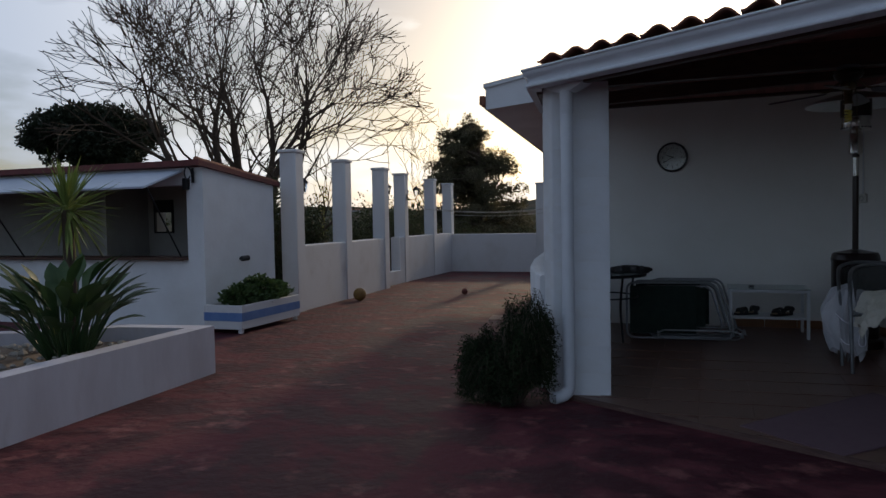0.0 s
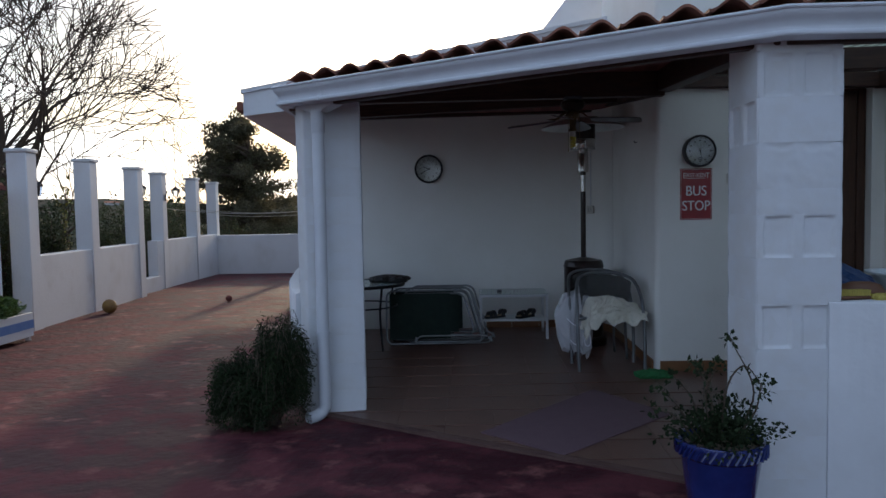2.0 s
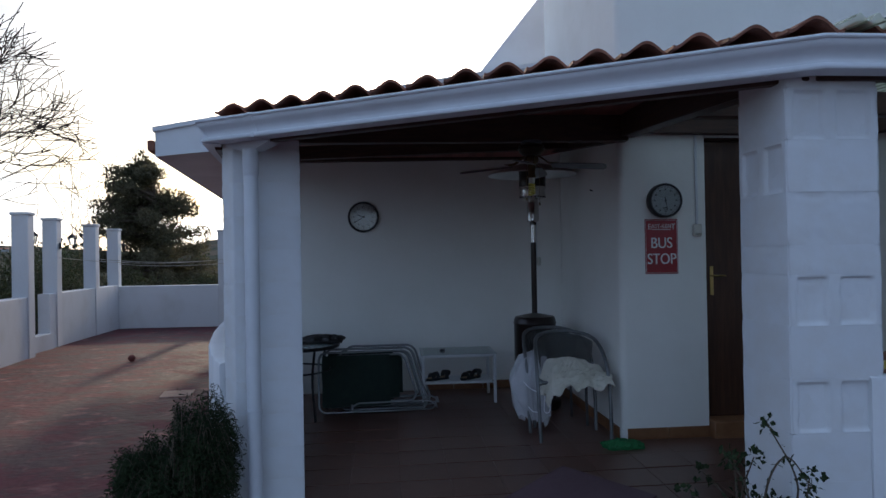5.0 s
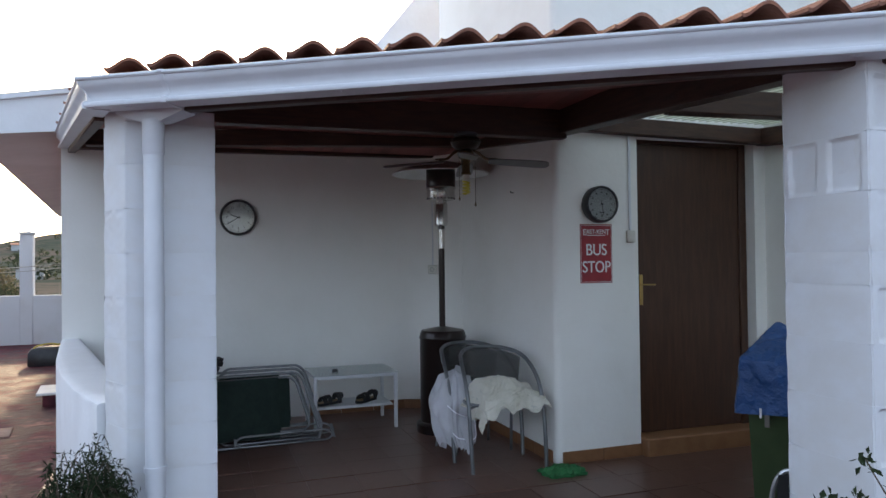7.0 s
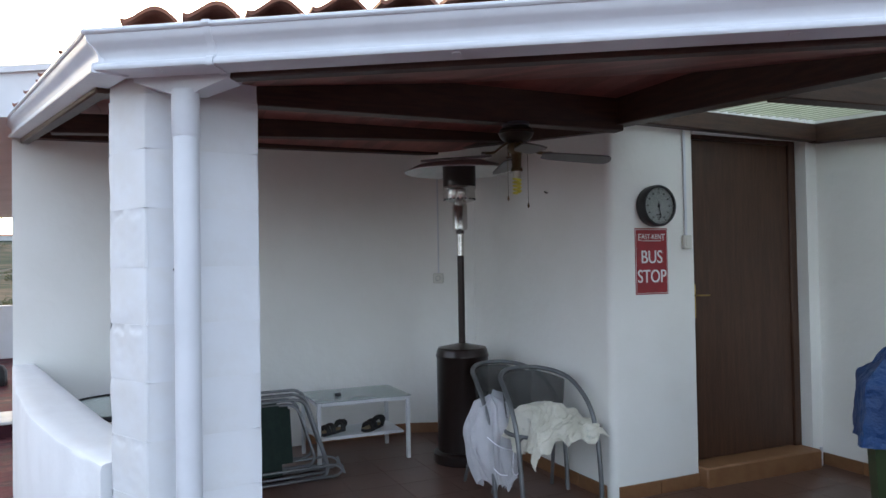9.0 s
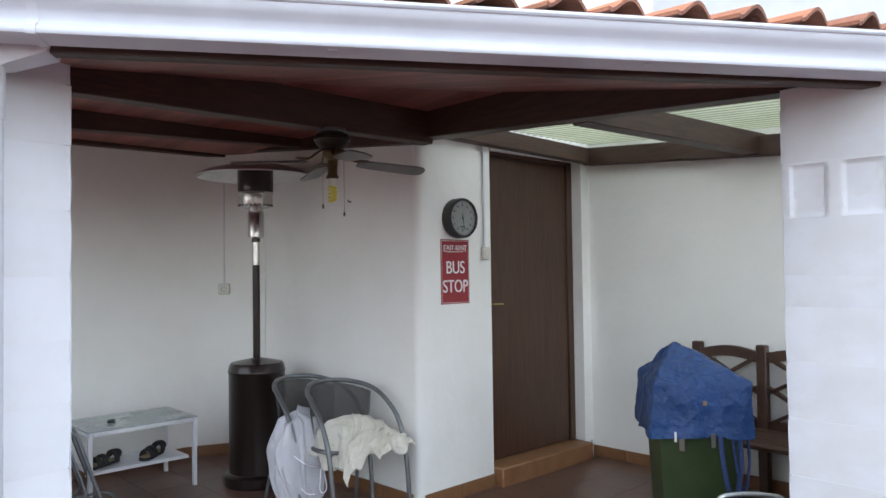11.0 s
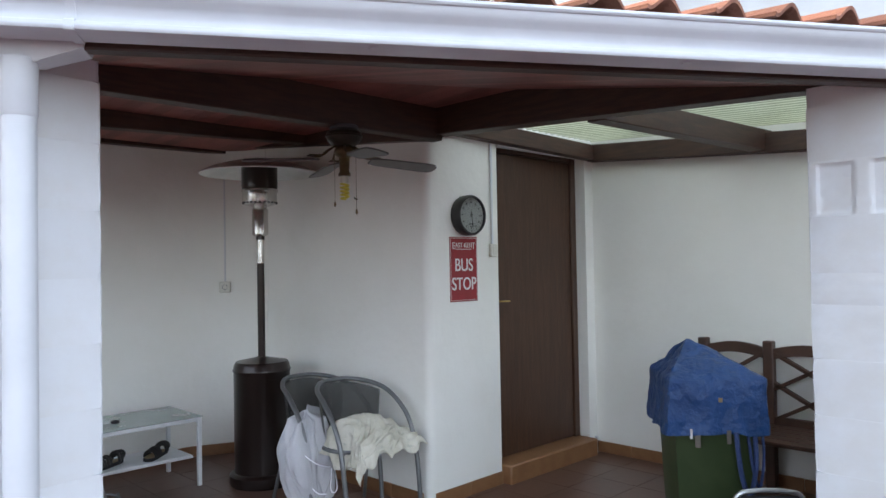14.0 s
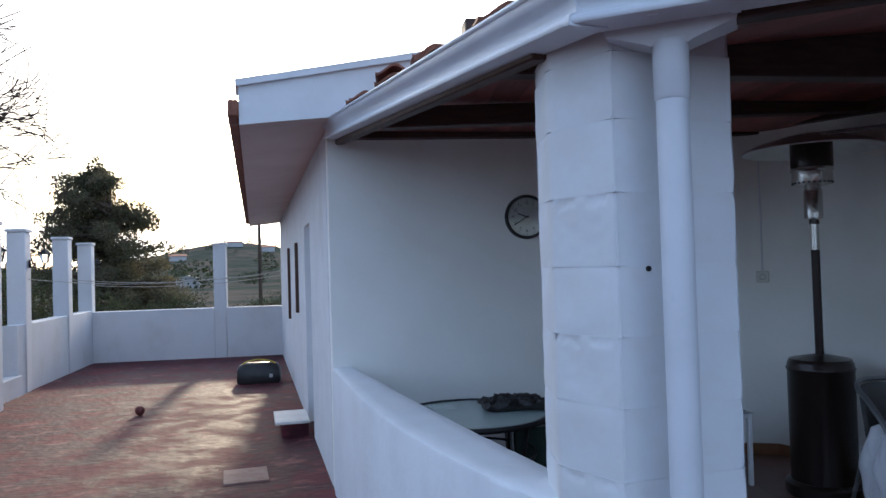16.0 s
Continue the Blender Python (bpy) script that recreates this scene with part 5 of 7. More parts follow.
bare_tree(15.0, 10.6, -0.35, 21, ((-0.35, 0.6, 1.15, 0.17), (0.05, 0.28, 1.2, 0.17), (0.3, -0.12, 1.3, 0.16), (0.3, -0.55, 1.0, 0.16), (-0.1, -0.85, 0.95, 0.10), (0.1, -0.9, 0.6, 0.09), (0.1, 0.5, 1.3, 0.13)), 5.8, "tall leafless tree with many spreading bare branches")
_rng = random.Random(31)
lob = []
for i in range(12):
    # boughs at uneven heights, each a chain of small clumps out to its tip
    for bough in range(5):
        h = 0.4 + i * 0.52 + _rng.uniform(-0.35, 0.35)
        f = min(1, max(0.0, h / 7.0))
        a = _rng.uniform(0, 2 * math.pi)
        side = 1.0 - 0.05 * math.sin(a)
        reach = (0.5 + 3.5 * (1 - f) ** 0.75) * _rng.uniform(0.7, 1.1) * side
        for step in range(1, 5):
            w = reach * step / 4
            lob.append((w * math.cos(a), w * math.sin(a) + 0.3 + 0.07 * h, h + 0.09 * w + _rng.uniform(-0.12, 0.12), _rng.uniform(0.32, 0.56), _rng.uniform(0.22, 0.40)))
lob.append((0.0, 0.55, 6.75, 0.3, 0.45))
for i in range(26):
    a, w = _rng.uniform(0, 2 * math.pi), _rng.uniform(1.0, 3.1)
    lob.append((w * math.cos(a), w * math.sin(a), _rng.uniform(0.3, 1.5), _rng.uniform(0.35, 0.6), _rng.uniform(0.3, 0.45)))
conifer("pine_tree", 35.5, 11.15, -0.6, 6.0, lob, CYPRESS, "dense dark green evergreen tree behind the boundary wall", 31, 0.11, 90000)
lob = []
for i in range(60):
    a, rr = _rng.uniform(0, 2 * math.pi), 3.7 * math.sqrt(_rng.random())
    lob.append((rr * math.cos(a), rr * math.sin(a), 7.9 + _rng.uniform(-1.9, 1.9) * (1 - 0.045 * rr * rr), _rng.uniform(0.6, 1.15), _rng.uniform(0.45, 0.8)))
conifer("stone_pine", 37.4, 37.9, -0.8, 6.0, lob, PINE, "dark umbrella-crowned stone pine in the distance", 41, 0.24, 42000, 0.35)


# ---- door ----
dr = thing("door_1", "dark brown wooden door, closed, in a white frame", "door", at=(6.64, -2.595, 0.20))
dr["kind"] = "structure"
s = Mesh()
s.box(-0.02, 0.025, -0.46, 0.50, 0.0, 2.18, 0.004)
leaf = part("leaf", s, DOOR, dr)
s = Mesh()
s.box(-0.035, 0.03, -0.53, -0.462, -0.03, 2.23, 0.006)
s.box(-0.035, 0.03, 0.502, 0.53, -0.03, 2.23, 0.006)
s.box(-0.035, 0.03, -0.462, 0.502, 2.182, 2.23, 0.006)
part("frame", s, DOOR, dr)
s = Mesh()
s.box(-0.026, -0.02, 0.434, 0.464, 0.96, 1.19, 0.005)
part("lock_plate", s, BRASS, leaf, "brass lock plate")
s = Mesh()
s.tube(smooth_line([(-0.025, 0.449, 1.115), (-0.060, 0.449, 1.115), (-0.068, 0.43, 1.115), (-0.064, 0.35, 1.113)], 4), 0.0055, 8)
part("handle", s, BRASS, leaf, "brass lever handle")
s = Mesh()
s.box(6.44, 6.66, -3.125, -2.065, 0.05, 0.195, 0.01)
structure("door_step", s, SKIRT, "terracotta step in front of the door", "step")
s = Mesh()
s.box(6.502, 6.53, -3.135, -2.055, 2.395, 2.445, 0.006)
structure("trim", s, WHITE, "white plaster edge over the door", "trim")


def skirting(name, pts, z=0.085):
    """A run of terracotta skirting tiles, each its own piece."""
    base = thing(name, "row of terracotta skirting tiles at the foot of the wall", "skirting", "skirting", (pts[0][0], pts[0][1], 0))
    base["kind"] = "structure"
    o0 = Vector((pts[0][0], pts[0][1], 0))
    for a, b in zip(pts, pts[1:]):
        a, b = Vector((*a, 0)), Vector((*b, 0))
        L = (b - a).length
        n = max(1, round(L / 0.31))
        ang = math.degrees(math.atan2((b - a).y, (b - a).x))
        me = Mesh()
        me.box(0.0015, L / n - 0.0015, -0.012, 0.0, -0.04, z, 0.003)
        me = me.data("skirting_tile", SKIRT)
        for i in range(n):
            p = a.lerp(b, i / n)
            o = new("skirting_tile", me)
            o.parent = base
            o.matrix_basis = pose(p.x - o0.x, p.y - o0.y, porch_z(p.x, p.y), 0, 0, ang)


skirting("baseboard_back", [(8.835, 1.95), (8.835, -0.9), (8.70, -1.24), (8.38, -1.355), (6.56, -1.36)])
skirting("baseboard_door", [(6.502, -1.40), (6.516, -2.06)])
skirting("baseboard_right", [(6.515, -3.135), (6.515, -3.225), (3.99, -3.23)])

# floor tiles of the porch
fl = thing("tile_field", "brown terracotta floor tiles laid in the porch", "floor tiles", at=(0, 0, 0))
fl["kind"] = "structure"
TS = 0.33
tm = Mesh()
tm.box(0.0012, TS - 0.0012, 0.0012, TS - 0.0012, -0.008, 0.0, 0.0006)
tm = tm.data("floor_tile", TILE)


def inside(poly, x, y):
    c = False
    for i in range(len(poly)):
        (x0, y0), (x1, y1) = poly[i - 1], poly[i]
        if (y0 > y) != (y1 > y) and x < (x1 - x0) * (y - y0) / (y1 - y0) + x0:
            c = not c
    return c


for i in range(18):
    for j in range(18):
        x, y = 3.82 + i * TS, -3.6 + j * TS
        cs = [(x, y), (x + TS, y), (x, y + TS), (x + TS, y + TS)]
        ins = [inside(POLY, *q) for q in cs]
        if not any(ins):
            continue
        if all(ins):
            me = tm
        else:
            pl = [Vector(q) for q in ((x + 0.002, y + 0.002), (x + TS - 0.002, y + 0.002), (x + TS - 0.002, y + TS - 0.002), (x + 0.002, y + TS - 0.002))]
            ed = EDGE_A.dot(_en) + 0.05
            pl = clip_poly(pl, _en, ed, 1)
            pl = clip_poly(pl, Vector((1, 0)), 8.83, -1)
            if x < 6.5:
                pl = clip_poly(pl, Vector((0, 1)), -3.23, 1)
            else:
                pl = clip_poly(pl, Vector((0, 1)), -1.35, 1)
            pl = clip_poly(pl, Vector((1, 0)), 3.98, 1)
            if len(pl) < 3:
                continue
            mm = Mesh()
            mm.prism([(p.x - x, p.y - y) for p in pl], -0.008, 0.0)
            me = mm.data("floor_tile", TILE)
        o = new("floor_tile", me)
        o.parent = fl
        zc = porch_z(x + TS / 2, y + TS / 2)
        sx = (porch_z(x + TS, y + TS / 2) - porch_z(x, y + TS / 2)) / TS
        sy = (porch_z(x + TS / 2, y + TS) - porch_z(x + TS / 2, y)) / TS
        o.matrix_basis = Matrix.Translation((x, y, zc - sx * TS / 2 - sy * TS / 2)) @ Matrix(((1, 0, 0, 0), (0, 1, 0, 0), (sx, sy, 1, 0), (0, 0, 0, 1)))

# faded mat on the tiles
mt = thing("mat", "faded mauve woven mat lying on the porch tiles", "mat", at=(5.2, -0.55, 0))
s = Mesh()
s.prism([(-0.23, 0.67), (-0.66, 0.19), (0.08, -0.62), (0.72, -0.2)], lambda x, y: porch_z(5.2 + x, -0.55 + y) - 0.001, lambda x, y: porch_z(5.2 + x, -0.55 + y) + 0.006)
part("weave", s, RUG, mt)


# ---- patio heater ----
REFLECT = shader("dull_aluminium", (0.72, 0.71, 0.69), 0.5, metal=0.85, colour2=(0.62, 0.61, 0.59), scale=7)
ht = thing("patio_heater", "tall bronze gas patio heater with a round reflector", "patio heater", at=(7.80, -0.955, porch_z(7.8, -0.955)), rz=0)
s = Mesh()
s.lathe([(0.0, 0.0), (0.225, 0.0), (0.23, 0.015), (0.23, 0.07), (0.215, 0.085), (0.2, 0.09)], 36)
part("base", s, HEATER, ht)
s = Mesh()
s.lathe([(0.195, 0.085), (0.196, 0.78), (0.202, 0.79), (0.202, 0.80), (0.196, 0.81), (0.194, 0.83), (0.18, 0.855), (0.08, 0.875), (0.03, 0.885), (0.0, 0.885)], 36)
part("gas_housing", s, HEATER, ht)
s = Mesh()
s.tube([(0, 0, 0.87), (0, 0, 1.56)], 0.026, 16)
part("pole", s, HEATER, ht)
s = Mesh()
s.tube([(0, 0, 1.55), (0, 0, 1.72)], 0.0265, 16)
part("pole_sleeve", s, CHROME, ht, "bright steel sleeve")
s = Mesh()
s.tube([(0, 0, 1.715), (0, 0, 1.745)], 0.03, 16)
part("pole_joint", s, HEATER, ht)
s = Mesh()
s.lathe([(0.0, 1.74), (0.045, 1.745), (0.056, 1.755), (0.056, 1.93), (0.05, 1.94), (0.05, 1.955), (0.0, 1.955)], 24)
part("burner_housing", s, CHROME, ht)
s = Mesh()
s.lathe([(0.04, 1.95), (0.10, 1.965), (0.118, 1.975), (0.122, 1.985), (0.118, 2.05), (0.128, 2.06), (0.126, 2.075), (0.0, 2.075)], 32)
burner = part("burner_head", s, CHROME, ht)
for i in range(24):
    a = 2 * math.pi * i / 24
    s = Mesh()
    s.box(-0.004, 0.004, -0.008, 0.008, 1.972, 1.985, 0.001, pose(0.119 * math.cos(a), 0.119 * math.sin(a), 0, 0, 0, math.degrees(a)))
    part("vent_slot", s, BLACK, burner)
s = Mesh()
s.lathe([(0.124, 2.075), (0.126, 2.10), (0.126, 2.24), (0.122, 2.25), (0.0, 2.25)], 32)
part("mesh_screen", s, HEATER, ht, "dark perforated burner screen")
s = Mesh()
s.lathe([(0.415, 2.185), (0.417, 2.19), (0.34, 2.23), (0.18, 2.275), (0.11, 2.29), (0.0, 2.295), (0.0, 2.287), (0.11, 2.281), (0.18, 2.265), (0.34, 2.22), (0.412, 2.183), (0.415, 2.185)], 48, caps=False)
part("reflector", s, REFLECT, ht, "wide shallow steel reflector")


# ---- ceiling fan ----
fn = thing("ceiling_fan", "dark ceiling fan with four blades and a bare coil bulb", "ceiling fan", at=(6.43, -0.675, 2.17))
s = Mesh()
s.lathe([(0.0, 0.195), (0.075, 0.195), (0.08, 0.18), (0.06, 0.16)], 24)
part("canopy", s, GREY_METAL, fn)
s = Mesh()
s.lathe([(0.0, 0.175), (0.07, 0.173), (0.094, 0.157), (0.10, 0.135), (0.094, 0.112), (0.075, 0.092), (0.055, 0.078), (0.0, 0.07)], 32)
s.lathe([(0.097, 0.142), (0.103, 0.138), (0.103, 0.130), (0.097, 0.126)], 32, caps=False)
DARK_BRONZE = shader("dark_bronze", (0.035, 0.027, 0.021), 0.35, metal=0.6, colour2=(0.055, 0.042, 0.03), scale=10)
motor = part("motor", s, DARK_BRONZE, fn)
for i in range(18):
    q = 2 * math.pi * i / 18
    s = Mesh()
    s.box(-0.004, 0.004, -0.009, 0.009, 0.150, 0.158, 0.001, pose(0.090 * math.cos(q), 0.090 * math.sin(q), 0, 0, 0, math.degrees(q)))
    part("vent_slot", s, BLACK, motor)
ANTIQUE = shader("antique_brass", (0.19, 0.14, 0.075), 0.35, metal=0.9, colour2=(0.12, 0.085, 0.05), scale=12)
for a in (-109, -19, 71, 161):
    s = Mesh()
    r = pose(0, 0, 0.02, 0, 0, a)
    for side in (-1, 1):
        s.tube([r @ Vector(q) for q in smooth_line([(0.05, 0.012 * side, 0.06), (0.09, 0.026 * side, 0.035), (0.13, 0.024 * side, 0.004), (0.18, 0.014 * side, 0.0)], 5)], 0.006, 6)
    s.box(0.155, 0.205, -0.03, 0.03, -0.001, 0.004, 0.002, r)
    arm = part("blade_arm", s, ANTIQUE, fn)
    b = Mesh()
    b.prism([(0.15, -0.035), (0.20, -0.052), (0.48, -0.064), (0.53, -0.058), (0.55, -0.035), (0.556, 0.0), (0.55, 0.035), (0.53, 0.058), (0.48, 0.064), (0.20, 0.052), (0.15, 0.035)], -0.004, 0.004)
    tw = r @ pose(0, 0, -0.005, -12, 4, 0)
    b.v = [tuple(tw @ Vector(q)) for q in b.v]
    part("blade", b, FAN_BLADE, arm)
s = Mesh()
s.lathe([(0.0, 0.075), (0.05, 0.073), (0.056, 0.05), (0.05, 0.03), (0.03, 0.015), (0.026, -0.06), (0.034, -0.072), (0.034, -0.085), (0.0, -0.088)], 20)
holder = part("lamp_holder", s, ANTIQUE, fn)
s = Mesh()
s.tube([(0, 0, -0.085), (0, 0, -0.125)], 0.023, 12)
part("bulb_base", s, SWITCH, holder)
s = Mesh()
s.tube([(0.022 * math.cos(q * 0.7), 0.022 * math.sin(q * 0.7), -0.125 - 0.09 * q / 40) for q in range(41)], 0.0065, 6)
part("coil_bulb", s, BULB, holder, "yellow spiral energy-saving bulb")
for x, y, L in ((0.05, 0.03, 0.225), (-0.04, -0.05, 0.27)):
    s = Mesh()
    s.tube([(x, y, 0.04), (x, y, -L)], 0.0016, 4)
    s.lathe([(0.0, -L - 0.03), (0.007, -L - 0.02), (0.004, -L), (0.0, -L)], 8, (x, y, 0))
    part("pull_cord", s, ANTIQUE, fn)


# ---- clocks, sign, switches ----
def text_mesh(body, size, material, parent, m, name="lettering", depth=0.0008, squeeze=1.0):
    cu = bpy.data.curves.new(name, "FONT")
    cu.body = body
    cu.size = size
    cu.align_x, cu.align_y = "CENTER", "CENTER"
    cu.extrude = depth
    tmp = new(name, cu)
    me = bpy.data.meshes.new_from_object(tmp.evaluated_get(bpy.context.evaluated_depsgraph_get()))
    bpy.data.objects.remove(tmp)
    me.materials.clear()
    me.materials.append(material)
    ob = new(name, me)
    ob.parent = parent
    ob.matrix_basis = m @ Matrix.Diagonal((squeeze, 1, 1, 1))
    return ob


# local x to the viewer's right, y up, z out of the wall
FACE = Matrix(((0, 0, -1, 0), (-1, 0, 0, 0), (0, 1, 0, 0), (0, 0, 0, 1)))


def on_wall(x, y, z):
    return Matrix.Translation((x, y, z)) @ FACE


sg = new("sign")
sg.matrix_world = on_wall(6.512, -1.700, 1.552)
tagged(sg, "red enamel bus stop sign with white lettering on the wall", "sign")
SW, SH = 0.262, 0.425
s = Mesh()
s.box(-SW / 2, SW / 2, -SH / 2, SH / 2, 0.0, 0.006, 0.002)
plate = part("plate", s, SIGN_RED, sg)
s = Mesh()
for q in ((-SW / 2 + 0.006, SW / 2 - 0.006, SH / 2 - 0.010, SH / 2 - 0.0075), (-SW / 2 + 0.006, SW / 2 - 0.006, -SH / 2 + 0.0075, -SH / 2 + 0.010), (-SW / 2 + 0.006, -SW / 2 + 0.0085, -SH / 2 + 0.01, SH / 2 - 0.01), (SW / 2 - 0.0085, SW / 2 - 0.006, -SH / 2 + 0.01, SH / 2 - 0.01)):
    s.box(*q, 0.006, 0.0068)
part("border", s, SIGN_WHITE, plate)
s = Mesh()
s.box(-0.075, 0.075, SH / 2 - 0.083, SH / 2 - 0.079, 0.006, 0.007)
part("underline", s, SIGN_WHITE, plate)
text_mesh("E", 0.062, SIGN_WHITE, plate, Matrix.Translation((-0.094, 0.152, 0.0068)), squeeze=0.95)
text_mesh("AST-KEN", 0.046, SIGN_WHITE, plate, Matrix.Translation((0.0, 0.156, 0.0068)), squeeze=0.88)
text_mesh("T", 0.062, SIGN_WHITE, plate, Matrix.Translation((0.094, 0.152, 0.0068)), squeeze=0.95)
for dx in (-0.0012, 0.0012):
    text_mesh("BUS", 0.118, SIGN_WHITE, plate, Matrix.Translation((dx, 0.024, 0.0068 + dx * 0.1)), squeeze=0.86)
    text_mesh("STOP", 0.118, SIGN_WHITE, plate, Matrix.Translation((dx, -0.10, 0.0068 + dx * 0.1)), squeeze=0.82)


def wall_clock(x, y, z, r, label, pointers, numerals=True, deep=0.05, face=DIAL):
    c = new("wall_clock")
    c.matrix_world = on_wall(x, y, z)
    tagged(c, label, "clock")
    s = Mesh()
    s.lathe([(r * 0.86, deep), (r * 0.88, deep + 0.008), (r * 0.96, deep + 0.010), (r, deep), (r, 0.01), (r * 0.97, 0.0), (r * 0.5, 0.0)], 48, caps=False)
    part("rim", s, BLACK, c)
    s = Mesh()
    s.lathe([(0.0, deep - 0.008), (r * 0.88, deep - 0.008), (r * 0.88, deep - 0.014)], 48)
    dial = part("dial", s, face, c)
    for i in range(60):
        a = radians(6 * i)
        long = i % 5 == 0
        s = Mesh()
        s.box(-0.0016, 0.0016, r * (0.74 if long else 0.80), r * 0.83, deep - 0.008, deep - 0.007, 0, pose(0, 0, 0, 0, 0, -6 * i))
        part("tick", s, INK, dial)
    for i in range(1, 13):
        a = radians(30 * i)
        if numerals:
            text_mesh(str(i), r * 0.2, INK, dial, Matrix.Translation((r * 0.62 * math.sin(a), r * 0.62 * math.cos(a), deep - 0.0072)), "numeral", 0.0002)
    for ang, L, w in pointers:
        s = Mesh()
        s.box(-w, w, -0.02, r * L, deep - 0.005, deep - 0.003, 0, pose(0, 0, 0, 0, 0, -ang))
        part("pointer", s, INK, dial)
    s = Mesh()
    s.lathe([(0.0, deep - 0.001), (0.008, deep - 0.002), (0.008, deep - 0.007)], 12)
    part("boss", s, INK, dial)
    if not numerals:
        s = Mesh()
        s.box(-r * 0.16, r * 0.16, -r * 0.47, -r * 0.41, deep - 0.008, deep - 0.0072)
        s.box(-r * 0.10, r * 0.10, -r * 0.57, -r * 0.53, deep - 0.008, deep - 0.0072)
        part("print", s, INK, dial)
        for i in range(12):
            s = Mesh()
            s.box(-0.006, 0.006, r * 0.60, r * 0.68, deep - 0.008, deep - 0.0072, 0, pose(0, 0, 0, 0, 0, -30 * i))
            part("numeral", s, INK, dial)
    s = Mesh()
    s.lathe([(0.0, deep + 0.002), (r * 0.875, deep + 0.002), (r * 0.875, deep + 0.004), (0.0, deep + 0.006)], 48)
    part("glass", s, CLEAR, c).visible_shadow = False
    return c


wall_clock(8.835, 0.672, 1.932, 0.165, "round black-rimmed wall clock with a white dial", ((290, 0.45, 0.004), (238, 0.68, 0.003)))
wall_clock(6.51, -1.715, 1.905, 0.132, "round black deep-rimmed dial on the wall over the sign", ((170, 0.6, 0.002), (-10, 0.2, 0.003)), False, 0.07, DIAL_GREY)

sk = new("power_socket")
sk.matrix_world = pose(8.741, -1.181, 1.428, 0, 0, -37.6) @ FACE
tagged(sk, "cream wall power socket under a thin surface cable", "socket")
s = Mesh()
s.box(-0.045, 0.045, -0.045, 0.045, 0, 0.03, 0.006)
cover = part("plate", s, SWITCH, sk)
s = Mesh()
s.lathe([(0.0, 0.024), (0.02, 0.024), (0.022, 0.032), (0.019, 0.032), (0.019, 0.026)], 20)
part("well", s, GREY_METAL, cover)
s = Mesh()
s.box(-0.006, 0.006, 0.045, 1.0, 0, 0.010, 0.003)
part("conduit", s, WHITE, sk)
sw = new("light_switch")
sw.matrix_world = on_wall(6.512, -1.985, 1.675)
tagged(sw, "cream surface light switch with conduit above", "switch")
s = Mesh()
s.box(-0.035, 0.035, -0.045, 0.045, 0, 0.028, 0.006)
part("box", s, SWITCH, sw)
s = Mesh()
s.box(-0.02, 0.02, -0.028, 0.028, 0.028, 0.033, 0.002)
part("rocker", s, SWITCH, sw)
s = Mesh()
s.box(-0.010, 0.010, 0.045, 0.74, 0, 0.012, 0.003)
part("conduit", s, WHITE, sw)
hk = thing("wall_hook", "small black hook screwed in the white wall", "hook", at=(7.2, -1.365, 2.05))
s = Mesh()
s.tube([(0, 0, 0), (0, 0.02, 0), (0, 0.026, 0.012)], 0.005, 6)
part("hook", s, IRON, hk)


# ---- roof tiles ----
roof_front = thing("roof_tiles_front", "old red-brown clay roof tiles along the porch eaves", "roof tiles", at=tuple(ROOF_A))
roof_front["kind"] = "structure"
for i in range(15):
    tile_column(roof_front, ROOF_A.lerp(ROOF_B, (0.14 + i * 0.2168) / 3.246), 12)
roof_right = thing("roof_tiles_right", "single row of clay roof tiles along the short eaves", "roof tiles", at=(3.76, -1.5, 2.318))
roof_right["kind"] = "structure"
for i in range(9):
    tile_column(roof_right, Vector((3.90 - 0.008 * i, -1.56 - 0.2225 * i, 2.318)), 1, 0.0, -9.0, S_TILE_END)
roof_left = thing("roof_tiles_left", "old red-brown clay roof tiles over the parapet side", "roof tiles", at=tuple(ROOF_A))
roof_left["kind"] = "structure"
for i in range(1, 6):
    q = ROOF_A + (ROOF_A - ROOF_B).normalized() * (i * 0.2085 - 0.06)
    tile_column(roof_left, q + TILE_DIR * (2.68 * (i * 0.2085 - 0.06) - 0.06), 9, -0.022)


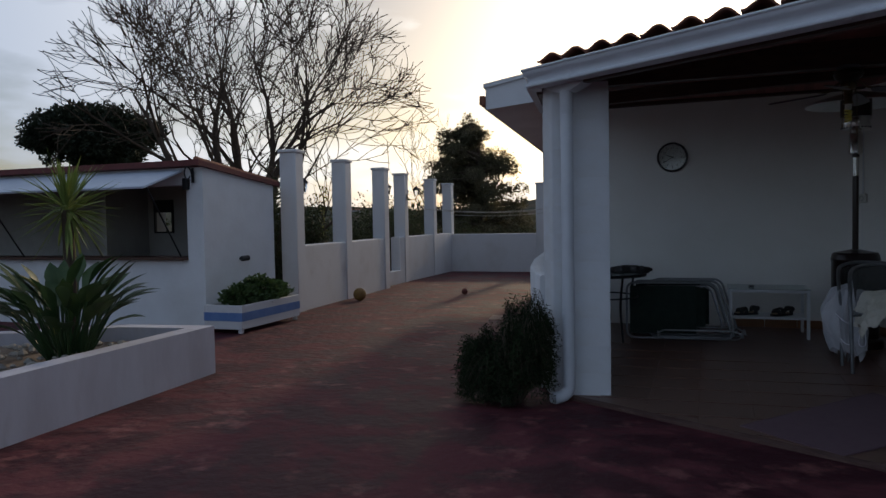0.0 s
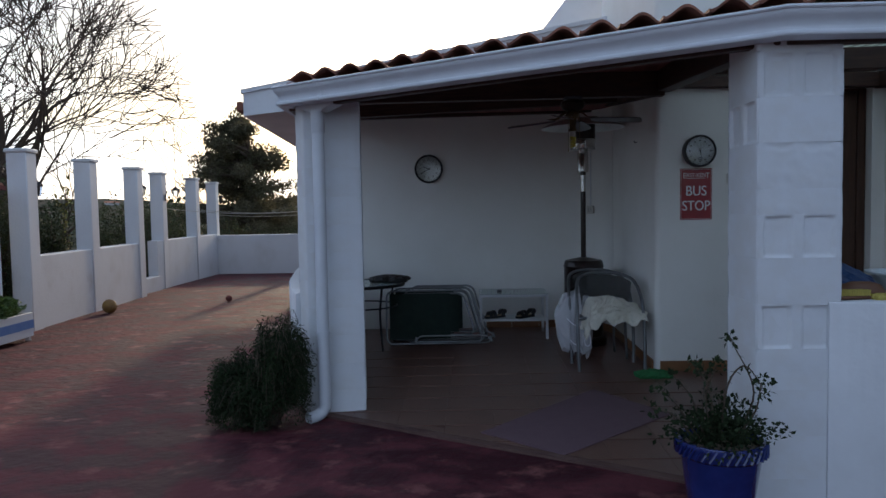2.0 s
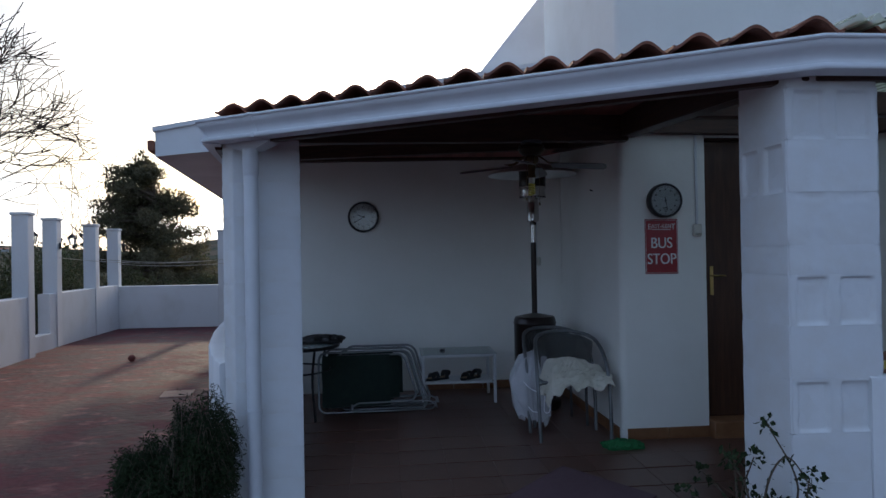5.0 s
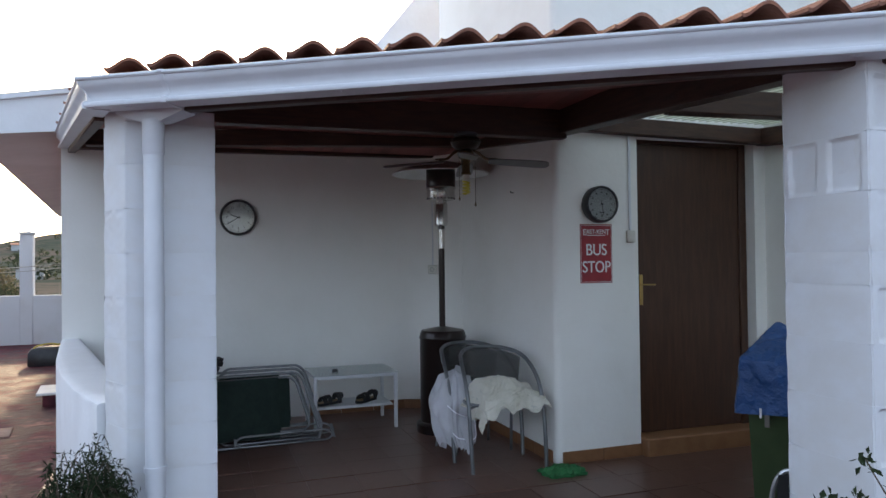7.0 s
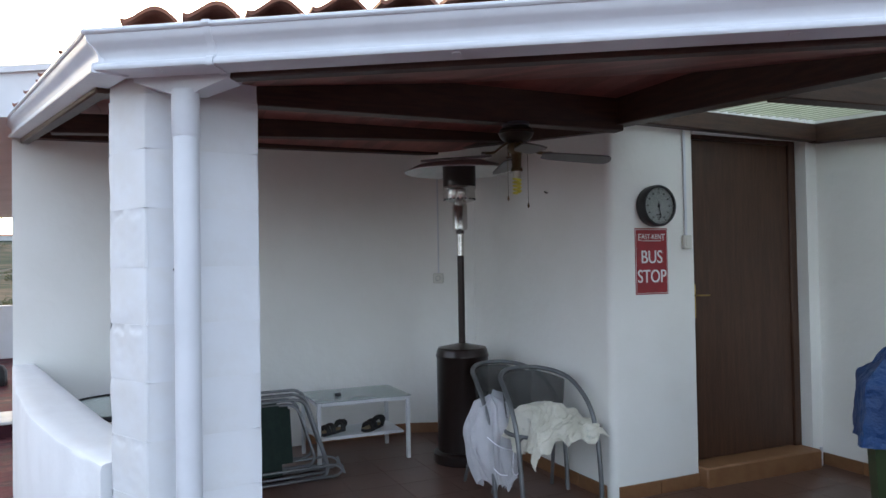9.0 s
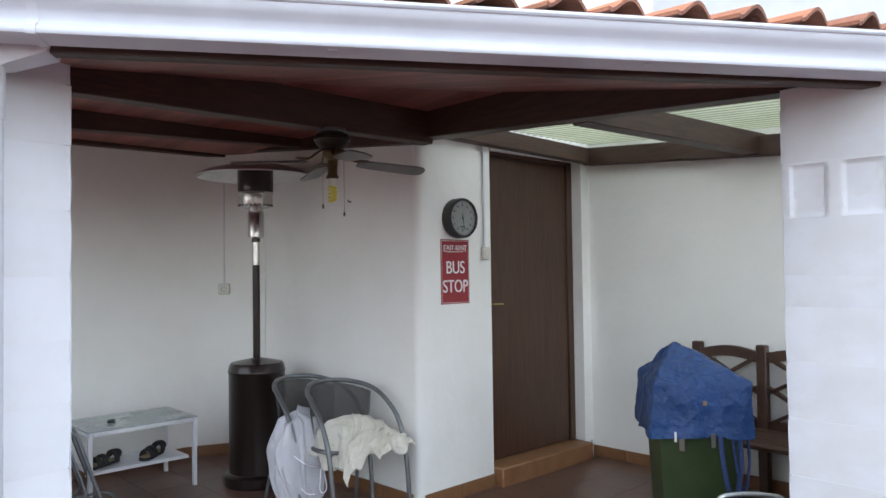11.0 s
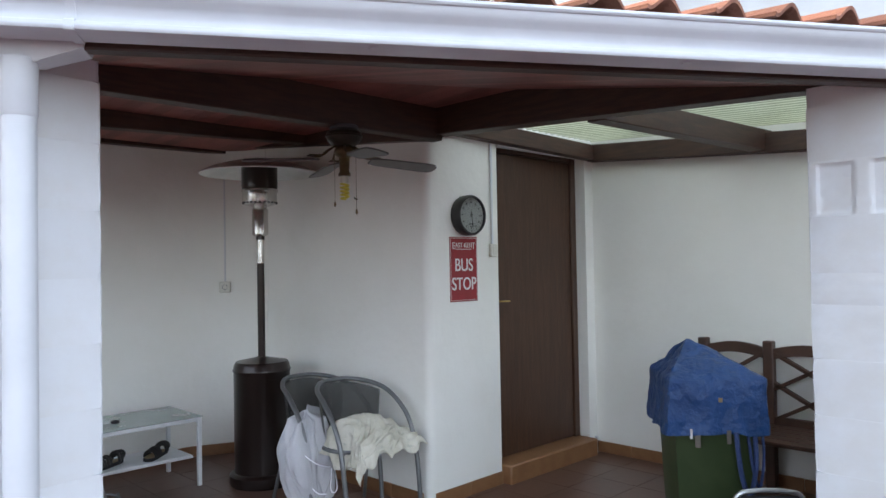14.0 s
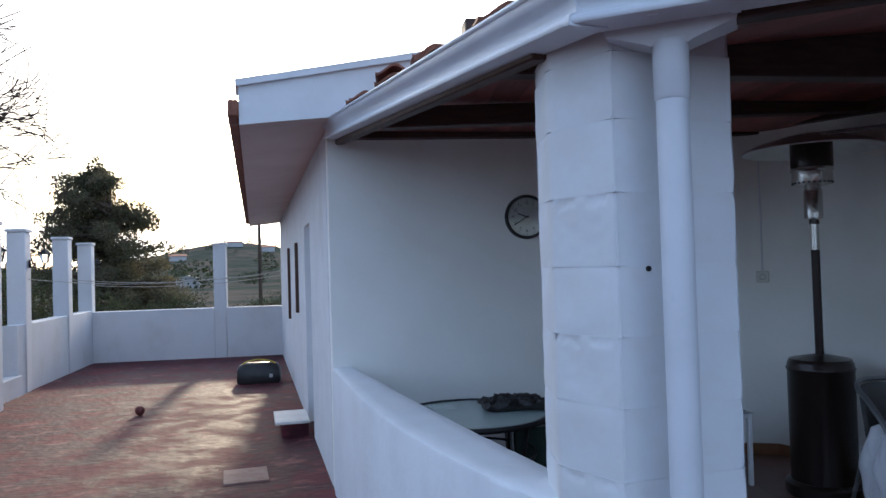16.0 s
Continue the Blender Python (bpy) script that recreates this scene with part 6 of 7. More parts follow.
# ---- rattan bistro chairs ----
def bistro_chair(x, y, z, rz, label):
    c = thing("bistro_chair", label, "chair", "bistro chairs", (x, y, z), rz)
    s = Mesh()
    s.tube(smooth_line([(-0.26, 0.275, 0.0), (-0.235, 0.28, 0.25), (-0.20, 0.28, 0.45), (-0.13, 0.275, 0.60), (0.0, 0.255, 0.715), (0.12, 0.215, 0.765), (0.22, 0.12, 0.79), (0.25, 0.0, 0.795),
                        (0.22, -0.12, 0.79), (0.12, -0.215, 0.765), (0.0, -0.255, 0.715), (-0.13, -0.275, 0.60), (-0.20, -0.28, 0.45), (-0.235, -0.28, 0.25), (-0.26, -0.275, 0.0)], 5), 0.0145, 10)
    part("arch_frame", s, CHAIR_TUBE, c, "curved grey tube forming arms, back and front legs")
    for sy in (-1, 1):
        s = Mesh()
        s.tube(smooth_line([(0.13, 0.19 * sy, 0.43), (0.17, 0.20 * sy, 0.25), (0.235, 0.225 * sy, 0.0)], 4), 0.012, 8)
        part("rear_leg", s, CHAIR_TUBE, c)
    s = Mesh()
    ring = [(0.215 * math.cos(a) - 0.02, 0.235 * math.sin(a), 0.435) for a in [2 * math.pi * i / 28 for i in range(28)]]
    s.tube(ring, 0.012, 8, True)
    s.tube([(-0.20, 0.28, 0.43), (-0.12, 0.19, 0.43)], 0.009, 6)
    s.tube([(-0.20, -0.28, 0.43), (-0.12, -0.19, 0.43)], 0.009, 6)
    ring_part = part("seat_ring", s, CHAIR_TUBE, c)
    s = Mesh()
    n = 18
    for i in range(-n, n + 1):
        u = i / n * 0.2
        half = 0.235 * math.sqrt(max(0.0, 1 - (u / 0.215) ** 2))
        s.box(u - 0.02 - 0.0048, u - 0.02 + 0.0048, -half, half, 0.432 + 0.003 * (i % 2), 0.438 + 0.003 * (i % 2))
    for i in range(-20, 21):
        v = i / 20 * 0.22
        half = 0.213 * math.sqrt(max(0.0, 1 - (v / 0.235) ** 2))
        s.box(-half - 0.02, half - 0.02, v - 0.0045, v + 0.0045, 0.4335, 0.4395)
    part("woven_seat", s, RATTAN, ring_part, "grey woven rattan seat")
    s = Mesh()
    rows, cols = 26, 30
    vs, fs = [], []
    for j in range(rows + 1):
        t = j / rows
        zz = 0.46 + 0.32 * t
        for i in range(cols + 1):
            a = radians(-74 + 148 * i / cols)
            r = 0.205 + 0.03 * t + 0.0022 * ((i + j) % 2)
            vs.append((r * math.cos(a) * 1.02 - 0.0, r * math.sin(a) * 1.02, zz - 0.05 * t * (1 - math.cos(a)) * 1.6))
    for j in range(rows):
        for i in range(cols):
            a = j * (cols + 1) + i
            fs.append((a, a + 1, a + cols + 2, a + cols + 1))
    s.add(vs, fs)
    s.add([(p[0] * 0.975, p[1] * 0.975, p[2]) for p in vs], [f[::-1] for f in fs])
    part("woven_back", s, RATTAN, c, "grey woven rattan backrest")
    return c


bistro_chair(6.76, -1.00, porch_z(6.76, -1.0), 0, "grey woven bistro chair holding a heap of cream cloth")
bistro_chair(7.09, -0.965, porch_z(7.09, -0.97), 3, "grey woven bistro chair beside the patio heater")


def folded_cloth(name, at, half, height, material, label, seed, hang=0.0, fold=0.035, dirs=(1.0, 0.0), category="cloth"):
    """A crumpled cloth: a rumpled top surface whose front hangs down in folds, with an underside."""
    t = thing(name, label, category, at=at)
    s = Mesh()
    n = 54
    top, bot = [], []
    for i in range(n + 1):
        for j in range(n + 1):
            u, v = -1 + 2 * i / n, -1 + 2 * j / n
            r = math.sqrt(u * u + v * v)
            edge = 1.0 + 0.22 * noise.noise((u * 2.2 + seed, v * 2.2, 1.7))
            k = max(0.0, 1 - (r / (1.15 * edge)) ** 3)
            rid = 1 - abs(noise.noise((u * 2.6 + seed, v * 4.4 + u * 1.8, 0.5)))
            rid2 = 1 - abs(noise.noise((u * 6.0 + seed, v * 9.0 - u * 3.0, 3.5)))
            z = height * (0.35 + 0.65 * k) * (0.7 + 0.3 * rid) + fold * (rid - 0.6) + fold * 0.6 * (rid2 - 0.7)
            x, y = u * half[0] * edge, v * half[1] * edge
            if hang and u < -0.55:
                q = (-0.55 - u) / 0.45
                lo = hang * q * (0.55 + 0.45 * math.sin(v * 5.0 + seed))
                z -= lo
                x = -0.55 * half[0] * edge - 0.06 * q ** 0.5 - 0.025 * math.sin(v * 16 + seed) * q
            top.append((x, y, max(z, -hang)))
            bot.append((x * 0.97 + 0.004, y * 0.97, max(z - 0.012, -hang - 0.002) if (hang and u < -0.55) else min(0.0, z)))
    fs = []
    for i in range(n):
        for j in range(n):
            a = i * (n + 1) + j
            fs.append((a, a + n + 1, a + n + 2, a + 1))
    m0 = len(top)
    rim = [i * (n + 1) for i in range(n + 1)] + [n * (n + 1) + j for j in range(1, n + 1)] + [i * (n + 1) + n for i in range(n - 1, -1, -1)] + list(range(n - 1, 0, -1))
    fs2 = [tuple(m0 + q for q in f[::-1]) for f in fs]
    sides = [(rim[i], rim[(i + 1) % len(rim)], m0 + rim[(i + 1) % len(rim)], m0 + rim[i]) for i in range(len(rim))]
    s.add(top + bot, fs + fs2 + sides, True)
    part("folds", s, material, t)
    return t


def draped_heap(name, at, half, height, material, label, seed):
    """A cloth thrown on a seat: sweeping folds, higher to one side, its edges hanging over."""
    t = thing(name, label, "cloth", at=at)
    s = Mesh()
    n = 110
    top, bot = [], []
    for i in range(n + 1):
        for j in range(n + 1):
            u, v = -1 + 2 * i / n, -1 + 2 * j / n
            edge = 1.0 + 0.20 * noise.noise((u * 1.6 + seed, v * 1.6, 1.7)) + 0.05 * noise.noise((u * 6 + seed, v * 6, 1.7))
            k = math.exp(-((u - 0.25) ** 2 / 0.55 + (v + 0.05) ** 2 / 0.60)) * (1 - smooth01(0.8, 1.05, max(abs(u), abs(v))))
            warp = noise.noise((u * 0.9 + seed, v * 0.9, 0.4))
            ph = 6.5 * (0.66 * u + 0.42 * v) + 4.0 * warp
            sweep = (1 - abs(math.sin(ph))) ** 1.3 * (0.45 + 0.9 * abs(noise.noise((u * 1.6, v * 1.6 + seed, 8.0))))
            fine = (1 - abs(math.sin(2.7 * ph + 4.0 * noise.noise((u * 2.5, v * 2.5 + seed, 2.2))))) ** 1.5
            crump = 1 - 2 * abs(noise.noise((u * 3.2 + seed, v * 3.2, 5.5)))
            z = height * k * (0.9 + 0.35 * noise.noise((u * 1.4 + seed, v * 1.4, 6.0))) + 0.046 * sweep * (0.5 + k) + 0.013 * fine + 0.012 * crump * (0.4 + k)
            x, y = u * half[0] * edge, v * half[1] * edge
            if v > 0.55:
                q = (v - 0.55) / 0.45
                z -= 0.12 * q * (0.75 + 0.25 * math.sin(u * 4 + seed))
                y = (0.55 + 0.20 * q) * half[1] * edge + 0.016 * math.sin(u * 13 + 2 * warp) * q
            if u < -0.6:
                q = (-0.6 - u) / 0.4
                z -= (0.05 * smooth01(0.1, 0.8, v) + 0.045 + 0.022 * math.sin(v * 12 + seed)) * q
                x = (-0.6 - 0.22 * q) * half[0] * edge - 0.012 * math.sin(v * 17 + seed + 3 * warp) * q
            top.append((x, y, z + 0.008))
            bot.append((x * 0.985, y * 0.985, z))
    fs = [(i * (n + 1) + j, (i + 1) * (n + 1) + j, (i + 1) * (n + 1) + j + 1, i * (n + 1) + j + 1) for i in range(n) for j in range(n)]
    m0 = len(top)
    rim = [i * (n + 1) for i in range(n + 1)] + [n * (n + 1) + j for j in range(1, n + 1)] + [i * (n + 1) + n for i in range(n - 1, -1, -1)] + list(range(n - 1, 0, -1))
    s.add(top + bot, fs + [tuple(m0 + q for q in f[::-1]) for f in fs] + [(rim[i], rim[(i + 1) % len(rim)], m0 + rim[(i + 1) % len(rim)], m0 + rim[i]) for i in range(len(rim))], True)
    part("folds", s, material, t)
    return t


def sheer_bundle(name, at, label):
    """A sheer curtain slung over the chair arm: two loose layers falling in sharp uneven folds."""
    t = thing(name, label, "curtain", at=at)
    rows, cols = 44, 110
    for layer, k0 in ((0, 1.0), (1, 0.72)):
        s = Mesh()
        vs = []
        for i in range(rows + 1):
            f = i / rows
            rr = (0.135 - 0.05 * (1 - f) ** 2 - 0.045 * smooth01(0.55, 1.0, f)) * k0 * (1 - 0.85 * smooth01(0.93, 1.0, f))
            for k in range(cols):
                a = 2 * math.pi * k / cols
                c, d = math.cos(a), math.sin(a)
                lean = noise.noise((c * 1.3 + layer * 7, d * 1.3, f * 1.1))
                fold = abs(math.sin(2.5 * a + 3.2 * lean + 1.3 * f + layer))
                fine = abs(math.sin(6.5 * a + 5.0 * noise.noise((c * 1.7, d * 1.7, f * 2.2 + layer))))
                w = rr * (0.80 + 0.42 * fold + 0.14 * fine + 0.5 * lean)
                hem = 0.07 * noise.noise((c * 1.6, d * 1.6, 9.0 + layer)) + 0.05 * fold
                z = 0.07 + hem * (1 - f) + 0.57 * f + 0.06 * noise.noise((c * 1.2, d * 1.2, 3.0)) * f
                vs.append((w * c * 0.80 - 0.05 * (1 - f) + 0.03 * f, w * d * 1.05 + 0.035 * math.sin(2.4 * f) * (1 - f), z))
        s.add(vs, [(i * cols + k, i * cols + (k + 1) % cols, (i + 1) * cols + (k + 1) % cols, (i + 1) * cols + k) for i in range(rows) for k in range(cols)] + [tuple(rows * cols + k for k in range(cols))], True)
        part("layer", s, TULLE, t)
    for pts in (((-0.10, 0.12, 0.42), (-0.155, 0.06, 0.36), (-0.165, -0.01, 0.33), (-0.13, -0.07, 0.31)), ((-0.12, -0.06, 0.46), (-0.15, -0.055, 0.30), (-0.155, -0.045, 0.19), (-0.155, -0.07, 0.16), (-0.15, -0.095, 0.19), (-0.13, -0.09, 0.30)), ((-0.10, 0.11, 0.28), (-0.16, 0.06, 0.19), (-0.17, 0.0, 0.17))):
        s = Mesh()
        s.tube(smooth_line(pts, 5), 0.004, 5)
        part("satin_edge", s, RIBBON, t, "bright satin edging")
    return t


draped_heap("cream_cloth", (6.67, -0.995, porch_z(6.76, -1.0) + 0.446), (0.26, 0.305), 0.14, CREAM, "crumpled cream cotton cloth heaped on the chair seat", 2.3)
sheer_bundle("tulle_curtain", (6.95, -0.77, porch_z(6.86, -0.7)), "white sheer curtain fabric bundled over the chair arm")
folded_cloth("green_cloth", (6.31, -1.30, porch_z(6.4, -1.2)), (0.10, 0.14), 0.045, CLOTH_GREEN, "bright green cloth dropped on the floor", 9.4, 0, 0.02)

# ---- white coffee table with glass ----
tb = thing("coffee_table", "small white metal coffee table with a glass top", "table", at=(8.06, -0.255, porch_z(8, -0.3)))
TX, TY, TH = 0.50, 0.70, 0.45
for x in (0.0, TX):
    for y in (-TY / 2, TY / 2):
        s = Mesh()
        s.box(x - 0.014, x + 0.014, y - 0.014, y + 0.014, 0, TH, 0.003)
        part("leg", s, WHITE_METAL, tb)
s = Mesh()
for q in ((-0.014, TX + 0.014, -TY / 2 - 0.014, -TY / 2 + 0.014), (-0.014, TX + 0.014, TY / 2 - 0.014, TY / 2 + 0.014), (-0.014, 0.014, -TY / 2 + 0.014, TY / 2 - 0.014), (TX - 0.014, TX + 0.014, -TY / 2 + 0.014, TY / 2 - 0.014)):
    s.box(*q, TH, TH + 0.028, 0.003)
part("top_frame", s, WHITE_METAL, tb)
s = Mesh()
s.box(-0.02, TX + 0.02, -TY / 2 - 0.02, TY / 2 + 0.02, TH + 0.028, TH + 0.034, 0.002)
part("glass_top", s, GLASS, tb, "frosted green-tinted glass top")
s = Mesh()
s.box(0.09, TX - 0.05, -TY / 2 + 0.01, TY / 2 - 0.01, 0.192, 0.200, 0.002)
part("lower_shelf", s, WHITE_METAL, tb)
s = Mesh()
s.box(0.09, 0.104, -TY / 2, TY / 2, 0.176, 0.192, 0.003)
part("shelf_rail", s, WHITE_METAL, tb)
s = Mesh()
s.box(TX - 0.07, TX - 0.05, -TY / 2, TY / 2, 0.176, 0.192, 0.003)
part("shelf_rail", s, WHITE_METAL, tb)
for dy in (0.20, -0.13):
    sh = thing("sandal", "black strappy sandal with a tan insole on the shelf", "shoe", "pair of sandals", (8.27, -0.255 + dy, porch_z(8, -0.3) + 0.201), rz=118 if dy > 0 else 130)
    s = Mesh()
    pts = [(-0.12, -0.03), (-0.05, -0.038), (0.05, -0.043), (0.11, -0.035), (0.13, 0.0), (0.11, 0.035), (0.05, 0.04), (-0.05, 0.032), (-0.12, 0.03), (-0.135, 0.0)]
    s.prism(pts, 0, 0.022)
    sole = part("sole", s, RUBBER, sh)
    s = Mesh()
    s.prism([(a * 0.93, b * 0.9) for a, b in pts], 0.022, 0.027)
    part("insole", s, SHOE_TAN, sole, "tan insole")
    for xx, w, hh in ((0.065, 0.022, 0.045), (0.015, 0.022, 0.052), (-0.085, 0.022, 0.062)):
        s = Mesh()
        for sg_ in (-1, 1):
            s.tube([(xx + sg_ * w * 0.5, 0.042 * math.cos(a), 0.022 + hh * math.sin(a)) for a in [math.pi * i / 12 for i in range(13)]], 0.010, 6)
        part("strap", s, SHOE, sh)
    s = Mesh()
    s.tube([(-0.10 - 0.03 * math.sin(a), 0.036 * math.cos(a), 0.05 + 0.02 * math.sin(a)) for a in [math.pi * i / 10 for i in range(11)]], 0.018, 8)
    part("heel_cup", s, SHOE, sh)
at_ = thing("ashtray", "tiny black dish on the glass table", "dish", at=(8.27, -0.11, porch_z(8, -0.3) + TH + 0.035))
s = Mesh()
s.lathe([(0.0, 0.004), (0.02, 0.004), (0.022, 0.018), (0.027, 0.018), (0.026, 0.0), (0.0, 0.0)], 18)
part("dish", s, BLACK, at_)


# ---- folded green loungers ----
def folded_lounger(x, y, z, lean, rz, label):
    g = thing("folded_lounger", label, "lounger", "folded loungers", (x, y, z), rz)
    R = pose(0, 0, 0, 0, lean, 0)
    L, H = 0.84, 0.56

    def loop(x0, inset, y0, y1, z0, z1, r=0.011):
        q = Mesh()
        c = 0.07
        pts = []
        for cy, cz, a0 in ((y1 - c, z0 + c, -90), (y1 - c, z1 - c, 0), (y0 + c, z1 - c, 90), (y0 + c, z0 + c, 180)):
            for i in range(5):
                a = radians(a0 + 90 * i / 4)
                yy, zz = cy + c * math.cos(a), cz + c * math.sin(a)
                pts.append(R @ Vector((x0, yy - 0.16 * smooth01(0.1, -0.4, yy) * (1 - zz / H), zz)))
        q.tube(pts, r, 8, True)
        return q

    part("outer_frame", loop(0.0, 0, -L / 2, L / 2, 0.012, H), CHAIR_TUBE, g)
    part("seat_frame", loop(0.05, 0, -L / 2 + 0.05, L / 2 - 0.12, 0.10, H - 0.03), CHAIR_TUBE, g)
    part("leg_frame", loop(0.10, 0, -L / 2 - 0.04, L / 2 - 0.2, 0.03, H + 0.035), CHAIR_TUBE, g)
    part("brace_frame", loop(-0.045, 0, -L / 2 - 0.09, L / 2 - 0.30, 0.012, 0.09, 0.009), CHAIR_TUBE, g)
    for x0, y0, y1, z0, z1 in ((0.012, -L / 2 + 0.18, L / 2 - 0.03, 0.06, H - 0.03), (0.06, -L / 2 + 0.09, L / 2 - 0.16, 0.13, H - 0.06)):
        q = Mesh()
        nn = 14
        vs, fs = [], []
        for k, dx in enumerate((0.0, 0.007)):
            for i in range(nn + 1):
                for j in range(nn + 1):
                    u, v = i / nn, j / nn
                    sag = 0.035 * math.sin(math.pi * u) * math.sin(math.pi * v) + 0.008 * noise.noise((u * 3, v * 3, x0 * 50))
                    vs.append(R @ Vector((x0 + dx - sag, y0 + (y1 - y0) * u, z0 + (z1 - z0) * v)))
        m0 = (nn + 1) ** 2
        for i in range(nn):
            for j in range(nn):
                a = i * (nn + 1) + j
                fs.append((a, a + 1, a + nn + 2, a + nn + 1))
                fs.append((m0 + a, m0 + a + nn + 1, m0 + a + nn + 2, m0 + a + 1))
        q.add(vs, fs, True)
        part("canvas", q, GREEN_CLOTH, g, "dark green canvas")
    return g


folded_lounger(7.78, 0.65, porch_z(7.8, 0.5), 10, 4, "folded aluminium lounger with dark green canvas on its side")
folded_lounger(8.02, 0.62, porch_z(8, 0.5), 12, 2, "folded aluminium lounger with green canvas leaning behind another")

# ---- round garden table ----
rt = thing("round_table", "round glass garden table with a black metal rim", "table", at=(7.76, 1.33, porch_z(7.8, 1.25)))
s = Mesh()
s.lathe([(0.435, 0.625), (0.452, 0.625), (0.458, 0.64), (0.452, 0.655), (0.435, 0.655), (0.435, 0.625)], 56, caps=False)
part("rim", s, IRON, rt)
s = Mesh()
s.lathe([(0.0, 0.638), (0.437, 0.638), (0.437, 0.646), (0.0, 0.646)], 56)
part("glass_top", s, GLASS, rt, "pale frosted glass top")
for a in (40, 130, 220, 310):
    s = Mesh()
    s.tube(smooth_line([(0.40 * math.cos(radians(a)), 0.40 * math.sin(radians(a)), 0.625), (0.36 * math.cos(radians(a)), 0.36 * math.sin(radians(a)), 0.35), (0.40 * math.cos(radians(a)), 0.40 * math.sin(radians(a)), 0.0)], 5), 0.011, 8)
    part("leg", s, IRON, rt)
s = Mesh()
s.tube([(0.37 * math.cos(2 * math.pi * i / 36), 0.37 * math.sin(2 * math.pi * i / 36), 0.42) for i in range(36)], 0.008, 6, True)
part("stretcher_ring", s, IRON, rt)
folded_cloth("dark_bundle", (7.88, 1.05, porch_z(7.8, 1.25) + 0.656), (0.15, 0.19), 0.055, SHOE, "crumpled dark cloth lying on the round table", 4.4, 0, 0.03)

# ---- bin under a blue tarpaulin ----
bn = thing("garden_bin", "dark green plastic bin standing on the porch tiles", "bin", at=(5.03, -2.04, porch_z(4.93, -1.93)), rz=40)
s = Mesh()
vs = []
for z, h in ((0.0, 0.185), (0.02, 0.195), (0.66, 0.226), (0.68, 0.236), (0.71, 0.236)):
    for k in range(24):
        a = 2 * math.pi * k / 24
        q = max(abs(math.cos(a)), abs(math.sin(a)))
        rr = h / q ** 0.75
        vs.append((rr * math.cos(a), rr * math.sin(a), z))
fs = [tuple(range(23, -1, -1)), tuple(96 + k for k in range(24))] + [(i * 24 + k, i * 24 + (k + 1) % 24, (i + 1) * 24 + (k + 1) % 24, (i + 1) * 24 + k) for i in range(4) for k in range(24)]
s.add(vs, fs, True)
bin_body = part("body", s, BIN, bn)
s = Mesh()
for k in range(24):
    a, b2 = 2 * math.pi * k / 24, 2 * math.pi * (k + 1) / 24
    pts = []
    for t_ in (a, b2):
        q = max(abs(math.cos(t_)), abs(math.sin(t_)))
        rr = 0.205 / q ** 0.75
        pts += [(rr * math.cos(t_), rr * math.sin(t_), 0.10), (rr * 1.03 * math.cos(t_), rr * 1.03 * math.sin(t_), 0.112), (rr * 1.01 * math.cos(t_), rr * 1.01 * math.sin(t_), 0.125)]
    s.add(pts, [(0, 3, 4, 1), (1, 4, 5, 2)])
part("moulded_rib", s, BIN, bin_body)
tp = thing("tarpaulin", "crinkled blue tarpaulin draped over the bin top", "tarpaulin", at=(5.03, -2.04, porch_z(4.93, -1.93) + 0.64), rz=40)
s = Mesh()
vs = []
rows, cols = 34, 110
for i in range(rows + 1):
    t = i / rows
    for k in range(cols):
        a = 2 * math.pi * k / cols
        q = max(abs(math.cos(a)), abs(math.sin(a)))
        sq = 1 / q ** 0.95
        if t < 0.45:
            u = t / 0.45
            rr = 0.255 * sq * (1 - 0.06 * u) + 0.010 * math.sin(a * 9 + 2) * (1 - u)
            z = 0.025 * noise.noise((math.cos(a) * 2, math.sin(a) * 2, 0)) * (1 - u) + 0.28 * u
            cx, cy = 0.0, 0.0
        else:
            u = (t - 0.45) / 0.55
            rr = 0.2397 * sq * (1 - u)
            z = 0.28 + 0.18 * u
            cx, cy = 0.08 * u, -0.02 * u
        x, y = rr * math.cos(a) + cx, rr * math.sin(a) + cy
        wr = 0.014 * noise.noise((x * 8, y * 8, z * 8 + 3)) + 0.014 * (1 - 1.6 * abs(noise.noise((x * 11, y * 11, z * 9)))) + 0.010 * (1 - abs(noise.noise((x * 26, y * 26, z * 22)))) - 0.02 * max(0, math.cos(a * 2 + 0.6)) ** 6 * min(1, t * 2)
        d = Vector((math.cos(a), math.sin(a), 0.5)).normalized()
        vs.append((x + d.x * wr, y + d.y * wr, z + d.z * wr))
fs = [(i * cols + k, i * cols + (k + 1) % cols, (i + 1) * cols + (k + 1) % cols, (i + 1) * cols + k) for i in range(rows) for k in range(cols)]
s.add(vs, fs, True)
cover_sheet = part("sheet", s, TARP, tp)
for a, r0, w, z0, z1 in ((68, 0.282, 0.014, -0.06, 0.03), (100, 0.268, 0.012, -0.04, 0.03)):
    s = Mesh()
    s.box(r0, r0 + 0.005, -w, w, z0, z1, 0.002, pose(0, 0, 0, 0, 0, a))
    part("tape", s, TAPE, cover_sheet, "strip of grey-brown tape")
s = Mesh()
s.box(0.293, 0.297, -0.006, 0.006, -0.015, 0.035, 0.001, pose(0, 0, 0, 0, 0, 62))
part("care_label", s, SIGN_WHITE, cover_sheet, "small white label")
s = Mesh()
s.box(0.262, 0.267, -0.010, 0.010, 0.172, 0.195, 0.001, pose(0, 0, 0, 0, 0, 92))
part("maker_label", s, SHOE_TAN, cover_sheet, "small tan label")
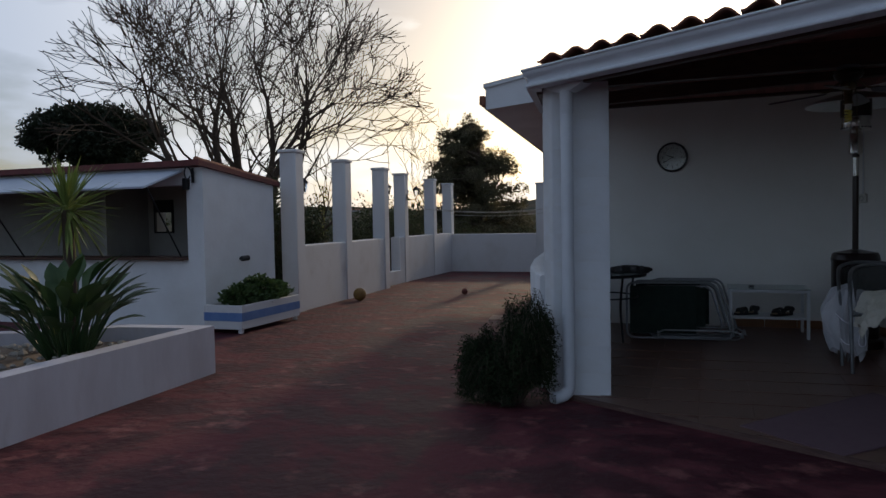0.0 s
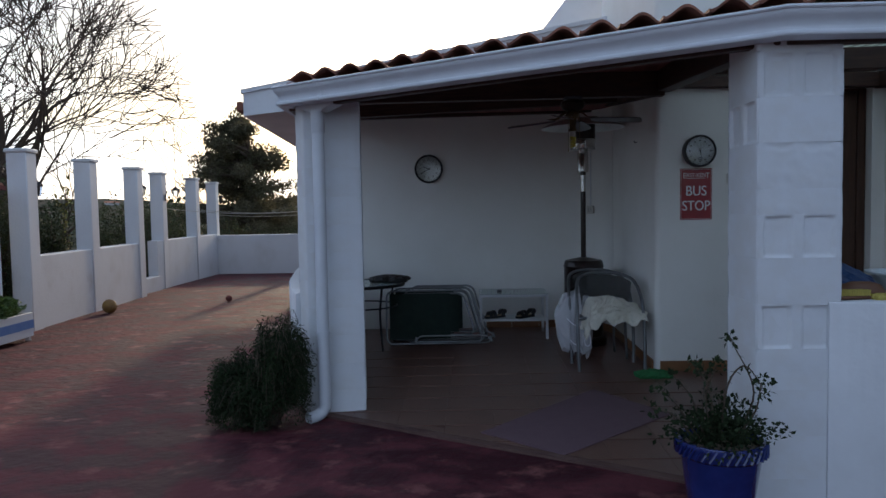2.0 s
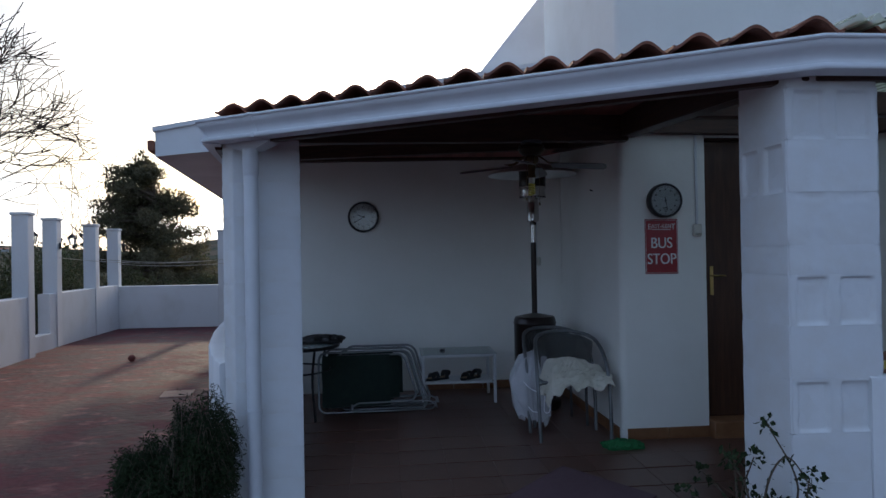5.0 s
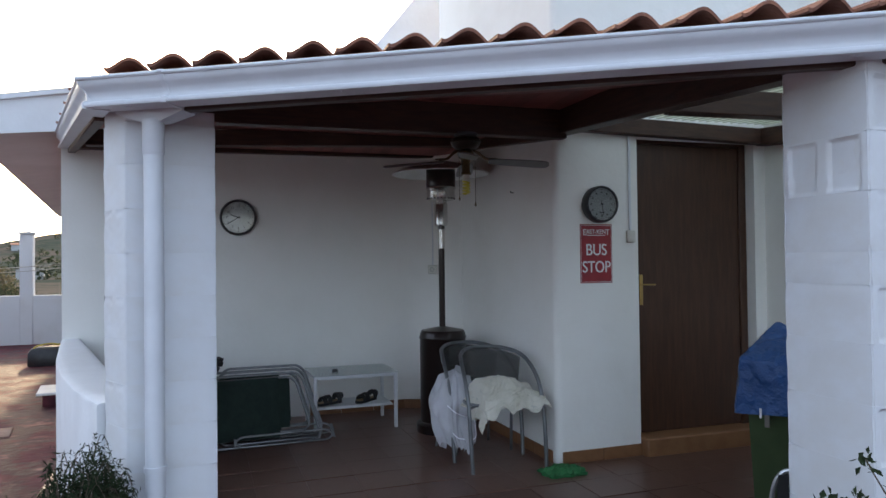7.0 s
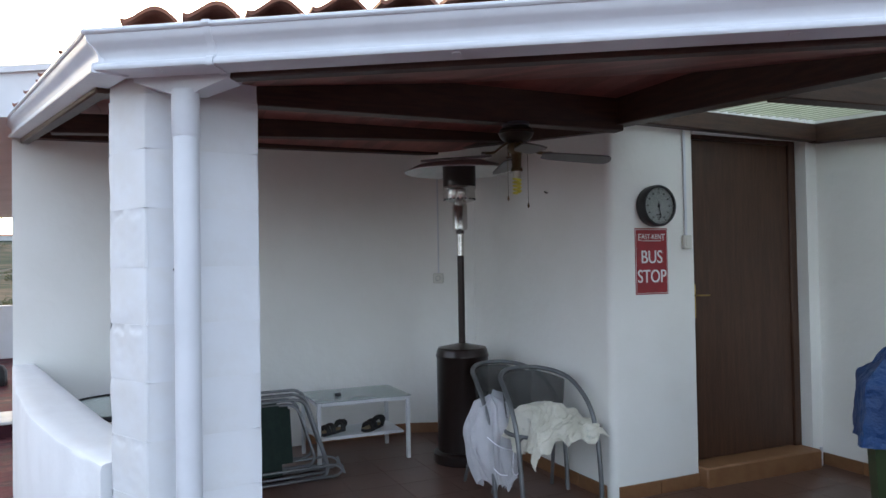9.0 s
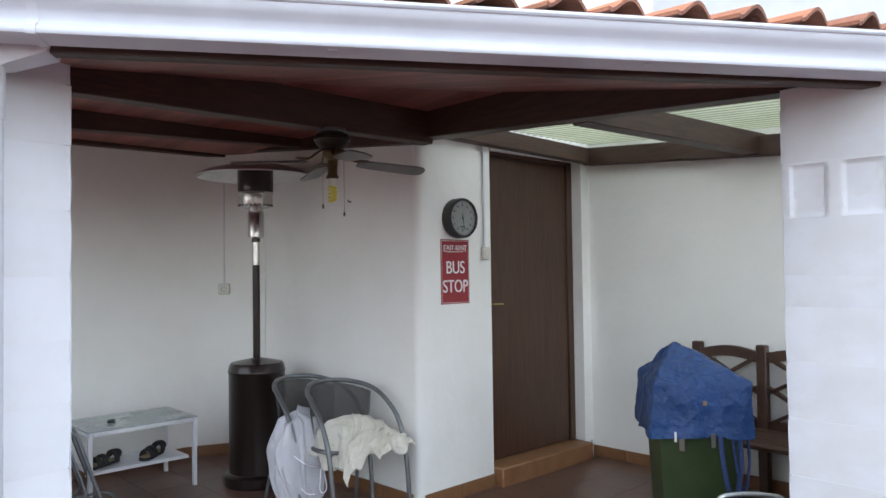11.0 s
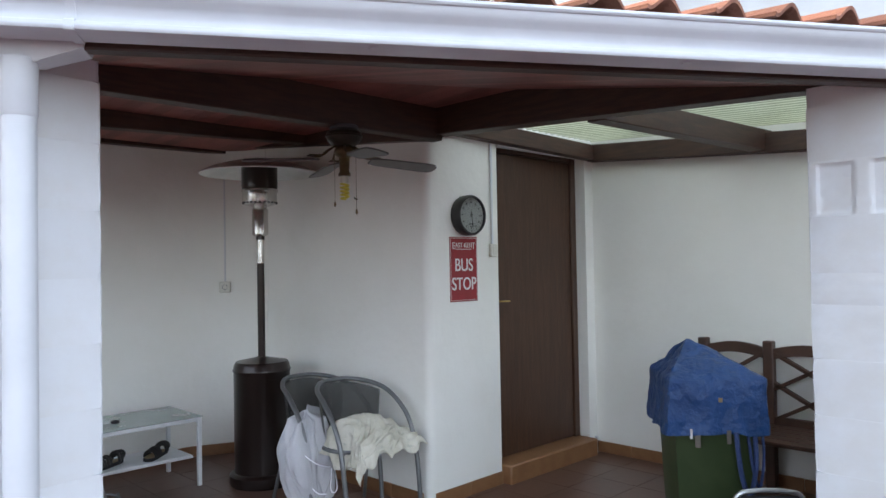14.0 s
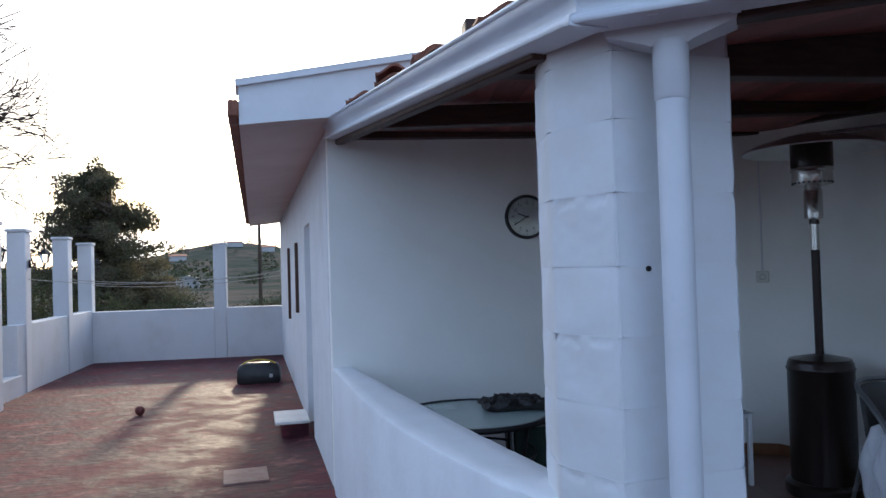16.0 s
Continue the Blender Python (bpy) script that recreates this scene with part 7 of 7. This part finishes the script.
for a, w, L in ((112, 0.026, 0.30), (126, 0.016, 0.27)):
    s = Mesh()
    r = pose(0, 0, 0, 0, 0, a)
    pts = [r @ Vector(q) for q in smooth_line([(0.285, -0.03, 0.02), (0.305, -0.02, -L * 0.6), (0.305, 0.03, -L), (0.30, 0.075, -L * 0.5), (0.29, 0.08, 0.03)], 5)]
    s.tube(pts, w * 0.5, 6)
    part("strap", s, STRAP, cover_sheet, "blue webbing strap")


# ---- wooden bench ----
def bench():
    B = thing("garden_bench", "dark brown wooden bench with a crossed lattice back", "bench", at=(4.867, -3.16, porch_z(4.9, -3.16)))
    zs = 0.955
    for x in (0.70, 0.25, -0.25, -0.70):
        s = Mesh()
        s.box(x - 0.033, x + 0.033, -0.03, 0.03, 0.0, zs + 0.02, 0.006)
        part("post", s, BENCH, B)
    for a, b in ((0.70, 0.25), (0.25, -0.25), (-0.25, -0.70)):
        s = Mesh()
        n = 12
        vs = []
        for i in range(n + 1):
            t = i / n
            x = a + (b - a) * t
            zt = zs - 0.035 + 0.04 * math.sin(math.pi * t)
            vs += [(x, -0.018, zt - 0.07), (x, 0.018, zt - 0.07), (x, 0.018, zt), (x, -0.018, zt)]
        fs = [(4 * i + k, 4 * i + (k + 1) % 4, 4 * i + 4 + (k + 1) % 4, 4 * i + 4 + k) for i in range(n) for k in range(4)] + [(0, 3, 2, 1), (4 * n, 4 * n + 1, 4 * n + 2, 4 * n + 3)]
        s.add(vs, fs)
        part("top_rail", s, BENCH, B)
        for z0, z1 in ((0.46, 0.70), (0.66, 0.90)):
            for p, q in (((a - 0.03, z0), (b + 0.03, z1)), ((a - 0.03, z1), (b + 0.03, z0))):
                s = Mesh()
                P, Q = Vector((p[0], 0, p[1])), Vector((q[0], 0, q[1]))
                L = (Q - P).length
                s.box(0, L, -0.012, 0.012, -0.02, 0.02, 0.003, Matrix.Translation(P) @ (Q - P).to_track_quat("X", "Y").to_matrix().to_4x4())
                part("lattice_bar", s, BENCH, B)
    s = Mesh()
    s.box(-0.70, 0.70, -0.02, 0.02, 0.40, 0.48, 0.005)
    part("lower_rail", s, BENCH, B)
    for i in range(5):
        s = Mesh()
        s.box(-0.74, 0.74, 0.03 + i * 0.1, 0.12 + i * 0.1, 0.41, 0.435, 0.004)
        part("seat_slat", s, BENCH, B)
    for x in (-0.70, 0.70):
        s = Mesh()
        s.box(x - 0.033, x + 0.033, 0.47, 0.53, 0.0, 0.62, 0.006)
        part("front_leg", s, BENCH, B)
        s = Mesh()
        s.box(x - 0.045, x + 0.045, -0.02, 0.56, 0.62, 0.65, 0.008)
        part("armrest", s, BENCH, B)


bench()

# low dark camp chair beside the pillar
cc = thing("camp_chair", "low dark folding chair with a grey tube back", "chair", at=(4.45, -1.56, porch_z(4.5, -1.6)), rz=-50)
s = Mesh()
s.tube(smooth_line([(0.16, 0.20, 0.0), (0.17, 0.19, 0.31), (0.17, 0.15, 0.445), (0.17, 0.07, 0.475), (0.17, -0.07, 0.475), (0.17, -0.15, 0.445), (0.17, -0.19, 0.31), (0.16, -0.20, 0.0)], 6), 0.012, 8)
part("back_frame", s, ALU, cc)
s = Mesh()
s.box(0.155, 0.18, -0.165, 0.165, 0.22, 0.455, 0.012)
part("back_panel", s, RUBBER, cc)
s = Mesh()
s.box(-0.12, 0.16, -0.19, 0.19, 0.20, 0.225, 0.01)
part("seat", s, RUBBER, cc)
for sy in (-0.19, 0.19):
    s = Mesh()
    s.tube([(0.10, sy, 0.21), (-0.12, sy, 0.0)], 0.011, 8)
    part("front_leg", s, ALU, cc)

# ---- odds and ends on the right parapet ----
br = thing("scrubbing_brush", "yellow-bristled scrubbing brush lying on the parapet", "brush", at=(3.86, -1.648, 1.003), rz=95)
s = Mesh()
s.box(-0.075, 0.075, -0.028, 0.028, 0.0, 0.018, 0.007)
part("back", s, BRUSH_B, br)
for i in range(13):
    for j in range(4):
        s = Mesh()
        s.tube([(-0.066 + i * 0.011, -0.02 + j * 0.0133, 0.018), (-0.068 + i * 0.0114, -0.022 + j * 0.0147, 0.045)], 0.0042, 5)
        part("bristle_tuft", s, BRUSH_Y, br)
bb = thing("floor_brush", "dark brown floor brush lying beside the basin", "brush", at=(3.93, -1.72, 1.003), rz=80)
s = Mesh()
s.lathe([(0.0, 0.0), (0.10, 0.005), (0.13, 0.03), (0.10, 0.07), (0.05, 0.085), (0.0, 0.085)], 20)
o = part("head", s, BRUSH_B, bb)
o.matrix_basis = Matrix.Diagonal((0.85, 0.42, 0.9, 1))
ba = thing("basin", "white plastic basin standing on the parapet", "basin", at=(4.06, -2.05, 1.0))
s = Mesh()
s.lathe([(0.0, 0.0), (0.13, 0.0), (0.14, 0.008), (0.20, 0.10), (0.222, 0.104), (0.222, 0.112), (0.195, 0.112), (0.135, 0.016), (0.0, 0.014)], 40)
part("bowl", s, BASIN, ba)
for x, y, z0, dx, dy, L, lab in ((3.85, -2.84, 0.62, 0.02, -0.03, 0.74, "red broom handle with a black end leaning behind the parapet"), (4.02, -2.27, 0.85, -0.05, -0.28, 0.42, "red mop handle with a black hanging loop lying slantwise")):
    h = thing("broom", lab, "broom", "brooms", (x, y, z0))
    d = Vector((dx, dy, L)) if L > 0.5 else Vector((-0.20, -0.27, 0.36))
    s = Mesh()
    s.tube([d * 0.0, d * 0.42], 0.012, 10)
    part("steel_pole", s, ALU, h)
    s = Mesh()
    s.tube([d * 0.4, d * 0.88], 0.0135, 10)
    part("grip", s, RED_HANDLE, h)
    s = Mesh()
    if L > 0.5:
        s.tube([d * 0.87, d * 0.97, d], [0.0145, 0.0145, 0.011], 10)
    else:
        c0 = d * 1.0
        u = d.normalized()
        v = Vector((0, 0.6, 0.8)).cross(Vector((1, 0, 0))).normalized()
        s.tube([c0 + u * (0.045 * math.cos(2 * math.pi * i / 16)) + Vector((0, u.z, -u.y)).normalized() * (0.02 * math.sin(2 * math.pi * i / 16)) for i in range(16)], 0.006, 6, True)
        s.tube([d * 0.87, d * 0.95], 0.014, 8)
    part("end_cap", s, BLACK, h)
folded_cloth("floor_cloth", (3.97, -2.62, 0.998), (0.09, 0.16), 0.07, PATCH, "crumpled beige floor cloth on the parapet", 12.0, 0, 0.03)
folded_cloth("black_rag", (3.99, -2.40, 0.998), (0.08, 0.12), 0.05, SHOE, "crumpled black rag on the parapet", 15.0, 0, 0.03)
folded_cloth("yellow_sponge", (3.87, -1.78, 0.998), (0.04, 0.05), 0.03, BRUSH_Y, "pale yellow sponge on the parapet edge", 17.0, 0, 0.005)

# ---- frosted side panel with foam joint ----
pn = thing("side_panel", "grey frosted panel in an aluminium frame beside the porch", "panel", at=(3.672, -3.36, 0))
s = Mesh()
s.box(-3.2, -0.06, -0.012, 0.012, 0.02, 2.225, 0.002)
part("sheet", s, FROST, pn)
s = Mesh()
s.box(-3.2, -0.0, -0.03, 0.03, 2.225, 2.27, 0.004)
part("top_rail", s, GREY_METAL, pn)
s = Mesh()
s.box(-0.06, -0.0, -0.03, 0.03, 0.0, 2.224, 0.004)
part("edge_stile", s, ALU, pn, "bright aluminium edge")
s = Mesh()
s.tube([(0.012 + 0.006 * noise.noise((0, 0, i * 0.37)), 0.018 + 0.004 * noise.noise((3, 0, i * 0.5)), 0.02 + i * 0.0242) for i in range(92)],
       [0.012 + 0.007 * abs(noise.noise((7, 0, i * 0.31))) + 0.005 * random.random() for i in range(92)], 9)
part("foam_joint", s, FOAM, pn, "lumpy orange-brown expanding foam bead")
cb = thing("cable", "black cable hanging from the gutter end", "cable", at=(3.68, -3.32, 2.34))
s = Mesh()
s.tube(smooth_line([(0, 0, 0), (-0.2, -0.02, -0.015), (-0.7, -0.05, 0.0), (-1.6, -0.1, 0.06), (-3.0, -0.1, 0.2)], 6), 0.012, 8)
part("cable_run", s, CABLE, cb)
cn = thing("conduit_stub", "short white conduit stub at the foot of the wall", "conduit", at=(6.49, -3.175, porch_z(6.49, -3.175)))
s = Mesh()
s.tube([(0, 0, 0), (0, 0, 0.13)], 0.012, 10)
part("stub", s, PVC, cn)

# ---- on the terrace ----
bl = thing("football", "worn yellow-brown football resting by the boundary wall", "ball", at=(11.1, 5.72, ground_z(11.1, 5.7)))
s = Mesh()
s.lathe([(0.105 * math.sin(math.pi * i / 16), 0.105 - 0.105 * math.cos(math.pi * i / 16)) for i in range(17)], 24)
ball_cover = part("cover", s, BALL, bl)
s = Mesh()
for ax in range(3):
    pts = []
    for i in range(36):
        a = 2 * math.pi * i / 36
        q = [0.1055 * math.cos(a), 0.1055 * math.sin(a)]
        v = [0, 0, 0]
        v[ax], v[(ax + 1) % 3] = q
        pts.append((v[0], v[1], v[2] + 0.105))
    s.tube(pts, 0.002, 4, True)
part("seam", s, BRUSH_B, ball_cover)
b2_ = thing("small_ball", "small dull red rubber ball on the terrace", "ball", at=(12.5, 4.36, ground_z(12.5, 4.4)))
s = Mesh()
s.lathe([(0.055 * math.sin(math.pi * i / 12), 0.055 - 0.055 * math.cos(math.pi * i / 12)) for i in range(13)], 18)
part("skin", s, BALL_RED, b2_)
tg = thing("tool_bag", "black tool bag with a yellow-edged handle on the terrace", "bag", at=(14.75, 3.22, ground_z(14.75, 3.2)))
s = Mesh()
vs = []
for z, hx, hy in ((0, 0.15, 0.31), (0.03, 0.165, 0.325), (0.2, 0.16, 0.32), (0.27, 0.11, 0.28), (0.30, 0.05, 0.22)):
    for k in range(28):
        a = 2 * math.pi * k / 28
        q = max(abs(math.cos(a)), abs(math.sin(a))) ** 0.8
        vs.append((hx * math.cos(a) / q, hy * math.sin(a) / q, z))
s.add(vs, [tuple(range(27, -1, -1)), tuple(112 + k for k in range(28))] + [(i * 28 + k, i * 28 + (k + 1) % 28, (i + 1) * 28 + (k + 1) % 28, (i + 1) * 28 + k) for i in range(4) for k in range(28)], True)
part("body", s, BLACK, tg)
s = Mesh()
s.tube(smooth_line([(-0.06, -0.24, 0.24), (-0.08, -0.2, 0.31), (-0.08, 0.0, 0.35), (-0.08, 0.2, 0.31), (-0.06, 0.24, 0.24)], 5), 0.012, 8)
part("handle", s, YELLOW, tg, "yellow handle strap")
s = Mesh()
s.box(-0.172, -0.16, -0.21, -0.16, 0.09, 0.14, 0.003)
part("tag", s, FAR_WHITE, tg)
dc = thing("drain_cover", "pale rectangular cement cover set in the terrace", "cover", at=(9.46, 2.82, ground_z(9.46, 2.8) + 0.004), rz=8)
s = Mesh()
s.box(-0.2, 0.2, -0.17, 0.17, -0.01, 0.008, 0.004)
part("cover_plate", s, COVER, dc)
st = thing("door_slab", "white slab step on a block at the side door", "step", at=(11.05, 2.52, ground_z(11, 2.5)), rz=6)
s = Mesh()
s.box(-0.3, 0.3, -0.13, 0.20, 0.13, 0.16, 0.008)
part("slab", s, SLAB, st)
s = Mesh()
s.box(-0.25, 0.22, -0.12, 0.14, -0.02, 0.13, 0.006)
part("block", s, RED_FLOOR, st)

# side door and windows of the house
for nm, x0, x1, z0, z1, mat_, lab in (("door_2", 1.95, 2.75, 0.16, 2.05, WHITE_METAL, "white side door set back in the house wall"), ("window_1", 3.95, 4.75, 1.05, 1.95, CLEAR, "small window with a dark frame in the side wall"), ("window_2", 6.0, 6.8, 0.85, 1.95, CLEAR, "tall window with a dark frame in the side wall")):
    w = new(nm)
    w.matrix_world = SIDE @ pose((x0 + x1) / 2, -0.12, z0)
    tagged(w, lab, nm.split("_")[0], kind="structure")
    hw, hh = (x1 - x0) / 2, z1 - z0
    s = Mesh()
    for q in ((-hw, -hw + 0.05, 0, hh), (hw - 0.05, hw, 0, hh), (-hw + 0.05, hw - 0.05, hh - 0.05, hh), (-hw + 0.05, hw - 0.05, 0, 0.05)):
        s.box(q[0], q[1], -0.03, 0.03, q[2], q[3], 0.004)
    part("frame", s, WHITE_METAL if nm == "door_2" else BENCH, w)
    s = Mesh()
    s.box(-hw + 0.05, hw - 0.05, -0.012, 0.012, 0.05, hh - 0.05)
    part("leaf" if nm == "door_2" else "pane", s, mat_, w)
    if nm != "door_2":
        s = Mesh()
        s.box(-hw - 0.02, -hw + 0.04, 0.10, 0.16, 0.02, hh - 0.02, 0.004)
        part("shutter", s, BENCH, w, "dark shutter folded against the wall")


# ---- planting and country beyond the wall ----
def hedge(x, y, z, radii, count, seed, label="dense dark green bush behind the white boundary wall", leaf=0.055, mat_=None):
    rng = random.Random(seed)
    t = thing("bush", label, "bush", "bushes behind the wall", (x, y, z))
    tw, lf = Mesh(), Mesh()
    for i in range(5):
        c = (rng.uniform(-0.5, 0.5) * radii[0], rng.uniform(-0.5, 0.5) * radii[1], radii[2] * rng.uniform(0.55, 1.15))
        rr = tuple(a * rng.uniform(0.5, 0.8) for a in radii)
        twigs(tw, (0, 0, 0), c, rr, 9, 0.02, rng)
        leafy(lf, c, rr, count // 5, leaf, rng, 0.2, 0.5, None, 0.35, seed + i)
    tagged(part("twig_mass", tw, BARK, t), kind="stuff")
    part("foliage", lf, mat_ or HEDGE, t)


for i, (x, y, r, h) in enumerate(((9.7, 7.2, 0.6, 1.25), (10.5, 7.2, 0.65, 1.25), (11.5, 7.9, 0.8, 1.05), (12.2, 7.35, 0.6, 1.2), (13.2, 8.6, 0.9, 0.95), (14.3, 7.6, 0.6, 1.0), (16.2, 8.0, 1.0, 1.15), (18.2, 8.2, 1.0, 1.3), (20.0, 8.9, 1.1, 1.3), (21.5, 7.6, 0.9, 0.8))):
    hedge(x, y, -0.35, (r, r, h), 7000, 50 + i)
for i, (x, y, r, h) in enumerate(((27.0, 6.6, 0.9, 1.0), (26.0, 7.6, 0.8, 0.85), (33.0, 4.8, 1.2, 0.75), (31.0, 6.0, 0.9, 0.5), (36.0, 3.6, 1.4, 0.9))):
    hedge(x, y, -0.7, (r, r, h), 6000, 80 + i, "loose grey-green bush in the field beyond the wall", 0.06)
# slender flowering shoot with yellowish leaves
sp = thing("sapling", "slender sapling with sparse yellowing leaves behind the wall", "sapling", at=(12.5, 7.0, -0.35))
rng = random.Random(99)
tw, lf = Mesh(), Mesh()
for k in range(6):
    ln = smooth_line([(0, 0, 0), (rng.uniform(-0.15, 0.15), rng.uniform(-0.2, 0.2), 1.2), (rng.uniform(-0.3, 0.3), rng.uniform(-0.35, 0.35), rng.uniform(2.0, 2.75))], 8)
    tw.tube(ln, [0.012 - 0.009 * i / len(ln) for i in range(len(ln))], 5)
    for i in range(8, len(ln)):
        for q in range(3):
            d = Vector((rng.gauss(0, 1), rng.gauss(0, 1), rng.gauss(0, 0.7))).normalized()
            blade(lf, ln[i], d, rng.uniform(0.06, 0.11), 0.028, 0.6, 0.3, 3)
part("stems", tw, TWIG, sp)
part("leaves", lf, LEAF_YELLOW, sp)

bare_tree(33.0, 12.6, -0.6, 5, ((0.0, 0.5, 1.0, 0.07), (0.1, -0.3, 1.1, 0.06), (0.0, 0.9, 0.9, 0.05)), 4.2, "small leafless tree near the dark evergreen", 3, 0.3, (3, 3, 4), 3.0, 0.012)

pole = thing("utility_pole", "slim dark utility pole standing in the field", "utility pole", at=(40.0, 5.55, -0.9))
s = Mesh()
s.tube([(0, 0, 0), (0, 0, 5.4)], [0.11, 0.07], 8)
part("pole", s, BARK, pole)
s = Mesh()
s.box(-0.05, 0.05, -0.5, 0.4, 4.95, 5.05, 0.01)
part("crossarm", s, BARK, pole)
sh = thing("farm_shed", "small white farm shed in the fields", "shed", at=(150, 29.5, land(150, 29.5) - 0.2), rz=8)
s = Mesh()
s.box(-1.5, 1.5, -2.2, 2.2, 0, 2.0, 0.02)
part("wall", s, FAR_WHITE, sh)
s = Mesh()
s.add([(x, y, z) for x in (-1.7, 1.7) for y, z in ((-2.4, 1.95), (2.4, 1.95), (0, 2.7))], [(0, 1, 2), (5, 4, 3), (0, 2, 5, 3), (1, 4, 5, 2), (0, 3, 4, 1)])
part("roof", s, GREY_WALL, sh)
for i, (d, az, w) in enumerate(((420, 5.0, 7), (450, 7.4, 9), (380, 11.5, 8), (600, 27, 10), (560, 33, 9))):
    x, y = d * math.cos(radians(az)), d * math.sin(radians(az))
    hs = thing("farmhouse", "distant whitewashed farmhouse on the hillside", "house", "distant houses", (x, y, land(x, y) - 0.3), az)
    s = Mesh()
    s.box(-3, 3, -w / 2, w / 2, 0, 2.6, 0.05)
    part("wall", s, FAR_WHITE, hs)
    s = Mesh()
    s.add([(a, b, c) for b in (-w / 2 - 0.3, w / 2 + 0.3) for a, c in ((-3.4, 2.5), (3.4, 2.5), (0, 3.6))], [(0, 1, 2), (5, 4, 3), (0, 2, 5, 3), (1, 4, 5, 2), (0, 3, 4, 1)])
    part("roof", s, ROOF, hs)
# scattered trees on the far slopes
rng = random.Random(77)
s = Mesh()
for i in range(420):
    d = rng.uniform(90, 640)
    az = rng.uniform(-20, 75)
    x, y = d * math.cos(radians(az)), d * math.sin(radians(az))
    if d < 160 and az < 20 and rng.random() < 0.7:
        continue
    r = rng.uniform(1.2, 3.2)
    leafy(s, (x, y, land(x, y) + r * 0.7), (r, r, r * rng.uniform(0.8, 1.2)), 150, r * 0.24, rng, 0.3, 0.5, None, 0.5, i * 1.3)
w = part("far_trees", s, HEDGE)
tagged(w, "scattered olive and almond trees on the far slopes", "trees", kind="stuff")
